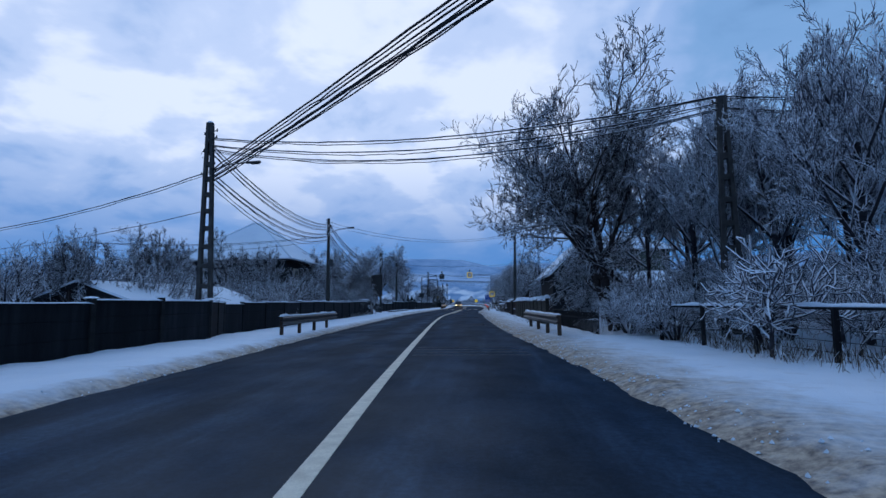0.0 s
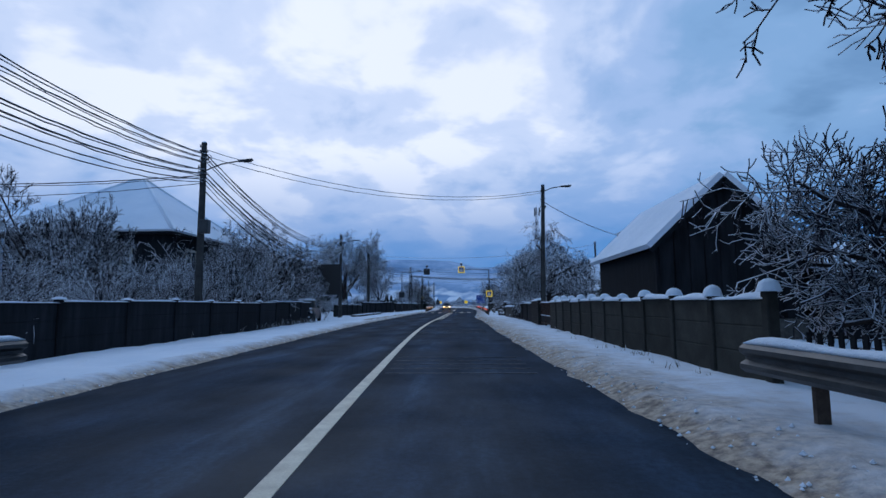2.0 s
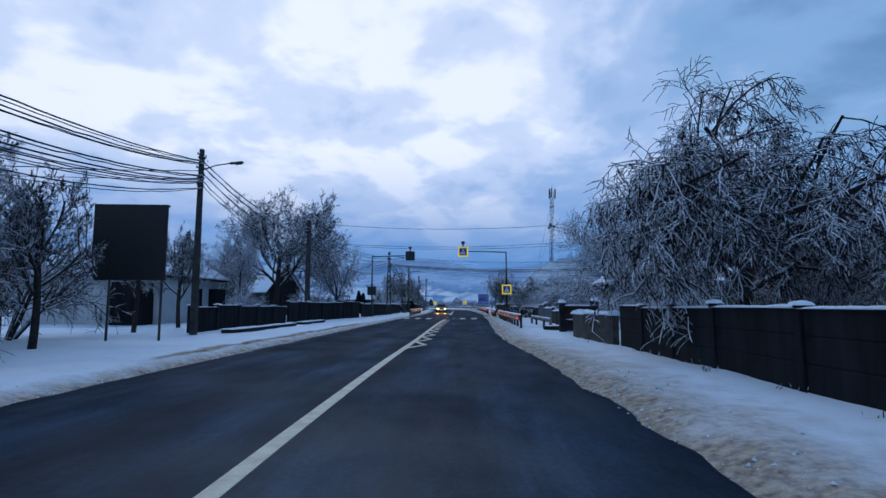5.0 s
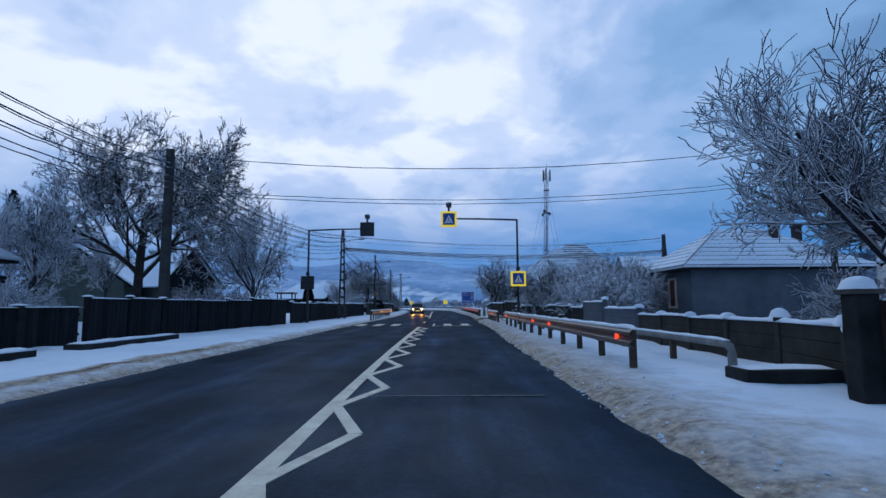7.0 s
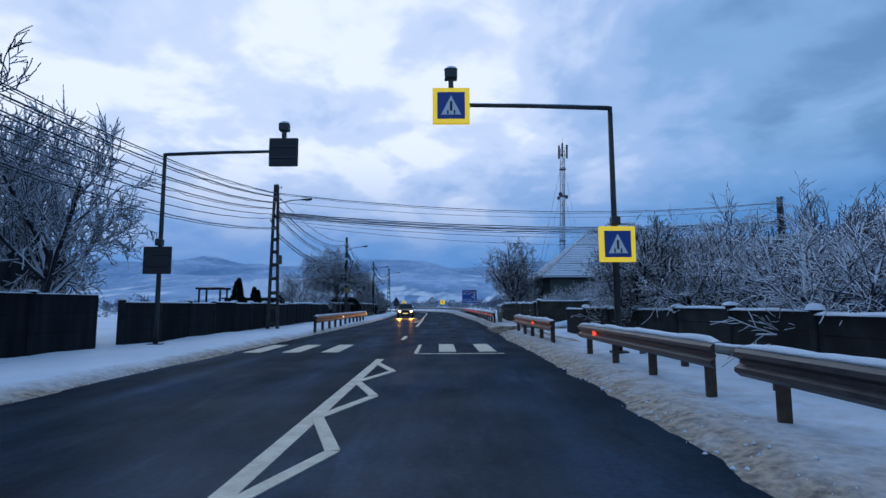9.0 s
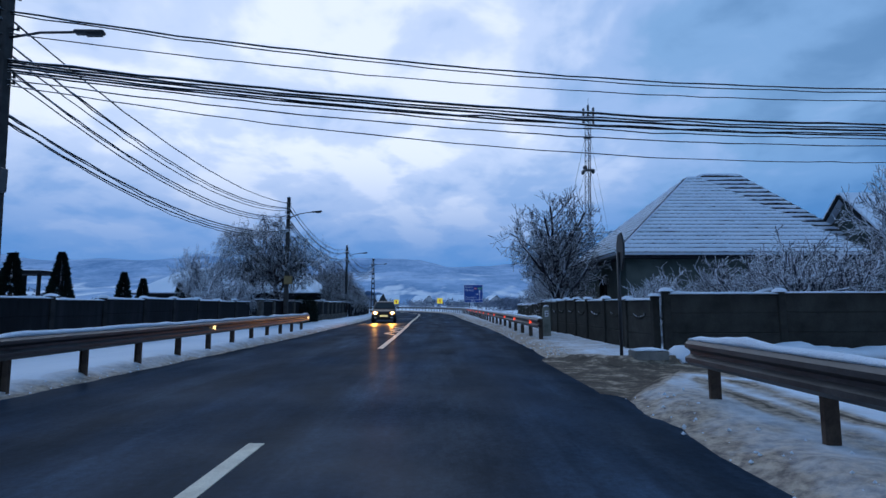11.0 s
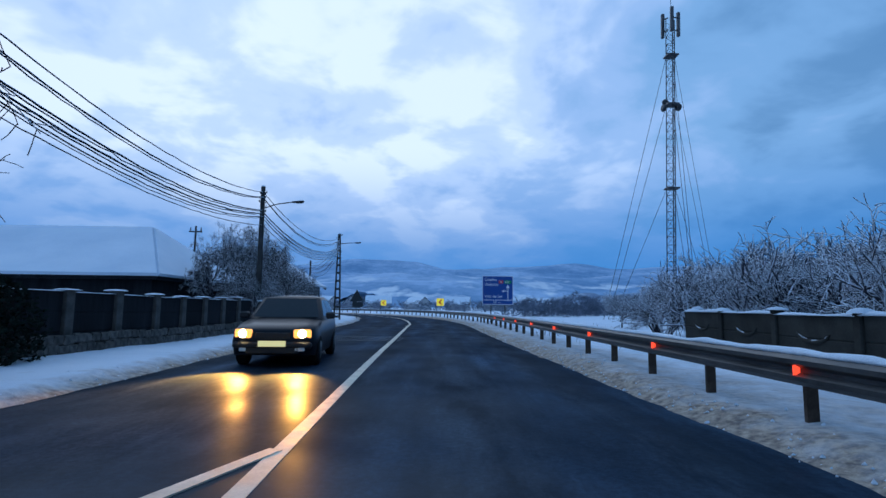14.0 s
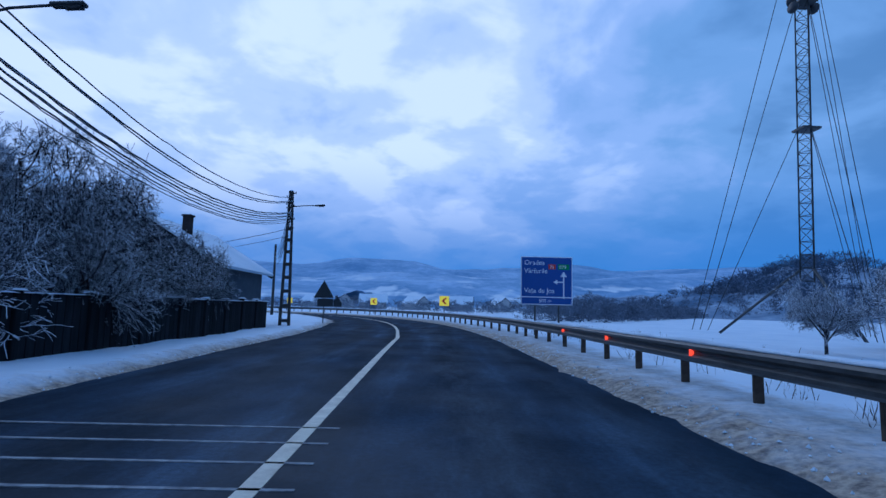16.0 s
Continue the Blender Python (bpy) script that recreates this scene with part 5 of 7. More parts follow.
def gable_house(name, place, turn, hx, hy, eave, ridge, label, wall_mat, over=0.4, gable_mat=None, thick=0.14):
    """Ridge along local y; gables face local -y and +y."""
    t = thing(name, place, label, "house", "houses", turn)
    for s in (-1, 1):
        part("wall", boxes(((s * (hx - 0.1), 0, eave / 2 - 0.15), (0.2, 2 * hy, eave + 0.3))), wall_mat, t)
        bm = bmesh.new()
        y = s * (hy - 0.1)
        for yy in (y - 0.1, y + 0.1):
            vs = [bm.verts.new(p) for p in ((-hx, yy, -0.3), (hx, yy, -0.3), (hx, yy, eave), (0, yy, ridge - 0.05), (-hx, yy, eave))]
            bm.faces.new(vs)
        bm.verts.ensure_lookup_table()
        for k in range(5):
            bm.faces.new((bm.verts[k], bm.verts[(k + 1) % 5], bm.verts[5 + (k + 1) % 5], bm.verts[5 + k]))
        bmesh.ops.recalc_face_normals(bm, faces=bm.faces)
        part("gable_wall", bm, gable_mat or wall_mat, t)
    k = (ridge - eave) / hx
    for s in (-1, 1):
        quad_roof("roof", [(s * (hx + over), -hy - over, eave - k * over), (s * (hx + over), hy + over, eave - k * over), (0, hy + over, ridge), (0, -hy - over, ridge)], M_ROOFSNOW, t, thick, "snow-covered roof slope")
        for yy in (-hy - over, hy + over):
            part("barge_board", boxes((((s * (hx + over) / 2), yy, (eave - k * over + ridge) / 2 - 0.05), (math.hypot(hx + over, ridge - eave + k * over), 0.05, 0.18), Matrix.Rotation(s * math.atan2(ridge - eave + k * over, hx + over), 4, "Y"))), M_WOOD, t, "dark barge board")
    return t


# dark timber barn beside the panel fence
def build_barn():
    """A timber barn with a steep gable towards the road."""
    t = thing("barn", at_ground(8.3, 35.4), "dark timber barn with a steep snow-covered roof", "barn", "houses")
    y0, y1 = -3.8, 2.7
    low, top, far = (-2.0, 2.68), (0.2, 4.78), (2.65, 2.45)
    outline = [(-1.75, -0.3), (-1.75, 2.85), (0.2, 4.68), (2.4, 2.62), (2.4, -0.3)]
    for y in (y0, y1):
        n = len(outline)
        verts = [(x, y - 0.08, z) for x, z in outline] + [(x, y + 0.08, z) for x, z in outline]
        faces = [tuple(range(n)), tuple(range(n, 2 * n))[::-1]] + [(k, n + k, n + (k + 1) % n, (k + 1) % n) for k in range(n)]
        mesh_part("gable_wall", verts, faces, M_WOOD, t)
    part("side_wall", boxes(((-1.67, -0.55, 1.2), (0.16, 6.3, 3.0))), M_WOOD, t)
    part("side_wall", boxes(((2.32, -0.55, 1.15), (0.16, 6.3, 2.9))), M_WOOD, t)
    e = 0.4
    for a, b in ((low, top), (top, far)):
        quad_roof("roof", [(a[0], y0 - e, a[1]), (b[0], y0 - e, b[1]), (b[0], y1 + e, b[1]), (a[0], y1 + e, a[1])], M_ROOFSNOW, t, 0.16, "thick snow on the roof slope")
        d = (Vector((b[0], 0, b[1])) - Vector((a[0], 0, a[1])))
        part("barge_board", boxes((((a[0] + b[0]) / 2, y0 - e + 0.03, (a[1] + b[1]) / 2 - 0.08), (d.length, 0.05, 0.16), Matrix.Rotation(-math.atan2(d.z, d.x), 4, "Y"))), M_WOOD, t)
    rnd = random.Random(4)
    for k in range(9):
        x = -1.45 + k * 0.44
        h = np.interp(x, [p[0] for p in outline[1:4]], [p[1] for p in outline[1:4]])
        part("board", boxes(((x, y0 - 0.1, (h - 0.35) / 2 + rnd.uniform(-0.03, 0.03)), (0.39, 0.03, h - 0.1))), M_WOOD, t)
    part("foot_wall", boxes(((0.3, y0 - 0.12, 0.25), (4.2, 0.1, 0.75), None, 0.02)), M_STONE, t, "low stone footing")
    return t


barn = build_barn()
lean = gable_house("shed", at_ground(13.6, 33.5), 90, 2.2, 2.2, 1.9, 2.9, "low dark shed with snow on its roof", M_WOOD, 0.3)
# two-storey house with arched windows
villa = hip_house("house", 12.6, 20.5, 50.8, 54.6, 6.0, 7.9, "two-storey green-grey house with pale arched windows and snowy hip roof", M_GREENWALL, 0.6, 1.2)
vx, vy = -3.95, 0.0
for k, dy in enumerate((-1.0, 0.0, 1.0)):
    window(villa, (vx, dy - 0.1, 4.3), (0.62, 0.95), 180, True, 2)
window(villa, (-2.2, -1.9, 4.3), (1.0, 1.0), 270, True, 3)
window(villa, (0.6, -1.9, 4.3), (1.0, 1.0), 270, True, 3)
window(villa, (vx, 0.3, 1.7), (0.9, 1.1), 180, False, 1, M_TRIM, M_REDDOOR)
window(villa, (-2.0, -1.9, 1.6), (0.9, 1.2), 270, False, 1, M_TRIM, M_REDDOOR)
part("string_course", boxes(((vx - 0.02, 0, 3.0), (0.1, 3.8, 0.1)), ((0, -1.92, 3.0), (7.9, 0.1, 0.1))), M_TRIM, villa, "pale string course")
part("corner_trim", boxes(((-3.93, -1.88, 3.0), (0.16, 0.16, 6.2))), M_TRIM, villa, "pale corner strip")
annex = hip_house("house", 12.4, 17.0, 55.2, 60.0, 3.6, 5.6, "low green-grey annex with a snowy roof", M_GREENWALL, 0.5)
window(annex, (-2.3, -0.6, 1.9), (0.9, 1.2), 180, False, 1, M_TRIM, M_REDDOOR)
gable_house("house", at_ground(19.5, 76.0), 60, 3.2, 4.5, 3.6, 6.2, "distant house with snow-dusted tiled roof", M_PALEWALL, 0.4)
h3 = hip_house("house", 12.9, 22.0, 87.9, 94.5, 2.95, 5.4, "low grey-blue house with a snow-covered hip roof", M_BLUEWALL, 0.5, tiles=9, bare=-0.19)
window(h3, (-4.55, -1.0, 1.7), (0.8, 1.5), 180, False, 1, M_TRIM, M_REDDOOR)
for x, y, z in ((1.5, -1.0, 5.2), (3.6, 0.2, 5.3)):
    part("chimney", boxes(((x, y, z - 0.3), (0.42, 0.42, 1.5), None, 0.02), ((x, y, z + 0.42), (0.52, 0.52, 0.1), None, 0.02)), M_TILE, h3, "dark brick chimney")
h4 = hip_house("house", 7.7, 17.0, 115.2, 122.2, 3.0, 7.2, "green-grey house with a snow-striped tiled hip roof", M_GREENWALL, 0.55, 0.15, tiles=22, bare=-0.12)
hip_house("house", 9.4, 20.6, 118.2, 124.0, 3.0, 8.0, "taller rear house with half-bare tiled roof striped by snow", M_GREENWALL, 0.5, 0.9, tiles=20, bare=0.22)
tubes("gutter", [([(-5.26, -4.1, 2.98), (-5.26, 4.1, 2.96)], 0.07)], M_DARKSTEEL, h4, "dark gutter along the eaves", 8)
tubes("downpipe", [([(-5.24, 3.9, 2.95), (-5.2, 3.9, 2.6), (-4.75, 3.75, 2.15), (-4.73, 3.7, 0.2)], 0.05)], M_DARKSTEEL, h4, "dark elbowed downpipe", 8)
window(h4, (-4.65, -0.4, 1.6), (0.7, 1.1), 180, False, 2, M_WOOD)
gable_house("house", at_ground(23.5, 118), 90, 3.4, 4.0, 2.9, 6.3, "neighbouring house with an open snowy gable roof", M_GREENWALL, 0.5)
gable_house("house", at_ground(17.5, 73.5), 0, 3.0, 3.2, 2.7, 5.2, "low house with a snowy tiled roof", M_GREENWALL, 0.4)
# left side
lh1 = hip_house("house", -24.5, -15.3, 43.4, 52.4, 5.0, 9.0, "dark house with a broad snow-covered pyramid roof", M_WOOD, 0.7, 0.3)
for k in (-2.9, -0.4, 2.1):
    window(lh1, (k, -4.52, 3.6), (1.0, 1.3), 270, False, 2, M_TRIM)
window(lh1, (4.62, -2.0, 3.6), (1.0, 1.3), 0, False, 2, M_TRIM)
for sx in (-1, 1):
    for sy in (-1, 1):
        tubes("hip_cap", [([(sx * 5.25, sy * 5.2, 5.2), (sx * 0.3, 0, 9.16)], 0.1)], M_ROOFSNOW, lh1, "snow-covered hip ridge", 6)
gable_house("shed", at_ground(-13.2, 22.0), -4, 3.8, 4.6, 0.95, 2.25, "low shed with a broad snow-covered roof", M_WOOD, 0.4)
lh2 = hip_house("house", -27.0, -18.0, 73.0, 80.5, 2.9, 5.5, "pale plastered house with a snow-covered roof", M_PALEWALL, 0.5, 2.2)
window(lh2, (4.52, 0.6, 1.65), (0.9, 1.0), 0, False, 2, M_WOOD)
part("side_porch", boxes(((4.75, 3.0, 1.15), (0.6, 1.5, 2.3), None, 0.02)), M_WOOD, lh2, "dark side porch")
window(lh2, (2.0, -3.78, 1.6), (1.0, 1.1), 270, False, 2, M_WOOD)
part("porch", boxes(((3.2, -4.3, 1.25), (1.9, 1.1, 2.5))), M_WOOD, lh2, "dark open porch")
gable_house("house", at_ground(-28, 103), 12, 3.2, 5.0, 3.0, 5.4, "dark gabled house under snow beyond the hedge", M_GREENWALL, 0.5)
gable_house("house", at_ground(-23.5, 103.5), 58, 2.2, 3.6, 3.1, 5.7, "small gabled house with a dark timber gable and snowy roof", M_GREENWALL, 0.5, M_WOOD)
hip_house("house", -25.0, -10.8, 137.1, 144.9, 2.0, 4.3, "long low house with an unbroken snow-covered roof", M_WOOD, 0.4, 4.9)
lh5 = gable_house("house", at_ground(-13.6, 160.5), 0, 3.0, 3.2, 2.9, 4.75, "grey house with a dark-edged snowy roof and chimney", M_BLUEWALL, 0.45)
part("chimney", boxes(((0.9, -1.5, 4.7), (0.35, 0.35, 0.9)), ((0.9, -1.5, 5.15), (0.45, 0.45, 0.08))), M_TILE, lh5, "brick chimney")


# ---------------------------------------------------------------- trees in place
big = tree("tree", at_ground(7.0, 17.8), "large dark bare tree with snow-lined branches", dict(BIG, stems=2, leans=((-0.42, 0.3), (-0.05, 0.25)), pull=(0.04, 0.07, 0.07, 0.07), high=11.6, wide=7.8, radius=0.18, min=0.011, extra=3, first=0.3, count=(7, 6, 6, 4, 3), bend=(0.1, 0.28, 0.35, 0.4)), 20, M_MIDFROST)
tree("tree", at_ground(8.3, 23.4), "low spreading bare tree with snowy twigs beside the barn", dict(FRUIT, trunk=1.5, radius=0.13, min=0.012, count=(9, 8, 7, 5), angle=(35, 75), pull=(0.01, 0.02, 0.01, -0.02), lean=(-0.2, 0.0), extra=1, high=6.0, wide=5.6), 44, M_MIDFROST)
upA = tree("tree", at_ground(11.5, 15.0), "slender bare tree white with hoar frost", dict(UPRIGHT, high=8.6, wide=4.6), 21, M_FROST)
upB = tree("tree", at_ground(14.0, 19.0), "tall bare tree white with hoar frost", dict(UPRIGHT, high=9.2, wide=5.2), 22, M_FROST)
bushA = tree("shrub", at_ground(8.4, 10.2), "tangled bare shrub covered in snow", BUSH, 31, M_FROST, "shrub", "roadside shrubs")
bushB = tree("shrub", at_ground(9.6, 6.0), "dense bare shrub covered in snow", dict(BUSH, stems=10, splay=0.7, high=2.0, wide=3.0), 32, M_FROST, "shrub", "roadside shrubs")
gardenA = tree("shrub", at_ground(-10.5, 26.5), "tangled bare garden shrub under light snow", dict(BUSH, high=2.9, wide=3.4), 131, M_MIDFROST, "shrub", "garden shrubs")
gardenB = tree("shrub", at_ground(-12.5, 30), "dense bare garden shrub under light snow", dict(BUSH, stems=10, splay=0.7, high=3.4, wide=4.8), 132, M_MIDFROST, "shrub", "garden shrubs")
plumA = tree("tree", at_ground(-17, 27), "slender bare garden tree with snowy twigs", dict(UPRIGHT, high=6.0, wide=3.4), 121, M_MIDFROST)
plumB = tree("tree", at_ground(-21, 30), "bare garden tree with snowy twigs", dict(UPRIGHT, high=6.8, wide=4.0), 122, M_MIDFROST)
weep = tree("tree", at_ground(6.6, 55.4), "drooping bare tree thick with snow", dict(WEEP, high=7.7, wide=8.2, min=0.010, count=(10, 8, 6, 6, 5), angle=(40, 80)), 43, M_TWIG)
fruitA = tree("tree", at_ground(8.6, 69.8), "spreading fruit tree with snow on every branch", dict(FRUIT, trunk=1.9, radius=0.16, min=0.013, extra=1, bend=(0.08, 0.15, 0.2, 0.25), count=(11, 8, 8, 6), high=7.5, wide=6.8), 51, M_FROST)
fruitB = tree("tree", at_ground(5.15, 117.2), "bushy bare tree with upswept snowy branches", dict(FRUIT, levels=3, trunk=3.8, radius=0.2, first=0.24, angle=(40, 76), ratio=(0.72, 0.46, 0.4), pull=(0.02, 0.07, 0.06), count=(26, 14, 7), thin=0.48, wood=1, extra=1, bend=(0.05, 0.1, 0.16), lean=(-0.05, 0.0), min=0.013, high=6.4, wide=4.9), 61, M_MIDFROST)
walnut = tree("tree", at_ground(-16.0, 86.0), "broad bare tree with snow-lined branches by the fence", dict(BIG, trunk=3.6, min=0.014, count=(7, 7, 6, 6, 4), extra=2, first=0.35, high=11.6, wide=10.2), 61, M_MIDFROST)
apple = tree("tree", at_ground(-12.3, 92.4), "round-headed bare tree with snowy branches", dict(FRUIT, trunk=2.2, radius=0.15, min=0.015, count=(10, 8, 8, 6), high=8.6, wide=6.4), 62, M_FROST)
leafy = tree("tree", at_ground(-9.8, 123.8), "dark dense tree with drooping frosted twigs round a pole", dict(WEEP, trunk=2.2, radius=0.16, count=(9, 8, 7, 6, 4), min=0.008, high=6.8, wide=6.8, pull=(0.03, 0.06, 0.03, -0.03, -0.1)), 63, M_SHADETWIG)
# frosted wood on the near side
for x, y, a, s in ((10.6, 19.5, 40, 0.9), (12.6, 11.5, 120, 0.85), (15.5, 14, 200, 1.0), (17.5, 20, 300, 1.1), (12.5, 25, 70, 0.95), (18.5, 11, 15, 0.95), (21, 17, 160, 1.15), (15.5, 26, 250, 1.05), (11.2, 7.5, 330, 0.6), (13.2, 14.0, 95, 0.95), (16.0, 17.0, 20, 1.05), (13.0, 21.5, 145, 1.0), (14.2, 10.2, 260, 0.9), (16.8, 12.6, 75, 1.0), (19.5, 14.5, 330, 1.05), (11.8, 18.0, 185, 0.95), (8.5, 18.4, 65, 0.9), (9.5, 16.6, 230, 1.0), (9.1, 14.2, 310, 0.8), (10.6, 13.2, 20, 0.95), (10.9, 10.4, 140, 0.85)):
    again(upA if a % 20 else upB, x, y, a, s)
for x, y, a, s in ((6.9, 15.5, 30, 0.9), (7.5, 13.2, 150, 0.9), (8.9, 8.2, 80, 0.8), (9.8, 12.2, 200, 1.3), (11, 9.5, 280, 1.4), (10.2, 16.5, 10, 1.5), (12, 20, 100, 1.6), (8.5, 17.8, 220, 1.3), (13.5, 8, 50, 1.3), (7.6, 19.0, 310, 0.9), (8.8, 4.2, 90, 0.8), (10.5, 2.5, 190, 1.2)):
    again(bushA if a % 3 else bushB, x, y, a, s)
# left gardens
for x, y, a, s in ((-11.2, 33, 140, 1.5), (-14.5, 35, 200, 1.9), (-11.5, 38, 20, 1.7), (-13.8, 41, 90, 1.9), (-11.2, 43.5, 170, 1.6), (-12.8, 47.5, 260, 1.9), (-11.4, 51, 30, 1.6), (-13.5, 55, 120, 1.9), (-15.8, 29, 240, 1.9), (-18, 33, 300, 2.0), (-15, 59, 75, 1.9), (-12.5, 20.5, 45, 1.5), (-16, 18, 15, 1.8), (-20, 24, 105, 2.0)):
    again(gardenB if a % 4 else gardenA, x, y, a, s * 0.74)
for x, y, a, s in ((-16.5, 38, 160, 0.7), (-13.5, 52, 220, 0.72), (-15.5, 57.5, 300, 0.75), (-14, 17, 50, 0.55), (-18.5, 15, 190, 0.7), (-24, 21, 130, 0.8), (-13.8, 64, 40, 0.62), (-14.5, 69, 250, 0.66)):
    again(plumA if a % 60 else plumB, x, y, a, s * 1.4)
for x, y, a, s in ((-14.5, 77, 20, 1.1), (-17.5, 82, 200, 0.9), (-14.4, 90, 90, 1.25), (-12.9, 90.6, 30, 1.0), (-13.6, 94.0, 210, 1.1), (-11.3, 86.6, 140, 0.6), (-11.0, 88.2, 10, 0.6)):
    again(bushA, x, y, a, s)
for x, y, a, s in ((-14.3, 36, 20, 0.72), (-17.4, 36.5, 130, 0.76), (-20.3, 35, 260, 0.72), (-22.5, 38, 310, 0.7), (-11.6, 49, 70, 0.72), (-14.2, 50.5, 190, 0.74), (-12.3, 45.5, 330, 0.68), (-11.4, 56, 100, 0.66)):
    again(plumB if a % 20 else plumA, x, y, a, s * 1.38)
for x, y, a, s in ((-19.5, 84, 20, 0.78), (-22.5, 80, 130, 0.75), (-16.2, 80.5, 230, 0.7), (-24.5, 86, 310, 0.85), (-20.5, 91, 75, 0.7)):
    again(upA if a % 20 else upB, x, y, a, s)
again(leafy, -11.5, 148.5, 200, 0.85)
again(apple, -12.3, 121.5, 60, 0.52)
again(bushA, -10.8, 119.5, 60, 1.3)
again(plumA, -9.8, 139.4, 80, 0.6)
again(bushB, -9.9, 143.5, 120, 1.4)
for x, y, a, s in ((-10.3, 147, 0, 0.6), (-10.9, 150.5, 90, 0.72), (-10.2, 153.5, 200, 0.55), (-12.5, 146, 300, 0.7), (-9.9, 144.2, 150, 0.5), (-9.0, 146.2, 260, 0.42), (-9.1, 149.6, 20, 0.45), (-9.2, 142.6, 110, 0.4), (-9.3, 153.2, 75, 0.42)):
    again(leafy, x, y, a, s)
again(upB, -12.0, 146.5, 30, 0.62)
again(upA, -11.0, 151.0, 210, 0.6)
# right gardens
for x, y, a, s in ((7.4, 60.5, 0, 0.9), (8.0, 63.5, 90, 0.9), (6.5, 66.0, 30, 0.7), (7.4, 69, 200, 0.9), (9.5, 57.0, 10, 1.2)):
    again(bushA, x, y, a, s)
again(fruitA, 9.4, 66.5, 130, 0.6)
for x, y, a, s in ((7.3, 86.0, 0, 1.5), (8.6, 88.5, 80, 1.7), (7.2, 91.5, 160, 1.6), (9.6, 92.5, 240, 1.8), (6.6, 95.5, 20, 1.4), (8.2, 96.8, 120, 1.6), (10.8, 96, 300, 1.7)):
    again(bushB, x, y, a, s)
again(fruitA, 10.5, 90.0, 40, 0.62)
again(fruitA, 8.2, 94.0, 160, 0.66)
again(fruitB, 5.8, 92.5, 100, 0.62)
for x, y, a, s in ((6.4, 108.5, 10, 0.85), (7.2, 110.5, 130, 1.1), (8.8, 108.5, 220, 1.3), (10.5, 109, 310, 1.4), (12.5, 107.5, 60, 1.6), (6.2, 118.8, 90, 1.1), (6.4, 122.5, 200, 1.2)):
    again(bushA if a % 3 else bushB, x, y, a, s)
again(apple, 13.4, 106.8, 20, 0.62)
again(bushA, 9.4, 106.7, 75, 1.4)
again(bushB, 11.0, 106.5, 200, 1.35)
again(bushB, 6.9, 106.4, 130, 0.75)
for x, y, a, s in ((7.2, 126, 0, 1.4), (8.8, 128.5, 60, 1.6), (7.6, 131, 120, 1.5), (9.8, 133, 200, 1.7), (8.4, 135.5, 280, 1.5), (10.6, 137.5, 30, 1.6), (12, 131, 150, 1.9), (13.2, 136, 220, 1.8), (9.0, 140.5, 330, 1.3)):
    again(bushB if a % 40 else bushA, x, y, a, s)
again(fruitA, 11.2, 127.0, 80, 0.62)
again(fruitA, 13.0, 132.5, 250, 0.55)
again(fruitA, 15.4, 151.5, 120, 0.55)
again(fruitA, 17.8, 150.5, 300, 0.6)
again(bushB, 14.0, 148.5, 40, 1.5)
again(fruitA, 10.4, 149.5, 10, 0.33, "small garden tree bent under thick snow")
young = tree("tree", at_ground(7.4, 8.2), "small young tree with thick snow-coated branches", dict(levels=3, trunk=0.9, radius=0.05, count=(9, 6, 5), ratio=(1.1, 0.6, 0.5), angle=(35, 65), bend=(0.1, 0.2, 0.3), pull=(0.02, 0.04, 0.04), thin=0.7, wood=1, min=0.02, high=2.3, wide=2.8), 71, M_FROST)


def conifer(x, y, h, seed):
    t = thing("conifer", at_ground(x, y), "dark pointed evergreen dusted with snow", "tree", "evergreens")
    rnd = random.Random(seed)
    tubes("trunk", [([(0, 0, -0.1), (0, 0, h * 0.9)], [0.06, 0.02])], M_BARK, t)
    verts, faces = [], []
    for k in range(2600):
        z = h * rnd.random() ** 1.15
        r = (0.21 * h * (1 - z / h) ** 0.8 * min(1.0, 0.55 + 2.2 * z / h) + 0.02) * rnd.uniform(0.6, 1.05)
        w = rnd.uniform(0, 6.283)
        p = Vector((math.cos(w) * r, math.sin(w) * r, z))
        d = Vector((math.cos(w), math.sin(w), rnd.uniform(0.1, 0.9))).normalized() * 0.10 * rnd.uniform(0.7, 1.5)
        s = perp(d.normalized(), rnd) * 0.05
        o = len(verts)
        verts += [p - s, p + s, p + d]
        verts += [p - s.cross(d.normalized()), p + s.cross(d.normalized()), p + d]
        faces += [(o, o + 1, o + 2), (o + 3, o + 4, o + 5)]
    mesh_part("crown", verts, faces, M_CONIFER, t)
    return t


for i, (x, y, h) in enumerate(((-14.2, 113, 3.0), (-12.8, 109, 2.6), (-15.0, 118.3, 2.6), (-15.7, 121.2, 2.4), (-13.8, 121.3, 2.2), (-16, 130, 2.1), (-25.9, 90.5, 8.0))):
    conifer(x, y, h, 200 + i)


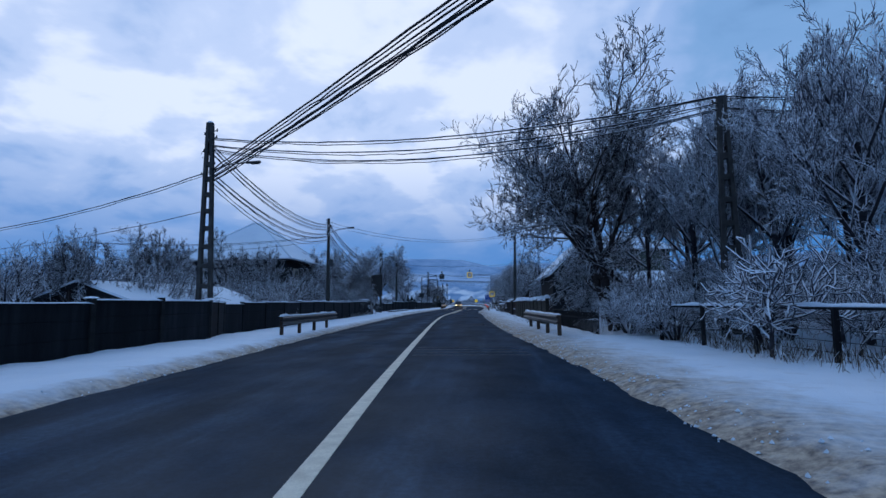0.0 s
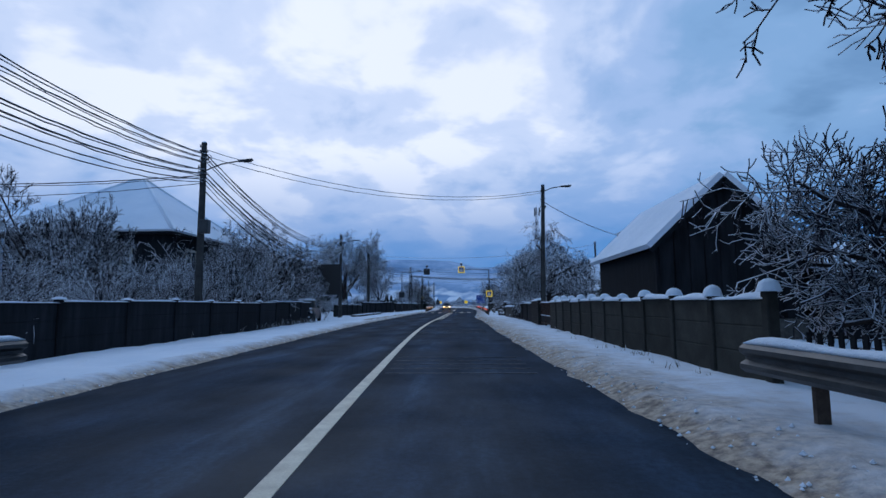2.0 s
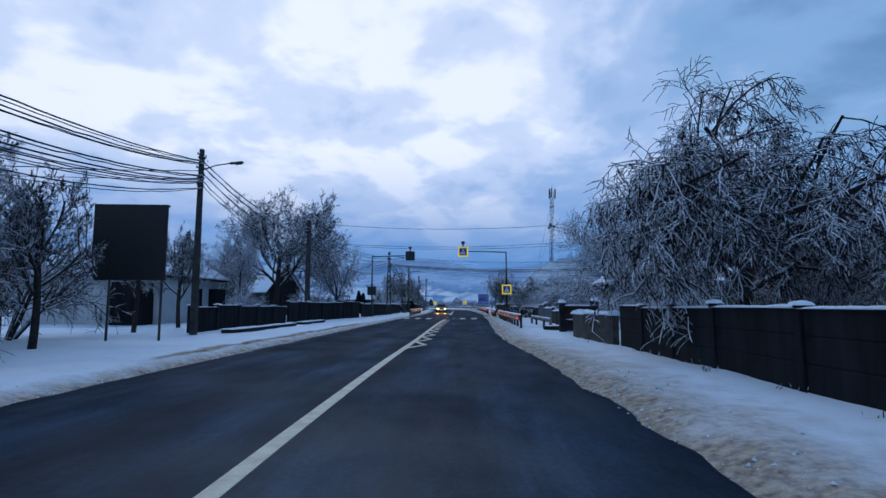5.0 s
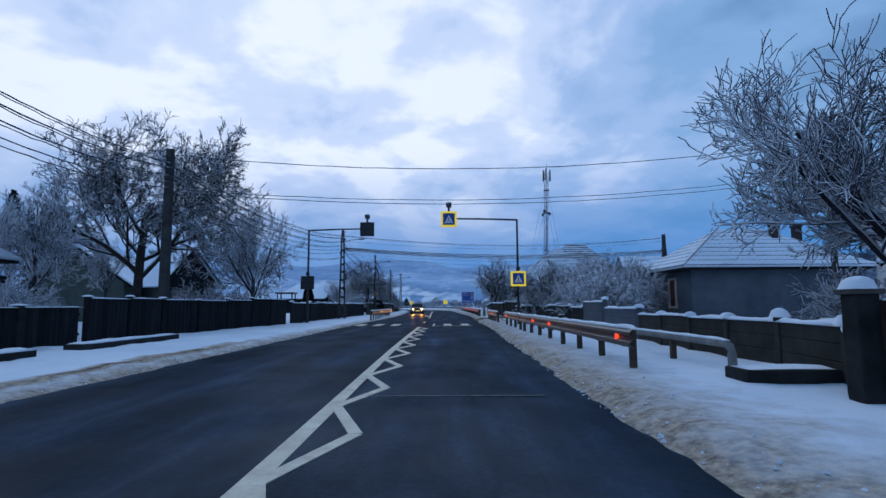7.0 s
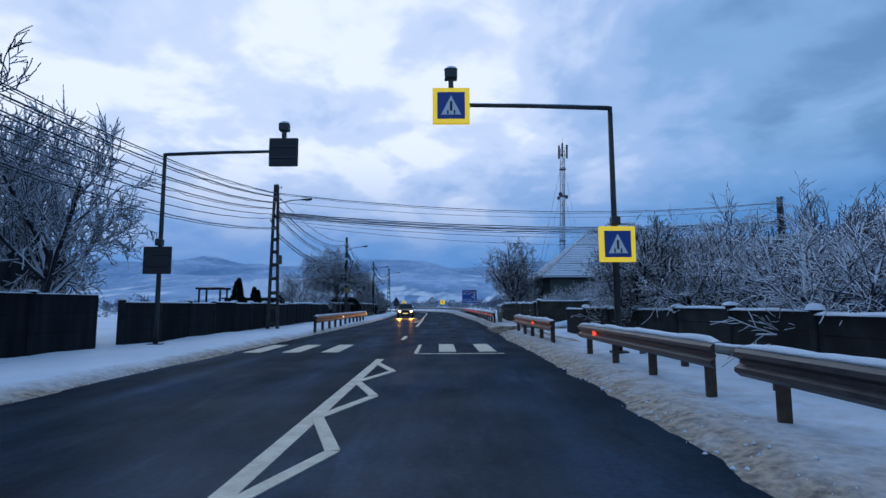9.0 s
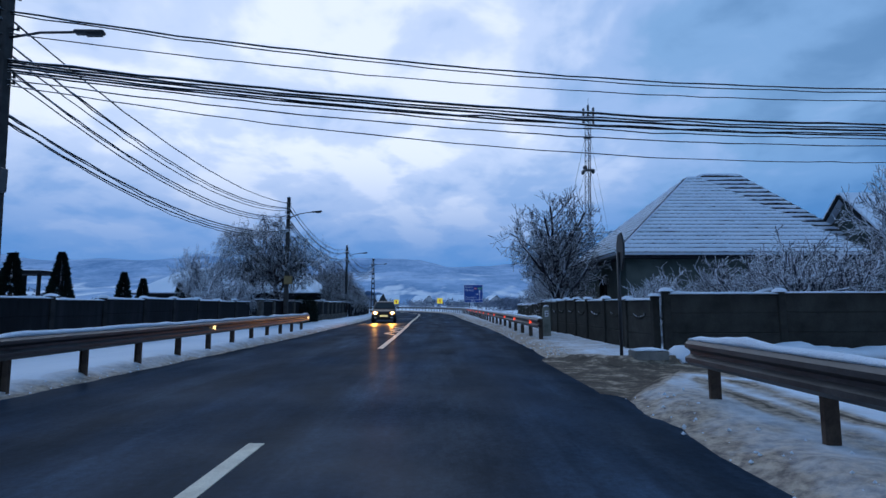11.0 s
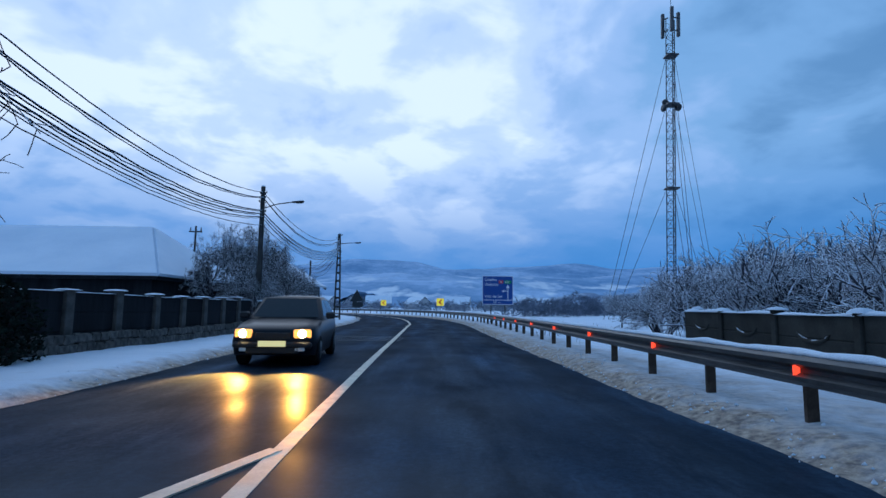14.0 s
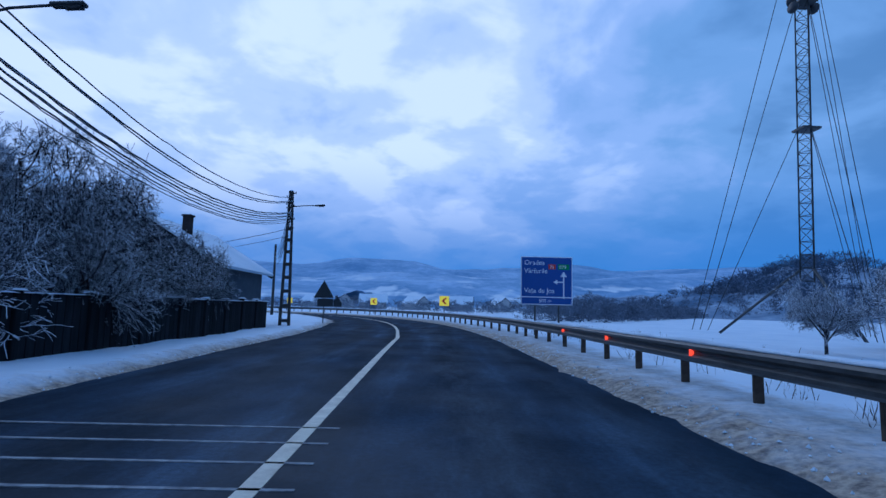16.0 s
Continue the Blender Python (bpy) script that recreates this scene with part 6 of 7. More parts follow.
# ---------------------------------------------------------------- crossing gantries and signs
def sign_board(t, c, s, facing, lit):
    """A square crossing sign; facing -1 looks back down the road, +1 away."""
    bm = boxes((c, (s, 0.10, s), None, 0.015))
    board = part("sign_box", bm, M_YELLOW if lit else M_SIGNBACK, t, "yellow-framed sign" if lit else "dark back of a sign")
    y = c[1] + facing * 0.055
    if lit:
        part("sign_face", boxes(((c[0], y, c[2]), (s * 0.74, 0.012, s * 0.74))), M_BLUE if facing < 0 else M_SIGNBACK, board, "blue square")
        bm = bmesh.new()
        yy = y - 0.009
        vs = [bm.verts.new(p) for p in ((c[0] - s * 0.27, yy, c[2] - s * 0.26), (c[0] + s * 0.27, yy, c[2] - s * 0.26), (c[0], yy, c[2] + s * 0.28))]
        bm.faces.new(vs)
        part("sign_triangle", bm, M_WHITE, board, "white triangle")
        part("sign_symbol", boxes(((c[0], yy - 0.004, c[2] - 0.02 * s), (s * 0.06, 0.004, s * 0.26)), ((c[0] - s * 0.09, yy - 0.004, c[2] - s * 0.19), (s * 0.04, 0.004, s * 0.12)), ((c[0] + s * 0.09, yy - 0.004, c[2] - s * 0.19), (s * 0.04, 0.004, s * 0.12))), M_BLACK, board, "plain dark symbol bars")
    else:
        part("sign_rib", boxes(((c[0], c[1] - 0.06, c[2] + s * 0.2), (s * 0.9, 0.03, 0.05)), ((c[0], c[1] - 0.06, c[2] - s * 0.2), (s * 0.9, 0.03, 0.05))), M_DARKSTEEL, board)
    return board


def gantry(place, h, reach, label, lit, low_z):
    t = thing("crossing_gantry", place, label, "road sign", "crossing gantries")
    part("base_plate", boxes(((0, 0, 0.0), (0.35, 0.35, 0.06), None, 0.01)), M_DARKSTEEL, t)
    tubes("mast", [([(0, 0, -0.1), (0, 0, h * 0.6), (0, 0, h)], [0.075, 0.065, 0.055])], M_DARKSTEEL, t, "dark steel mast", 10)
    tubes("arm", [([(0, 0, h - 0.03), (reach * 0.5, 0, h + 0.03), (reach, 0, h + 0.06)], [0.05, 0.045, 0.04])], M_DARKSTEEL, t, "long horizontal arm", 8)
    snow_strip("snow_cover", [(0, 0, h + 0.02), (reach * 0.5, 0, h + 0.07), (reach, 0, h + 0.10)], 0.07, 0.03, t, 5)
    s = 0.88
    sign_board(t, (reach - math.copysign(0.3, -reach) * 0, -0.02, h + 0.03), s, -1, lit)
    bx = reach
    bm = boxes(((bx, 0, h + 0.58), (0.12, 0.12, 0.26), None, 0.01), ((bx, 0, h + 0.82), (0.30, 0.24, 0.24), None, 0.02))
    beacon = part("beacon", bm, M_DARKSTEEL, t, "small beacon box above the sign")
    snow_mound("snow_cap", (bx, 0, h + 0.94), 0.17, 0.14, 0.08, beacon, 3)
    sign_board(t, (0, -0.13, low_z), 0.82, -1, lit)
    bm = boxes(((0, -0.06, low_z + 0.55), (0.2, 0.2, 0.2), None, 0.02))
    part("lamp_box", bm, M_DARKSTEEL, t, "small lamp above the lower sign")
    return t


gantry(at_ground(3.77, 88.7), 5.75, -3.78, "steel gantry with yellow-framed blue crossing signs", True, 2.45)
gantry(at_ground(-8.75, 92.45), 5.8, 3.65, "steel gantry seen from behind with dark sign backs", False, 2.5)


def text(parent, s, x, z, size, mat, y=-0.03):
    cu = bpy.data.curves.new("lettering", "FONT")
    cu.body, cu.size, cu.extrude = s, size, 0.002
    tmp = bpy.data.objects.new("lettering", cu)
    scene.collection.objects.link(tmp)
    bpy.context.view_layer.update()
    me = bpy.data.meshes.new_from_object(tmp.evaluated_get(bpy.context.evaluated_depsgraph_get()))
    bpy.data.objects.remove(tmp)
    me.materials.clear()
    me.materials.append(mat)
    ob = new("lettering", me)
    ob.parent = parent
    ob.matrix_basis = Matrix.Translation((x, y, z)) @ pose(0, 0, 0, 90, 0, 0)
    return ob


def direction_sign():
    x, y = 4.02, 157.7
    t = thing("direction_sign", at_ground(x, y), "blue road direction sign with white place names and arrows", "road sign", turn=-2)
    for dx in (-0.5, 0.55):
        tubes("post", [([(dx, 0.06, -0.3), (dx, 0.06, 3.5)], 0.045)], M_STEEL, t, "steel post", 8)
    w, h, zc = 2.3, 2.15, 2.42
    b = part("board", boxes(((0, 0, zc), (w, 0.05, h), None, 0.02)), M_WHITE, t, "white-edged panel")
    part("face", boxes(((0, -0.026, zc + 0.16), (w - 0.08, 0.012, h - 0.40)), ((0, -0.026, zc - 0.90), (w - 0.08, 0.012, 0.28))), M_BLUE, b, "blue sign face")
    f = b
    text(f, "Oradea", -1.0, zc + 0.70, 0.30, M_WHITE, -0.034)
    text(f, "Vârfurile", -1.0, zc + 0.33, 0.30, M_WHITE, -0.034)
    text(f, "Vața de Jos", -1.0, zc - 0.55, 0.30, M_WHITE, -0.034)
    text(f, "500 m", -0.35, zc - 0.97, 0.22, M_WHITE, -0.034)
    part("route_plate", boxes(((0.24, -0.034, zc + 0.62), (0.32, 0.012, 0.22), None, 0.004)), M_REDSIGN, b, "red route plate")
    part("route_plate", boxes(((0.76, -0.034, zc + 0.62), (0.5, 0.012, 0.24), None, 0.004)), M_GREEN, b, "green route plate")
    text(f, "76", 0.13, zc + 0.55, 0.19, M_WHITE, -0.045)
    text(f, "E79", 0.56, zc + 0.54, 0.21, M_WHITE, -0.045)
    bm = boxes(((0.76, -0.034, zc - 0.30), (0.055, 0.01, 1.0)), ((0.60, -0.034, zc - 0.06), (0.30, 0.01, 0.05)))
    for pts in (((0.62, zc + 0.18), (0.90, zc + 0.18), (0.76, zc + 0.42)), ((0.48, zc + 0.05), (0.48, zc - 0.17), (0.30, zc - 0.06))):
        vs = [bm.verts.new((px, -0.04, pz)) for px, pz in pts]
        bm.faces.new(vs)
    part("arrow", bm, M_WHITE, b, "white arrows")
    part("route_plate", boxes(((-0.05, -0.034, zc - 0.07), (0.22, 0.012, 0.16), None, 0.004)), M_BLUE, b, "small route plate")
    return t


direction_sign()


def chevron_sign(x, y, s):
    t = thing("chevron_sign", at_ground(x, y), "orange-yellow bend sign with a red arrow on a post", "road sign", "bend signs")
    tubes("post", [([(0, 0.05, -0.2), (0, 0.05, 1.75)], 0.035)], M_STEEL, t, "steel post", 8)
    b = part("board", boxes(((0, 0, 1.75), (s, 0.04, s), None, 0.015)), M_YELLOW, t, "yellow-orange board")
    bm = bmesh.new()
    for d in (1, -1):
        vs = [bm.verts.new((a * s, -0.024, 1.75 + d * c * s)) for a, c in ((-0.25, 0.0), (0.08, 0.33), (0.30, 0.33), (0.0, 0.0))]
        bm.faces.new(vs)
    part("arrow", bm, M_REDSIGN, b, "red arrow pointing into the bend")
    return t


chevron_sign(-0.05, 183.2, 0.9)
chevron_sign(-9.6, 210.0, 0.95)
chevron_sign(-26, 226.5, 0.9)


def back_sign(x, y, h, kind, size, label):
    t = thing("road_sign", at_ground(x, y), label, "road sign")
    tubes("post", [([(0, 0, -0.2), (0, 0, h)], 0.035)], M_DARKSTEEL, t, "dark post", 8)
    bm = bmesh.new()
    n, turn0 = (8, math.pi / 8) if kind == "octagon" else (3, math.pi / 2)
    vs = []
    for yy in (-0.02, 0.02):
        vs.append([bm.verts.new((size * math.cos(turn0 + 2 * math.pi * k / n), yy - 0.05, h + size * math.sin(turn0 + 2 * math.pi * k / n))) for k in range(n)])
    bm.faces.new(vs[0][::-1])
    bm.faces.new(vs[1])
    for k in range(n):
        bm.faces.new((vs[0][k], vs[0][(k + 1) % n], vs[1][(k + 1) % n], vs[1][k]))
    part("board", bm, M_SIGNBACK, t, "dark sign back")
    if kind == "triangle":
        part("plate", boxes(((0.1, -0.05, h - size * 0.9), (1.0, 0.03, 0.5), None, 0.01)), M_SIGNBACK, t, "dark plate below")
    return t


stop = back_sign(3.7, 104.4, 2.18, "octagon", 0.42, "octagonal stop sign turned away on a dark post")
stop.rotation_euler = (0, 0, radians(81))
back_sign(-8.1, 168.5, 2.0, "triangle", 0.75, "triangular warning sign seen from behind")
back_sign(-13.0, 200, 1.9, "triangle", 0.6, "small warning sign seen from behind")


# billboard, kilometre stone
def billboard():
    t = thing("billboard", at_ground(-10.2, 59.0), "dark billboard seen from behind on thin posts", "billboard", turn=6)
    for dx in (-1.15, 0.5):
        tubes("post", [([(dx, 0, -0.3), (dx, 0, 4.4)], 0.04)], M_DARKSTEEL, t, "thin dark post", 8)
    part("panel", boxes(((-0.55, -0.06, 3.2), (2.35, 0.07, 2.5), None, 0.02)), M_BLACK, t, "dark panel")
    part("frame", boxes(((-0.55, -0.02, 4.4), (2.4, 0.06, 0.06)), ((-0.55, -0.02, 2.0), (2.4, 0.06, 0.06))), M_DARKSTEEL, t)
    return t


billboard()


M_OLDSTONE = varied("mossy_grey_stone", (0.13, 0.14, 0.12), (0.27, 0.28, 0.24), 4, 0.9, fine=40)


def km_stone(x, y):
    t = thing("kilometre_stone", at_ground(x, y), "weathered white kilometre stone with a rounded top", "kilometre stone")
    bm = bmesh.new()
    prof = [(-0.15, -0.1), (0.15, -0.1), (0.115, 0.9)] + [(0.115 * math.cos(math.pi * k / 8), 0.9 + 0.12 * math.sin(math.pi * k / 8)) for k in range(1, 8)] + [(-0.115, 0.9)]
    rows = [[bm.verts.new((px, yy, pz)) for px, pz in prof] for yy in (-0.09, 0.09)]
    bm.faces.new(rows[0][::-1])
    bm.faces.new(rows[1])
    for k in range(len(prof)):
        k2 = (k + 1) % len(prof)
        bm.faces.new((rows[0][k], rows[0][k2], rows[1][k2], rows[1][k]))
    bmesh.ops.recalc_face_normals(bm, faces=bm.faces)
    part("stone", bm, M_OLDSTONE, t)
    part("plate", boxes(((0, -0.095, 0.76), (0.12, 0.012, 0.2))), M_WHITE, t, "pale plate with dark bars")
    part("bars", boxes(((0, -0.104, 0.8), (0.07, 0.006, 0.05)), ((0, -0.104, 0.72), (0.07, 0.006, 0.05))), M_BLACK, t, "dark illegible bars")
    snow_mound("snow_cap", (0, 0, 1.0), 0.1, 0.09, 0.05, t, 8)
    return t


km_stone(3.6, 111.7)


# ---------------------------------------------------------------- radio mast
def radio_mast():
    x, y, h = 19.3, 162.5, 27.0
    t = thing("radio_mast", at_ground(x, y), "slender guyed lattice radio mast with antennas", "radio mast")
    t.rotation_euler = (0, radians(1.7), 0)
    tri = [(0.42 * math.cos(a), 0.42 * math.sin(a)) for a in (0.4, 0.4 + 2.094, 0.4 + 4.189)]
    for px, py in tri:
        tubes("mast_leg", [([(px, py, 3.0), (px, py, h)], 0.045)], M_DARKSTEEL, t, "", 6)
    z, k = 3.0, 0
    lines = []
    while z < h - 0.7:
        for i in range(3):
            a, b = tri[i], tri[(i + 1) % 3]
            lines.append(([(*a, z), (*b, z + 0.72)] if k % 2 else [(*b, z), (*a, z + 0.72)], 0.02))
            lines.append(([(*a, z), (*b, z)], 0.02))
        z += 0.72
        k += 1
    tubes("bracing", lines, M_DARKSTEEL, t, "zigzag lattice bracing", 4)
    for px, py in tri:
        tubes("support_leg", [([(px, py, 3.6), (px * 10.5, py * 10.5, -0.1)], 0.075)], M_STEEL, t, "splayed support leg", 6)
    for z in (11.5, 19.0, 23.5):
        part("platform", boxes(((0, 0, z), (1.0, 1.0, 0.12))), M_DARKSTEEL, t)
    for a in (0.2, 2.3, 4.4):
        c, s = math.cos(a), math.sin(a)
        part("panel_antenna", boxes(((c * 0.75, s * 0.75, 26.6), (0.28, 0.28, 2.3), None, 0.05)), M_STEEL, t, "tall panel antenna")
        for z in (26.0, 27.2):
            part("antenna_bracket", boxes(((c * 0.5, s * 0.5, z), (0.5, 0.08, 0.08), Matrix.Rotation(a, 4, "Z"))), M_DARKSTEEL, t)
    tubes("lightning_rod", [([(0, 0, h), (0, 0, h + 1.9)], 0.025)], M_DARKSTEEL, t)
    for a, z in ((0.3, 18.9), (3.4, 18.6), (1.8, 19.5)):
        c, s = math.cos(a), math.sin(a)
        tubes("dish", [([(c * 0.5, s * 0.5, z), (c * 0.75, s * 0.75, z), (c * 0.85, s * 0.85, z)], [0.1, 0.33, 0.33])], M_DARKSTEEL, t, "small drum dish", 12)
    for i, (px, py) in enumerate(tri):
        for z, f in ((23.5, 14), (19, 13), (11.5, 12)):
            tubes("guy_wire", [([(px, py, z), (px * f, py * f, 0.0)], 0.02)], M_DARKSTEEL, t, "thin guy wire", 4)
    return t


radio_mast()


# ---------------------------------------------------------------- hills and far woods
def ridge(name, label, x0, x1, y0, depth, h, seed, mat, rough=1.0, prof=None):
    n, m = 90, 26
    verts, faces = [], []
    for j in range(m):
        v = j / (m - 1)
        for i in range(n):
            u = i / (n - 1)
            x = x0 + (x1 - x0) * u
            y = y0 + depth * v
            fall = math.sin(math.pi * min(v * 0.85 + 0.0, 1)) ** 1.1
            crest = 0.7 + 0.34 * noise.fractal((u * 5 * rough, seed, 0.3), 1.0, 2.0, 4)
            if prof:
                crest *= np.interp(u, [p for p, _ in prof], [q for _, q in prof])
            z = -3 + h * fall * max(crest, 0.05) + h * 0.10 * fall * noise.fractal((u * 14 * rough, v * 6, seed), 1.0, 2.0, 4)
            verts.append((x, y, z))
    for j in range(m - 1):
        for i in range(n - 1):
            a = j * n + i
            faces.append((a, a + 1, a + n + 1, a + n))
    ob = mesh_part(name, verts, faces, mat, None, "", True)
    tagged(ob, label, "hill", kind="structure")
    return verts


def make_hill(name, haze, forest, field, scale, clear=None):
    """Snow fields and leafless forest, with winter haze mixed into the base colour."""
    m, n, l, b = material(name, 0.95)
    t = noise_node(n, l, scale, 7, 0.62)
    u = noise_node(n, l, scale * 9, 5, 0.7)
    mixed = mix_rgb(n, l, 0.3, t.outputs[0], u.outputs[0])
    col = ramp(n, l, mixed, [(0.40, forest), (0.52, tuple((a + c) / 2 for a, c in zip(forest, field))), (0.60, field)]).outputs[0]
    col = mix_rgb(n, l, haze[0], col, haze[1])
    if clear:
        # open snowy meadows on the lower slopes
        co = n.new("ShaderNodeTexCoord")
        sep = n.new("ShaderNodeSeparateXYZ")
        l.new(co.outputs["Object"], sep.inputs[0])
        v = noise_node(n, l, scale * 4.5, 4, 0.5, (0.7, 0.5, 1.0))
        mr = n.new("ShaderNodeMapRange")
        mr.inputs[1].default_value, mr.inputs[2].default_value = clear
        mr.inputs[3].default_value, mr.inputs[4].default_value = 1.0, 0.0
        l.new(sep.outputs[2], mr.inputs[0])
        pick = ramp(n, l, v.outputs[0], [(0.54, (0.0,) * 3), (0.64, (1.0,) * 3)])
        mu = n.new("ShaderNodeMath")
        mu.operation = "MULTIPLY"
        l.new(pick.outputs[0], mu.inputs[0])
        l.new(mr.outputs[0], mu.inputs[1])
        col = mix_rgb(n, l, mu.outputs[0], col, (0.78, 0.82, 0.88))
    l.new(col, b.inputs["Base Color"])
    return m


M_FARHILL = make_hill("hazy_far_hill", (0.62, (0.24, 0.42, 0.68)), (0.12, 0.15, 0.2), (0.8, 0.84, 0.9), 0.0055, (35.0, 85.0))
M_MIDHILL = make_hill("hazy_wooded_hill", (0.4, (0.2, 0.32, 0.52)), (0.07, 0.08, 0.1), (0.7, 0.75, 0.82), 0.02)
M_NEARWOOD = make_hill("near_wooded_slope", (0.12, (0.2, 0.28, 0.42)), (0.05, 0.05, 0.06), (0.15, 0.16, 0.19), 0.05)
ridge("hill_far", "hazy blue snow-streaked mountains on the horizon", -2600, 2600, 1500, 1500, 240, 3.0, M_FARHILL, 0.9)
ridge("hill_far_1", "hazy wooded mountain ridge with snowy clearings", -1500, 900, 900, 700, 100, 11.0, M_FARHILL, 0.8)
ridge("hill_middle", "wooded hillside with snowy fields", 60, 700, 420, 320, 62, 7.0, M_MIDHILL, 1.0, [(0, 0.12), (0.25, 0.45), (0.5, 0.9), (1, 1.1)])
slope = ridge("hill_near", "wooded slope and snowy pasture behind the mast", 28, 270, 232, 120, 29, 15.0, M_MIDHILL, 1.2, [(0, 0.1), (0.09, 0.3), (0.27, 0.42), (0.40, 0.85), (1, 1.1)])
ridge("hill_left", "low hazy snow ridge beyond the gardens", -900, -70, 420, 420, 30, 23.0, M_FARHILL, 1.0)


def far_wood(name, label, count, area, h, seed, spots=None, mat=None):
    """Distant scrub: many small twig tufts in one mesh."""
    rnd = random.Random(seed)
    verts, faces = [], []
    for k in range(count):
        x, y = area(rnd)
        hh = h * rnd.uniform(0.45, 1.25)
        z0 = float(ground_height(x, y)[0][0]) - 0.1
        if spots:
            x, y, z0 = rnd.choice(spots)
            x, y, z0 = x + rnd.uniform(-1.6, 1.6), y + rnd.uniform(-2.5, 2.5), z0 - 0.6
        for s in range(46):
            w = rnd.uniform(0, 6.28)
            lift = rnd.random() ** 0.7
            r = hh * 0.5 * math.sqrt(rnd.random()) * (1.0 - 0.55 * lift)
            p0 = Vector((x + r * math.cos(w), y + r * math.sin(w), z0 + hh * lift * 0.75))
            d = Vector((rnd.uniform(-1, 1), rnd.uniform(-1, 1), rnd.uniform(-0.2, 1.1))).normalized() * hh * 0.28
            side = d.cross(Vector((rnd.uniform(-1, 1), rnd.uniform(-1, 1), rnd.uniform(-1, 1)))).normalized() * hh * 0.022
            o = len(verts)
            verts += [p0 - side, p0 + side, p0 + d]
            faces.append((o, o + 1, o + 2))
    ob = mesh_part(name, verts, faces, mat or M_SCRUB, None)
    return tagged(ob, label, "scrub", kind="stuff")


# Blue-grey tone of the leafless wood carries distance haze in its colour.
M_DARKWOOD = varied("haze_tinted_wood", (0.09, 0.115, 0.165), (0.17, 0.205, 0.28), 0.08, 0.95, fine=1.5)
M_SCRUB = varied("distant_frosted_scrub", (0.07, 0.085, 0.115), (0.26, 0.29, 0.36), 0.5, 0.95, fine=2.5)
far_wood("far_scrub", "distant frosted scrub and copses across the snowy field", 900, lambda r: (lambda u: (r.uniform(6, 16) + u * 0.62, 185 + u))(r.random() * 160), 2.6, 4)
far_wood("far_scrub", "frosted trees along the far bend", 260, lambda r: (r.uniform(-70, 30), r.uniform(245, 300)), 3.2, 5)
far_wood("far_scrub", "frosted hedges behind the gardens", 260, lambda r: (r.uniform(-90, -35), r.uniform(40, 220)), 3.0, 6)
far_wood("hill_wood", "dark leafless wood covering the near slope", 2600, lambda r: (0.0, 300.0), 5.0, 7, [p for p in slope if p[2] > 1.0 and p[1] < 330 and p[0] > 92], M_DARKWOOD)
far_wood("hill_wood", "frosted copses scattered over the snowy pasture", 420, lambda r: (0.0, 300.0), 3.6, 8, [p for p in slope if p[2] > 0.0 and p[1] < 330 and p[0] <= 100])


# ---------------------------------------------------------------- vehicles
M_BULB = plain("glaring_bulb", (1.0, 0.66, 0.28), 0.3, glow=18.0)


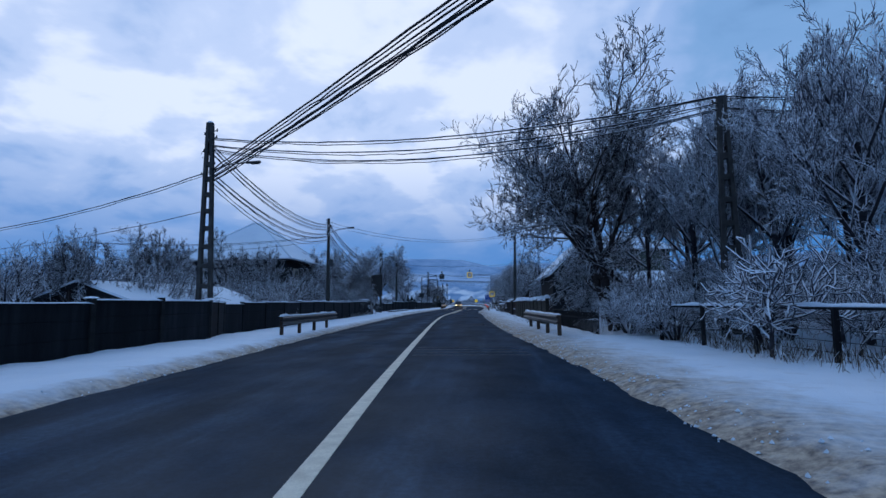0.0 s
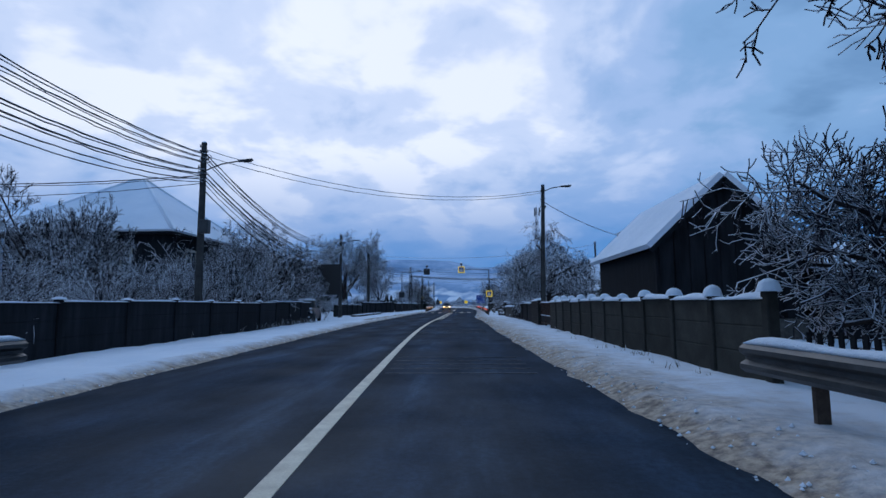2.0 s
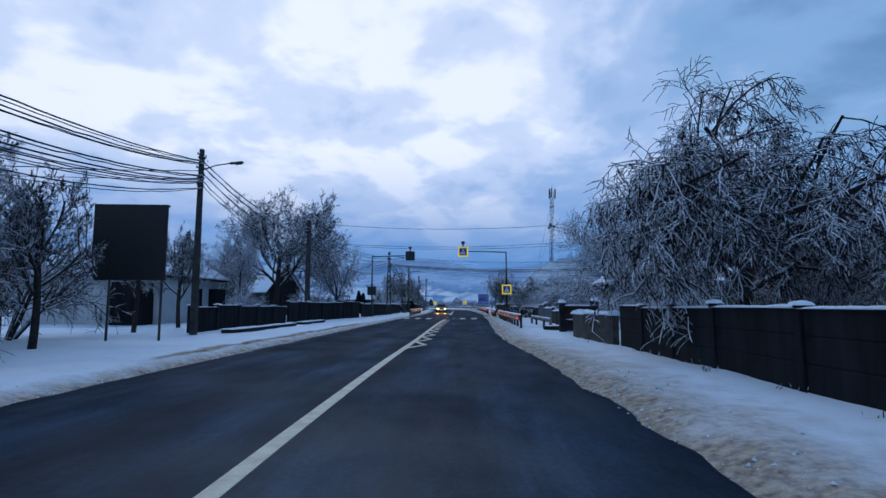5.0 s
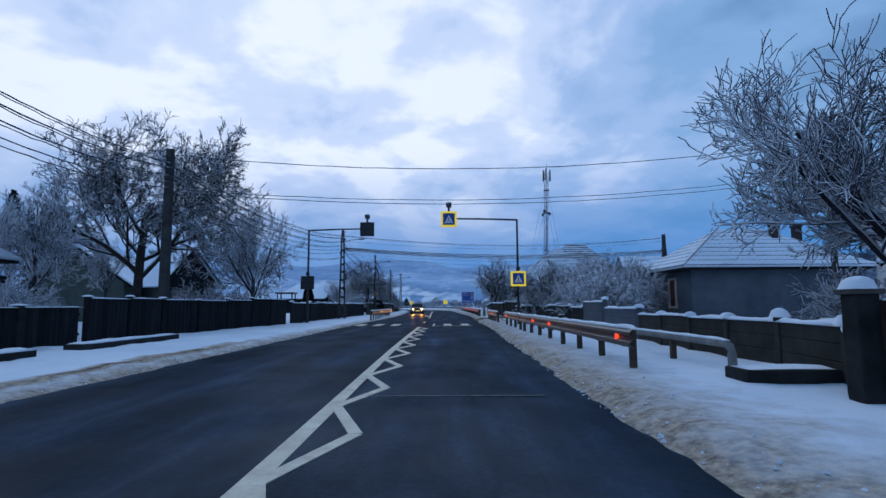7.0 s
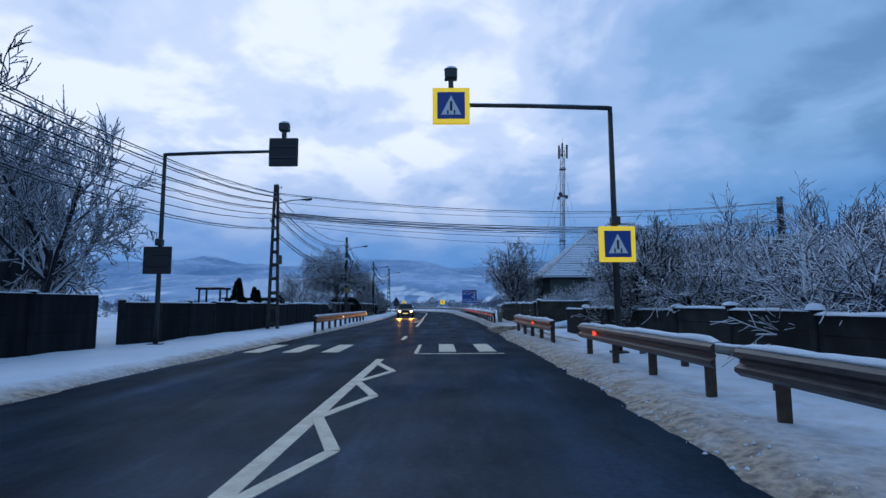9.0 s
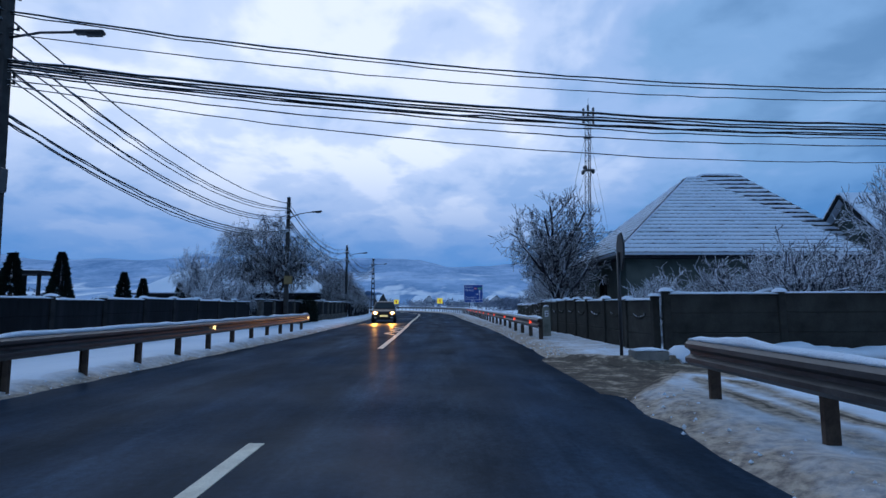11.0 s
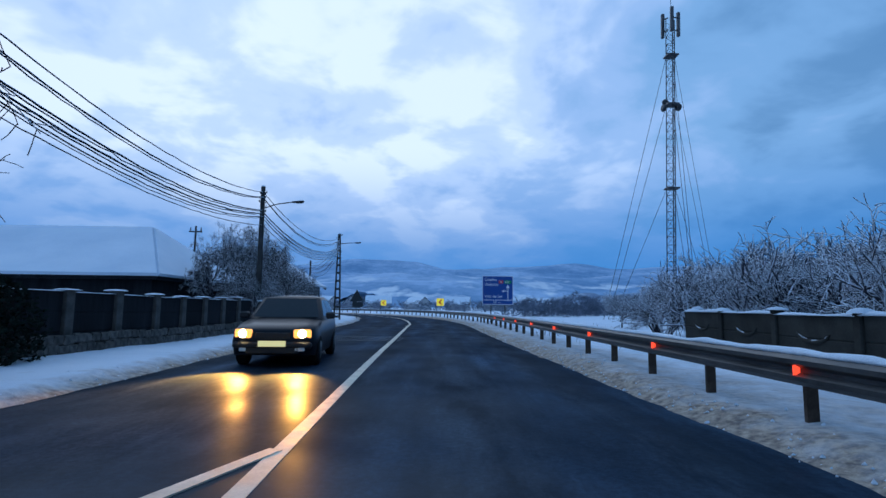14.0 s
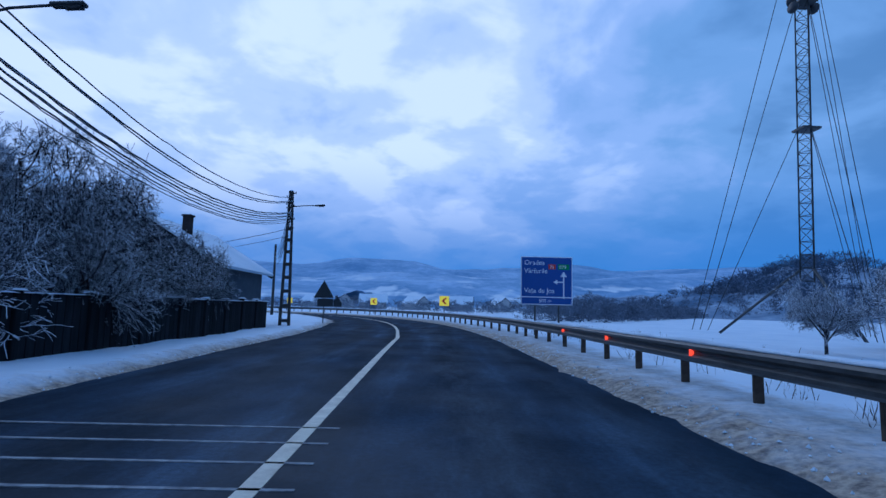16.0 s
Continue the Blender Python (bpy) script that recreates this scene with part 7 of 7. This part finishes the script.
def car(place, turn, label, paint, lit):
    """A small saloon; the front looks to local -y."""
    t = thing("car", place, label, "car", "cars", turn)
    W = 0.82
    stations = [  # y, half width, sill, bonnet or belt line
        (-2.05, 0.66, 0.34, 0.62), (-1.95, 0.78, 0.24, 0.72), (-1.45, W, 0.20, 0.82), (-0.85, W, 0.20, 0.90), (0.6, W, 0.20, 0.94), (1.5, W, 0.22, 0.95), (1.95, 0.78, 0.28, 0.92), (2.05, 0.68, 0.38, 0.80)]
    verts, faces = [], []
    for y, w, z0, z1 in stations:
        zm = z0 + (z1 - z0) * 0.55
        verts += [(-w * 0.94, y, z0), (-w, y, zm), (-w * 0.95, y, z1), (-w * 0.5, y, z1 + 0.03), (w * 0.5, y, z1 + 0.03), (w * 0.95, y, z1), (w, y, zm), (w * 0.94, y, z0)]
    for i in range(len(stations) - 1):
        for k in range(8):
            k2 = (k + 1) % 8
            faces.append((i * 8 + k, (i + 1) * 8 + k, (i + 1) * 8 + k2, i * 8 + k2))
    faces += [tuple(range(8)), tuple((len(stations) - 1) * 8 + k for k in range(8))[::-1]]
    body = mesh_part("body", verts, faces, paint, t, "painted body shell", True)
    cab = [(-0.85, 0.78, 0.90), (-0.18, 0.62, 1.38), (0.75, 0.60, 1.42), (1.25, 0.62, 1.34), (1.72, 0.76, 0.94)]
    verts, faces = [], []
    for y, w, z in cab:
        verts += [(-w, y, z), (-w * 0.5, y, z + 0.035), (w * 0.5, y, z + 0.035), (w, y, z)]
    base = [(-0.78, 0.86, 0.88), (0.78, 0.86, 0.88)]
    for i in range(len(cab) - 1):
        for k in range(3):
            faces.append((i * 4 + k, i * 4 + k + 1, (i + 1) * 4 + k + 1, (i + 1) * 4 + k))
    o = len(verts)
    for y, w, z in cab:
        verts += [(-0.79, max(min(y, 1.72), -0.85), 0.90), (0.79, max(min(y, 1.72), -0.85), 0.90)]
    for i in range(len(cab) - 1):
        faces += [(i * 4, (i + 1) * 4, o + 2 * (i + 1), o + 2 * i), (i * 4 + 3, o + 2 * i + 1, o + 2 * (i + 1) + 1, (i + 1) * 4 + 3)]
    mesh_part("cabin", verts, faces, paint, t, "painted roof and pillars", True)
    bm = bmesh.new()
    vs = [bm.verts.new(p) for p in ((-0.70, -0.80, 0.95), (0.70, -0.80, 0.95), (0.56, -0.235, 1.36), (-0.56, -0.235, 1.36))]
    bm.faces.new(vs)
    bmesh.ops.translate(bm, verts=bm.verts, vec=(0, -0.02, 0.012))
    part("windscreen", bm, M_GLASSDARK, t, "dark windscreen")
    for s in (-1, 1):
        bm = bmesh.new()
        for pts in (((-0.62, 0.98), (-0.12, 1.33), (0.32, 1.36), (0.32, 0.98)), ((0.40, 0.98), (0.40, 1.36), (1.1, 1.32), (1.45, 0.98))):
            vs = [bm.verts.new((s * (0.805 - (z - 0.9) * 0.37), y, z)) for y, z in pts]
            bm.faces.new(vs if s > 0 else vs[::-1])
        part("side_window", bm, M_GLASSDARK, t, "dark side windows")
        part("wing_mirror", boxes(((s * 0.93, -0.62, 1.0), (0.2, 0.12, 0.14), None, 0.03)), M_BLACK, t)
        part("fog_lamp", boxes(((s * 0.52, -2.045, 0.36), (0.2, 0.05, 0.08), None, 0.015)), M_WHITE, t)
        for y in (-1.28, 1.28):
            wh = tubes("wheel", [([(s * 0.62, y, 0.3), (s * 0.64, y, 0.3), (s * 0.80, y, 0.3), (s * 0.825, y, 0.3)], [0.27, 0.305, 0.305, 0.27])], M_TYRE, t, "black tyre", 18)
            tubes("rim", [([(s * 0.80, y, 0.3), (s * 0.832, y, 0.3)], [0.19, 0.17])], M_STEEL, wh, "steel rim", 14)
        hl = boxes(((s * 0.56, -2.0, 0.66), (0.34, 0.12, 0.17), Matrix.Rotation(radians(s * 14), 4, "Z"), 0.03))
        lamp = part("headlight", hl, M_HEADLAMP if lit else M_WHITE, t, "lit warm headlight" if lit else "clear headlight")
        tubes("bulb", [([(s * 0.56, -2.04, 0.66), (s * 0.56, -2.085, 0.66), (s * 0.56, -2.1, 0.66)], [0.085, 0.075, 0.03])], M_BULB if lit else M_GLASSDARK, lamp, "glaring bulb" if lit else "", 14)
    part("grille", boxes(((0, -2.03, 0.62), (0.66, 0.06, 0.12), None, 0.01), ((0, -2.04, 0.34), (1.0, 0.06, 0.12), None, 0.01)), M_BLACK, t, "black grille")
    part("bumper", boxes(((0, -2.02, 0.44), (1.5, 0.14, 0.13), None, 0.04)), M_BLACK, t, "dark bumper")
    part("number_plate", boxes(((0, -2.10, 0.47), (0.52, 0.012, 0.11))), M_PLATE if lit else M_WHITE, t, "blank number plate")
    return t


M_HEADLAMP = plain("lit_headlamp", (1.0, 0.42, 0.07), 0.3, glow=1.5)
# The front plate is no lamp; its brightness is added emission.
M_PLATE = plain("glowing_number_plate", (0.9, 0.75, 0.3), 0.4, glow=0.6)
oncoming = car((-3.95, 130.5, 0.0), 4.5, "dark grey saloon with lit headlights on the wet road", M_CARPAINT, True)
for s in (-0.56, 0.56):
    la = bpy.data.lights.new("headlight_beam", "SPOT")
    la.energy, la.spot_size, la.spot_blend, la.color, la.shadow_soft_size = 3000, radians(62), 1.0, (1.0, 0.36, 0.04), 0.06
    lo = new("headlight_beam", la)
    lo.matrix_world = look((-3.8 + s, 128.3, 0.66), (-3.7 + s * 1.05, 125.0, -0.95))
parked = car(at_ground(-9.9, 50.8), 8, "parked dark car with thick snow on bonnet and roof", M_CARPAINT, False)
snow_mound("roof_snow", (0, 0.45, 1.42), 0.62, 0.95, 0.16, parked, 4)
snow_mound("bonnet_snow", (0, -1.42, 0.86), 0.72, 0.55, 0.14, parked, 6)


# gas pipes and culvert
def gas_pipe(x, y0, y1, z):
    t = thing("gas_pipe", at_ground(x, y0), "snow-topped grey gas pipe bent down at its end", "pipe", "gas pipes")
    L = y1 - y0
    tubes("pipe", [([(0, 0, -0.2), (0, 0, z - 0.15), (0, 0.05, z - 0.04), (0, 0.18, z), (0, L * 0.5, z), (0, L - 0.18, z), (0, L - 0.05, z - 0.04), (0, L, z - 0.15), (0, L, -0.2)], 0.07)], M_CONC, t, "grey pipe", 10)
    snow_strip("snow_cover", [(0, 0.12, z + 0.05), (0, L - 0.12, z + 0.05)], 0.12, 0.06, t, 9)
    for f in (0.3, 0.7):
        part("bracket", boxes(((0.0, L * f, z / 2 - 0.15), (0.1, 0.1, z + 0.1))), M_RUST, t)
    return t


gas_pipe(4.3, 68.2, 75.5, 0.40)
gas_pipe(4.15, 81.6, 88.3, 0.42)


def garden_shelter(x, y):
    t = thing("garden_shelter", at_ground(x, y), "small open garden shelter with a flat snowy roof", "shelter")
    for dx in (-0.75, 0.75):
        for dy in (-0.6, 0.6):
            part("post", boxes(((dx, dy, 1.1), (0.1, 0.1, 2.4))), M_WOOD, t)
    part("roof", boxes(((0, 0, 2.36), (1.9, 1.6, 0.14), None, 0.02)), M_WOOD, t, "dark flat roof boards")
    snow_strip("snow_cover", [(0, -0.78, 2.425), (0, 0.78, 2.425)], 1.8, 0.09, t, 44)
    return t


garden_shelter(-16.8, 115.0)


def culvert(x, y, sx, sy, label):
    t = thing("culvert_slab", at_ground(x, y), label, "concrete slab")
    part("slab", boxes(((0, 0, 0.02), (sx, sy, 0.32), None, 0.02)), M_FENCE, t, "dark concrete edge")
    snow_strip("snow_cover", [(0, -sy / 2 + 0.05, 0.175), (0, sy / 2 - 0.05, 0.175)], sx + 0.02, 0.08, t, 12)
    return t


culvert(4.55, 67.3, 1.4, 0.6, "low concrete culvert slab under snow")
block = thing("concrete_block", at_ground(4.2, 104.25), "low pale concrete block under snow by the fence", "concrete block")
part("block", boxes(((0, 0, 0.0), (0.7, 0.42, 0.26), None, 0.03)), M_CONC, block)
snow_strip("snow_cover", [(-0.33, 0, 0.125), (0.33, 0, 0.125)], 0.46, 0.06, block, 4)
culvert(-9.4, 67.3, 0.5, 8.0, "low concrete ditch wall topped with snow")
culvert(-9.5, 75.3, 0.5, 4.8, "low concrete ditch wall topped with snow")


# ---------------------------------------------------------------- small things
def hedge(x0, x1, y0, y1, h, seed, label):
    """A clipped dark evergreen hedge: thousands of small leaves round a solid core."""
    t = thing("hedge", at_ground((x0 + x1) / 2, (y0 + y1) / 2), label, "hedge")
    rnd = random.Random(seed)
    hx, hy = (x1 - x0) / 2, (y1 - y0) / 2
    part("core", boxes(((0, 0, h * 0.42), (2 * hx - 0.45, 2 * hy - 0.6, h * 0.85), None, 0.2)), M_BARK, t, "dark twiggy inside")
    verts, faces = [], []
    for k in range(5200):
        f = rnd.random()
        if f < 0.3:
            p = Vector((rnd.uniform(-hx, hx), rnd.uniform(-hy, hy), h))
        elif f < 0.75:
            p = Vector((hx, rnd.uniform(-hy, hy), rnd.uniform(0, h)))
        else:
            p = Vector((rnd.uniform(-hx, hx), -hy, rnd.uniform(0, h)))
        p += Vector((rnd.gauss(0, 0.07), rnd.gauss(0, 0.07), rnd.gauss(0, 0.06)))
        dome = 1 - 0.4 * max(0.0, p.z / h) ** 4
        p = Vector((p.x * dome, p.y * dome, p.z * (1 - 0.1 * (p.y / hy) ** 2)))
        d = Vector((rnd.uniform(-1, 1), rnd.uniform(-1, 1), rnd.uniform(-0.3, 1))).normalized() * 0.11
        s = perp(d.normalized(), rnd) * 0.035
        o = len(verts)
        verts += [p - s, p + s, p + d]
        faces.append((o, o + 1, o + 2))
    mesh_part("foliage", verts, faces, M_CONIFER, t, "dark leaves with specks of snow")
    return t


hedge(-9.3, -8.15, 125.4, 128.4, 1.6, 301, "dense dark evergreen hedge beside the verge")


def pole_box(x, y, z, size, mat, label, name="meter_box"):
    t = thing(name, (x, y, z), label, "box")
    part("case", boxes(((0, 0, 0), size, None, 0.02)), mat, t)
    part("door", boxes(((0, -size[1] / 2 - 0.008, 0), (size[0] * 0.85, 0.016, size[2] * 0.88), None, 0.004)), mat, t)
    return t


pole_box(-8.42, 103.05, 3.55, (0.26, 0.2, 0.46), M_STEEL, "grey electric meter box on a pole")
pole_box(-8.35, 122.1, 2.55, (0.46, 0.03, 0.46), M_YELLOWOLD, "faded yellow notice board on a pole", "notice_board")
pole_box(-8.6, 34.45, 4.1, (0.34, 0.26, 0.5), M_DARKSTEEL, "dark junction box strapped to a pole", "junction_box")


def rail_fence(pts, h, label, seed):
    """A light garden fence: posts, a top rail and thin wires, snow along the rail."""
    t = thing("garden_fence", at_ground(*pts[0]), label, "fence", "fences and walls")
    base = t.location.copy()
    for (x0, y0), (x1, y1) in zip(pts, pts[1:]):
        a = Vector((x0 - base.x, y0 - base.y, 0))
        b = Vector((x1 - base.x, y1 - base.y, 0))
        tubes("top_rail", [([a + Vector((0, 0, h)), b + Vector((0, 0, h))], 0.03)], M_WOOD, t, "weathered rail", 6)
        tubes("wire_mesh", [([a + Vector((0, 0, h * f)), b + Vector((0, 0, h * f))], 0.006) for f in (0.2, 0.4, 0.6, 0.8)], M_DARKSTEEL, t, "thin fence wires", 4)
        snow_strip("snow_cover", [a + Vector((0, 0, h + 0.02)), b + Vector((0, 0, h + 0.02))], 0.11, 0.08, t, seed)
        n = max(1, int((b - a).length / 2.1))
        for i in range(n):
            p = a.lerp(b, i / n)
            part("fence_post", boxes(((p.x, p.y, h / 2 - 0.1), (0.09, 0.09, h + 0.25), None, 0.01)), M_WOOD, t)
    return t


rail_fence([(8.0, -3), (7.9, 4.5), (7.4, 11), (6.9, 15.5)], 0.9, "wire garden fence with snow along its top rail", 61)


def picket_run(p, q, h, n, label):
    t = thing("picket_fence", at_ground(*p), label, "fence", "fences and walls")
    d = Vector((q[0] - p[0], q[1] - p[1], 0))
    ang = math.degrees(math.atan2(d.y, d.x))
    rnd = random.Random(n)
    for i in range(n):
        c = d * (i / n)
        part("picket", boxes(((0, 0, h / 2), (0.07, 0.025, h * rnd.uniform(0.92, 1.05)), Matrix.Rotation(rnd.uniform(-0.05, 0.05), 4, "Y"))), M_WOOD, t).matrix_basis = Matrix.Translation(c) @ pose(0, 0, 0, 0, 0, ang)
    part("cross_bar", boxes(((d.length / 2, 0.03, h * 0.7), (d.length, 0.03, 0.06)))
         , M_WOOD, t).matrix_basis = pose(0, 0, 0, 0, 0, ang)
    return t


picket_run((5.9, 15.6), (5.4, 23.0), 0.75, 42, "dark weathered picket fence behind the guard rail")


def weeds(name, label, count, area, h, seed):
    """Dry stalks and grass poking through the snow."""
    rnd = random.Random(seed)
    verts, faces = [], []
    for k in range(count):
        x, y = area(rnd)
        z = float(ground_height(x, y)[0][0])
        for s in range(rnd.randint(3, 7)):
            p = Vector((x + rnd.gauss(0, 0.08), y + rnd.gauss(0, 0.08), z - 0.02))
            d = Vector((rnd.gauss(0, 0.35), rnd.gauss(0, 0.35), 1)).normalized() * h * rnd.uniform(0.4, 1.1)
            w = perp(d.normalized(), rnd) * 0.0045
            o = len(verts)
            m = p + d * 0.6 + perp(d.normalized(), rnd) * h * 0.06
            verts += [p - w, p + w, m + w * 1.3, m - w * 1.3, p + d]
            faces += [(o, o + 1, o + 2, o + 3), (o + 3, o + 2, o + 4)]
    ob = mesh_part(name, verts, faces, M_DRYGRASS, None)
    return tagged(ob, label, "weeds", kind="stuff")


M_DRYGRASS = make_bark("snow_dusted_dry_grass", (0.05, 0.04, 0.03), (0.14, 0.11, 0.08), 0.3)
weeds("dry_weeds", "dry snow-dusted weeds along the garden fence", 520, lambda r: (r.uniform(7.2, 9.0), r.uniform(0, 16)), 0.38, 1)
weeds("dry_weeds", "dry stalks at the foot of the panel fence", 45, lambda r: (r.uniform(4.3, 4.75), r.uniform(24, 57)), 0.16, 2)
weeds("dry_weeds", "dry stalks along the left fences", 260, lambda r: (-8.6 - r.random() * 0.5, r.uniform(20, 49)), 0.4, 3)
weeds("dry_weeds", "dry stalks beyond the guard rail", 260, lambda r: (r.uniform(3.6, 9.0), r.uniform(132, 170)), 0.35, 4)

pole_row = thing("leaning_beam", at_ground(7.4, 106.3), "snow-covered beam leaning over the garden fence", "beam")
tubes("beam", [([(-0.6, -0.3, 1.05), (5.6, 1.6, 2.6)], 0.07)], M_WOOD, pole_row, "", 8)
snow_strip("snow_cover", [(-0.6, -0.3, 1.11), (5.6, 1.6, 2.66)], 0.15, 0.09, pole_row, 5)
for x, y, hh in ((-13.6, 146.4, 5.3), (-19.5, 147.5, 5.2)):
    sp = thing("service_post", at_ground(x, y), "small dark service post with a crossarm", "pole", "service posts")
    tubes("post", [([(0, 0, -0.2), (0, 0, hh)], [0.07, 0.05])], M_DARKSTEEL, sp, "", 8)
    part("crossarm", boxes(((0, 0, hh - 0.3), (0.7, 0.07, 0.07), None, 0.01)), M_DARKSTEEL, sp)
    tubes("insulator", [([(dx, 0, hh - 0.27), (dx, 0, hh - 0.08)], [0.04, 0.03]) for dx in (-0.28, 0.28)], M_CONC, sp, "pale insulators", 6)
for x, y, a in ((-34, 330, 10), (-22, 318, 95), (-8, 336, 40), (8, 322, 80), (24, 334, 15), (-48, 345, 60), (40, 328, 100)):
    gable_house("house", (x, y, -0.3), a, 3.5, 4.5, 3.0, 5.6, "far village house under snow", M_PALEWALL, 0.4)

bank = thing("snow_bank", at_ground(7.6, 104.5), "ridge of pushed-up snow along the fence foot", "snow bank")
snow_strip("snow_ridge", [(-2.9, -0.15, -0.1), (-1.5, -0.05, -0.06), (1.0, 0.0, -0.05), (4.5, 0.05, -0.05), (8.5, 0.1, -0.05)], 1.0, 0.42, bank, 12)
# thin raised warning lines across the oncoming lane
M_THINLINE = varied("thin_line_paint", (0.12, 0.13, 0.15), (0.45, 0.46, 0.48), 7, 0.7, fine=50, strength=0.1)
for k in range(5):
    y = 137.2 + 0.6 * k
    s = station(y)
    stripe("rumble_line", "thin white warning line across the oncoming lane", [(s[0] - s[2] + 0.15, y), (s[0] - 1.5, y), (s[0] + 0.3, y)], 0.045).data.materials[0] = M_THINLINE

M_FAINT = varied("worn_thin_line", (0.06, 0.068, 0.08), (0.22, 0.23, 0.25), 9, 0.7, fine=50, strength=0.1)
for y0, n in ((9.8, 4), (25.2, 5), (38.3, 6), (62.3, 1), (66.8, 1)):
    for k in range(n):
        y = y0 + 0.7 * k
        s = station(y)
        stripe("rumble_line", "worn faint warning line across the lane", [(s[0] + 0.2, y), (s[0] + 1.5, y), (s[0] + s[3] - 0.5, y)], 0.05).data.materials[0] = M_FAINT


def snow_clods(name, label, count, area, size, seed, mat):
    """Crumbs of ploughed snow lying along the road's edge."""
    rnd = random.Random(seed)
    verts, faces = [], []
    for k in range(count):
        x, y = area(rnd)
        if seed != 23 and 100.3 < y < 105.0 and x > 0:
            continue
        z = max(float(ground_height(x, y)[0][0]), -0.01)
        s = size * rnd.uniform(0.3, 1.0) ** 1.5
        o = len(verts)
        for d in ((1, 0, 0), (0, 1, 0), (-1, 0, 0), (0, -1, 0), (0, 0, 0.9), (0, 0, -0.5)):
            verts.append(Vector((x, y, z + s * 0.25)) + Vector(d) * s * rnd.uniform(0.6, 1.2))
        for a, b in ((0, 1), (1, 2), (2, 3), (3, 0)):
            faces += [(o + a, o + b, o + 4), (o + b, o + a, o + 5)]
    ob = mesh_part(name, verts, faces, mat, None)
    return tagged(ob, label, "snow", kind="stuff")


def road_side(r, y0, y1, side, spread):
    """A place just outside the road's edge."""
    y = r.uniform(y0, y1)
    s = station(y)
    return (s[0] + s[3] + abs(r.gauss(0, spread)), y) if side > 0 else (s[0] - s[2] - abs(r.gauss(0, spread)), y)


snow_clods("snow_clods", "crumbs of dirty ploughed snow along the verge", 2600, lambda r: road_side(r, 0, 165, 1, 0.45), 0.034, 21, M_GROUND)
snow_clods("snow_clods", "crumbs of ploughed snow along the far edge", 1200, lambda r: road_side(r, 4, 165, -1, 0.25), 0.03, 22, M_GROUND)
snow_clods("snow_clods", "broken snow banked at the side street", 260, lambda r: (r.uniform(4.0, 11.0), 105.0 - abs(r.gauss(0, 0.2)) - 0.3), 0.09, 23, M_SNOW)
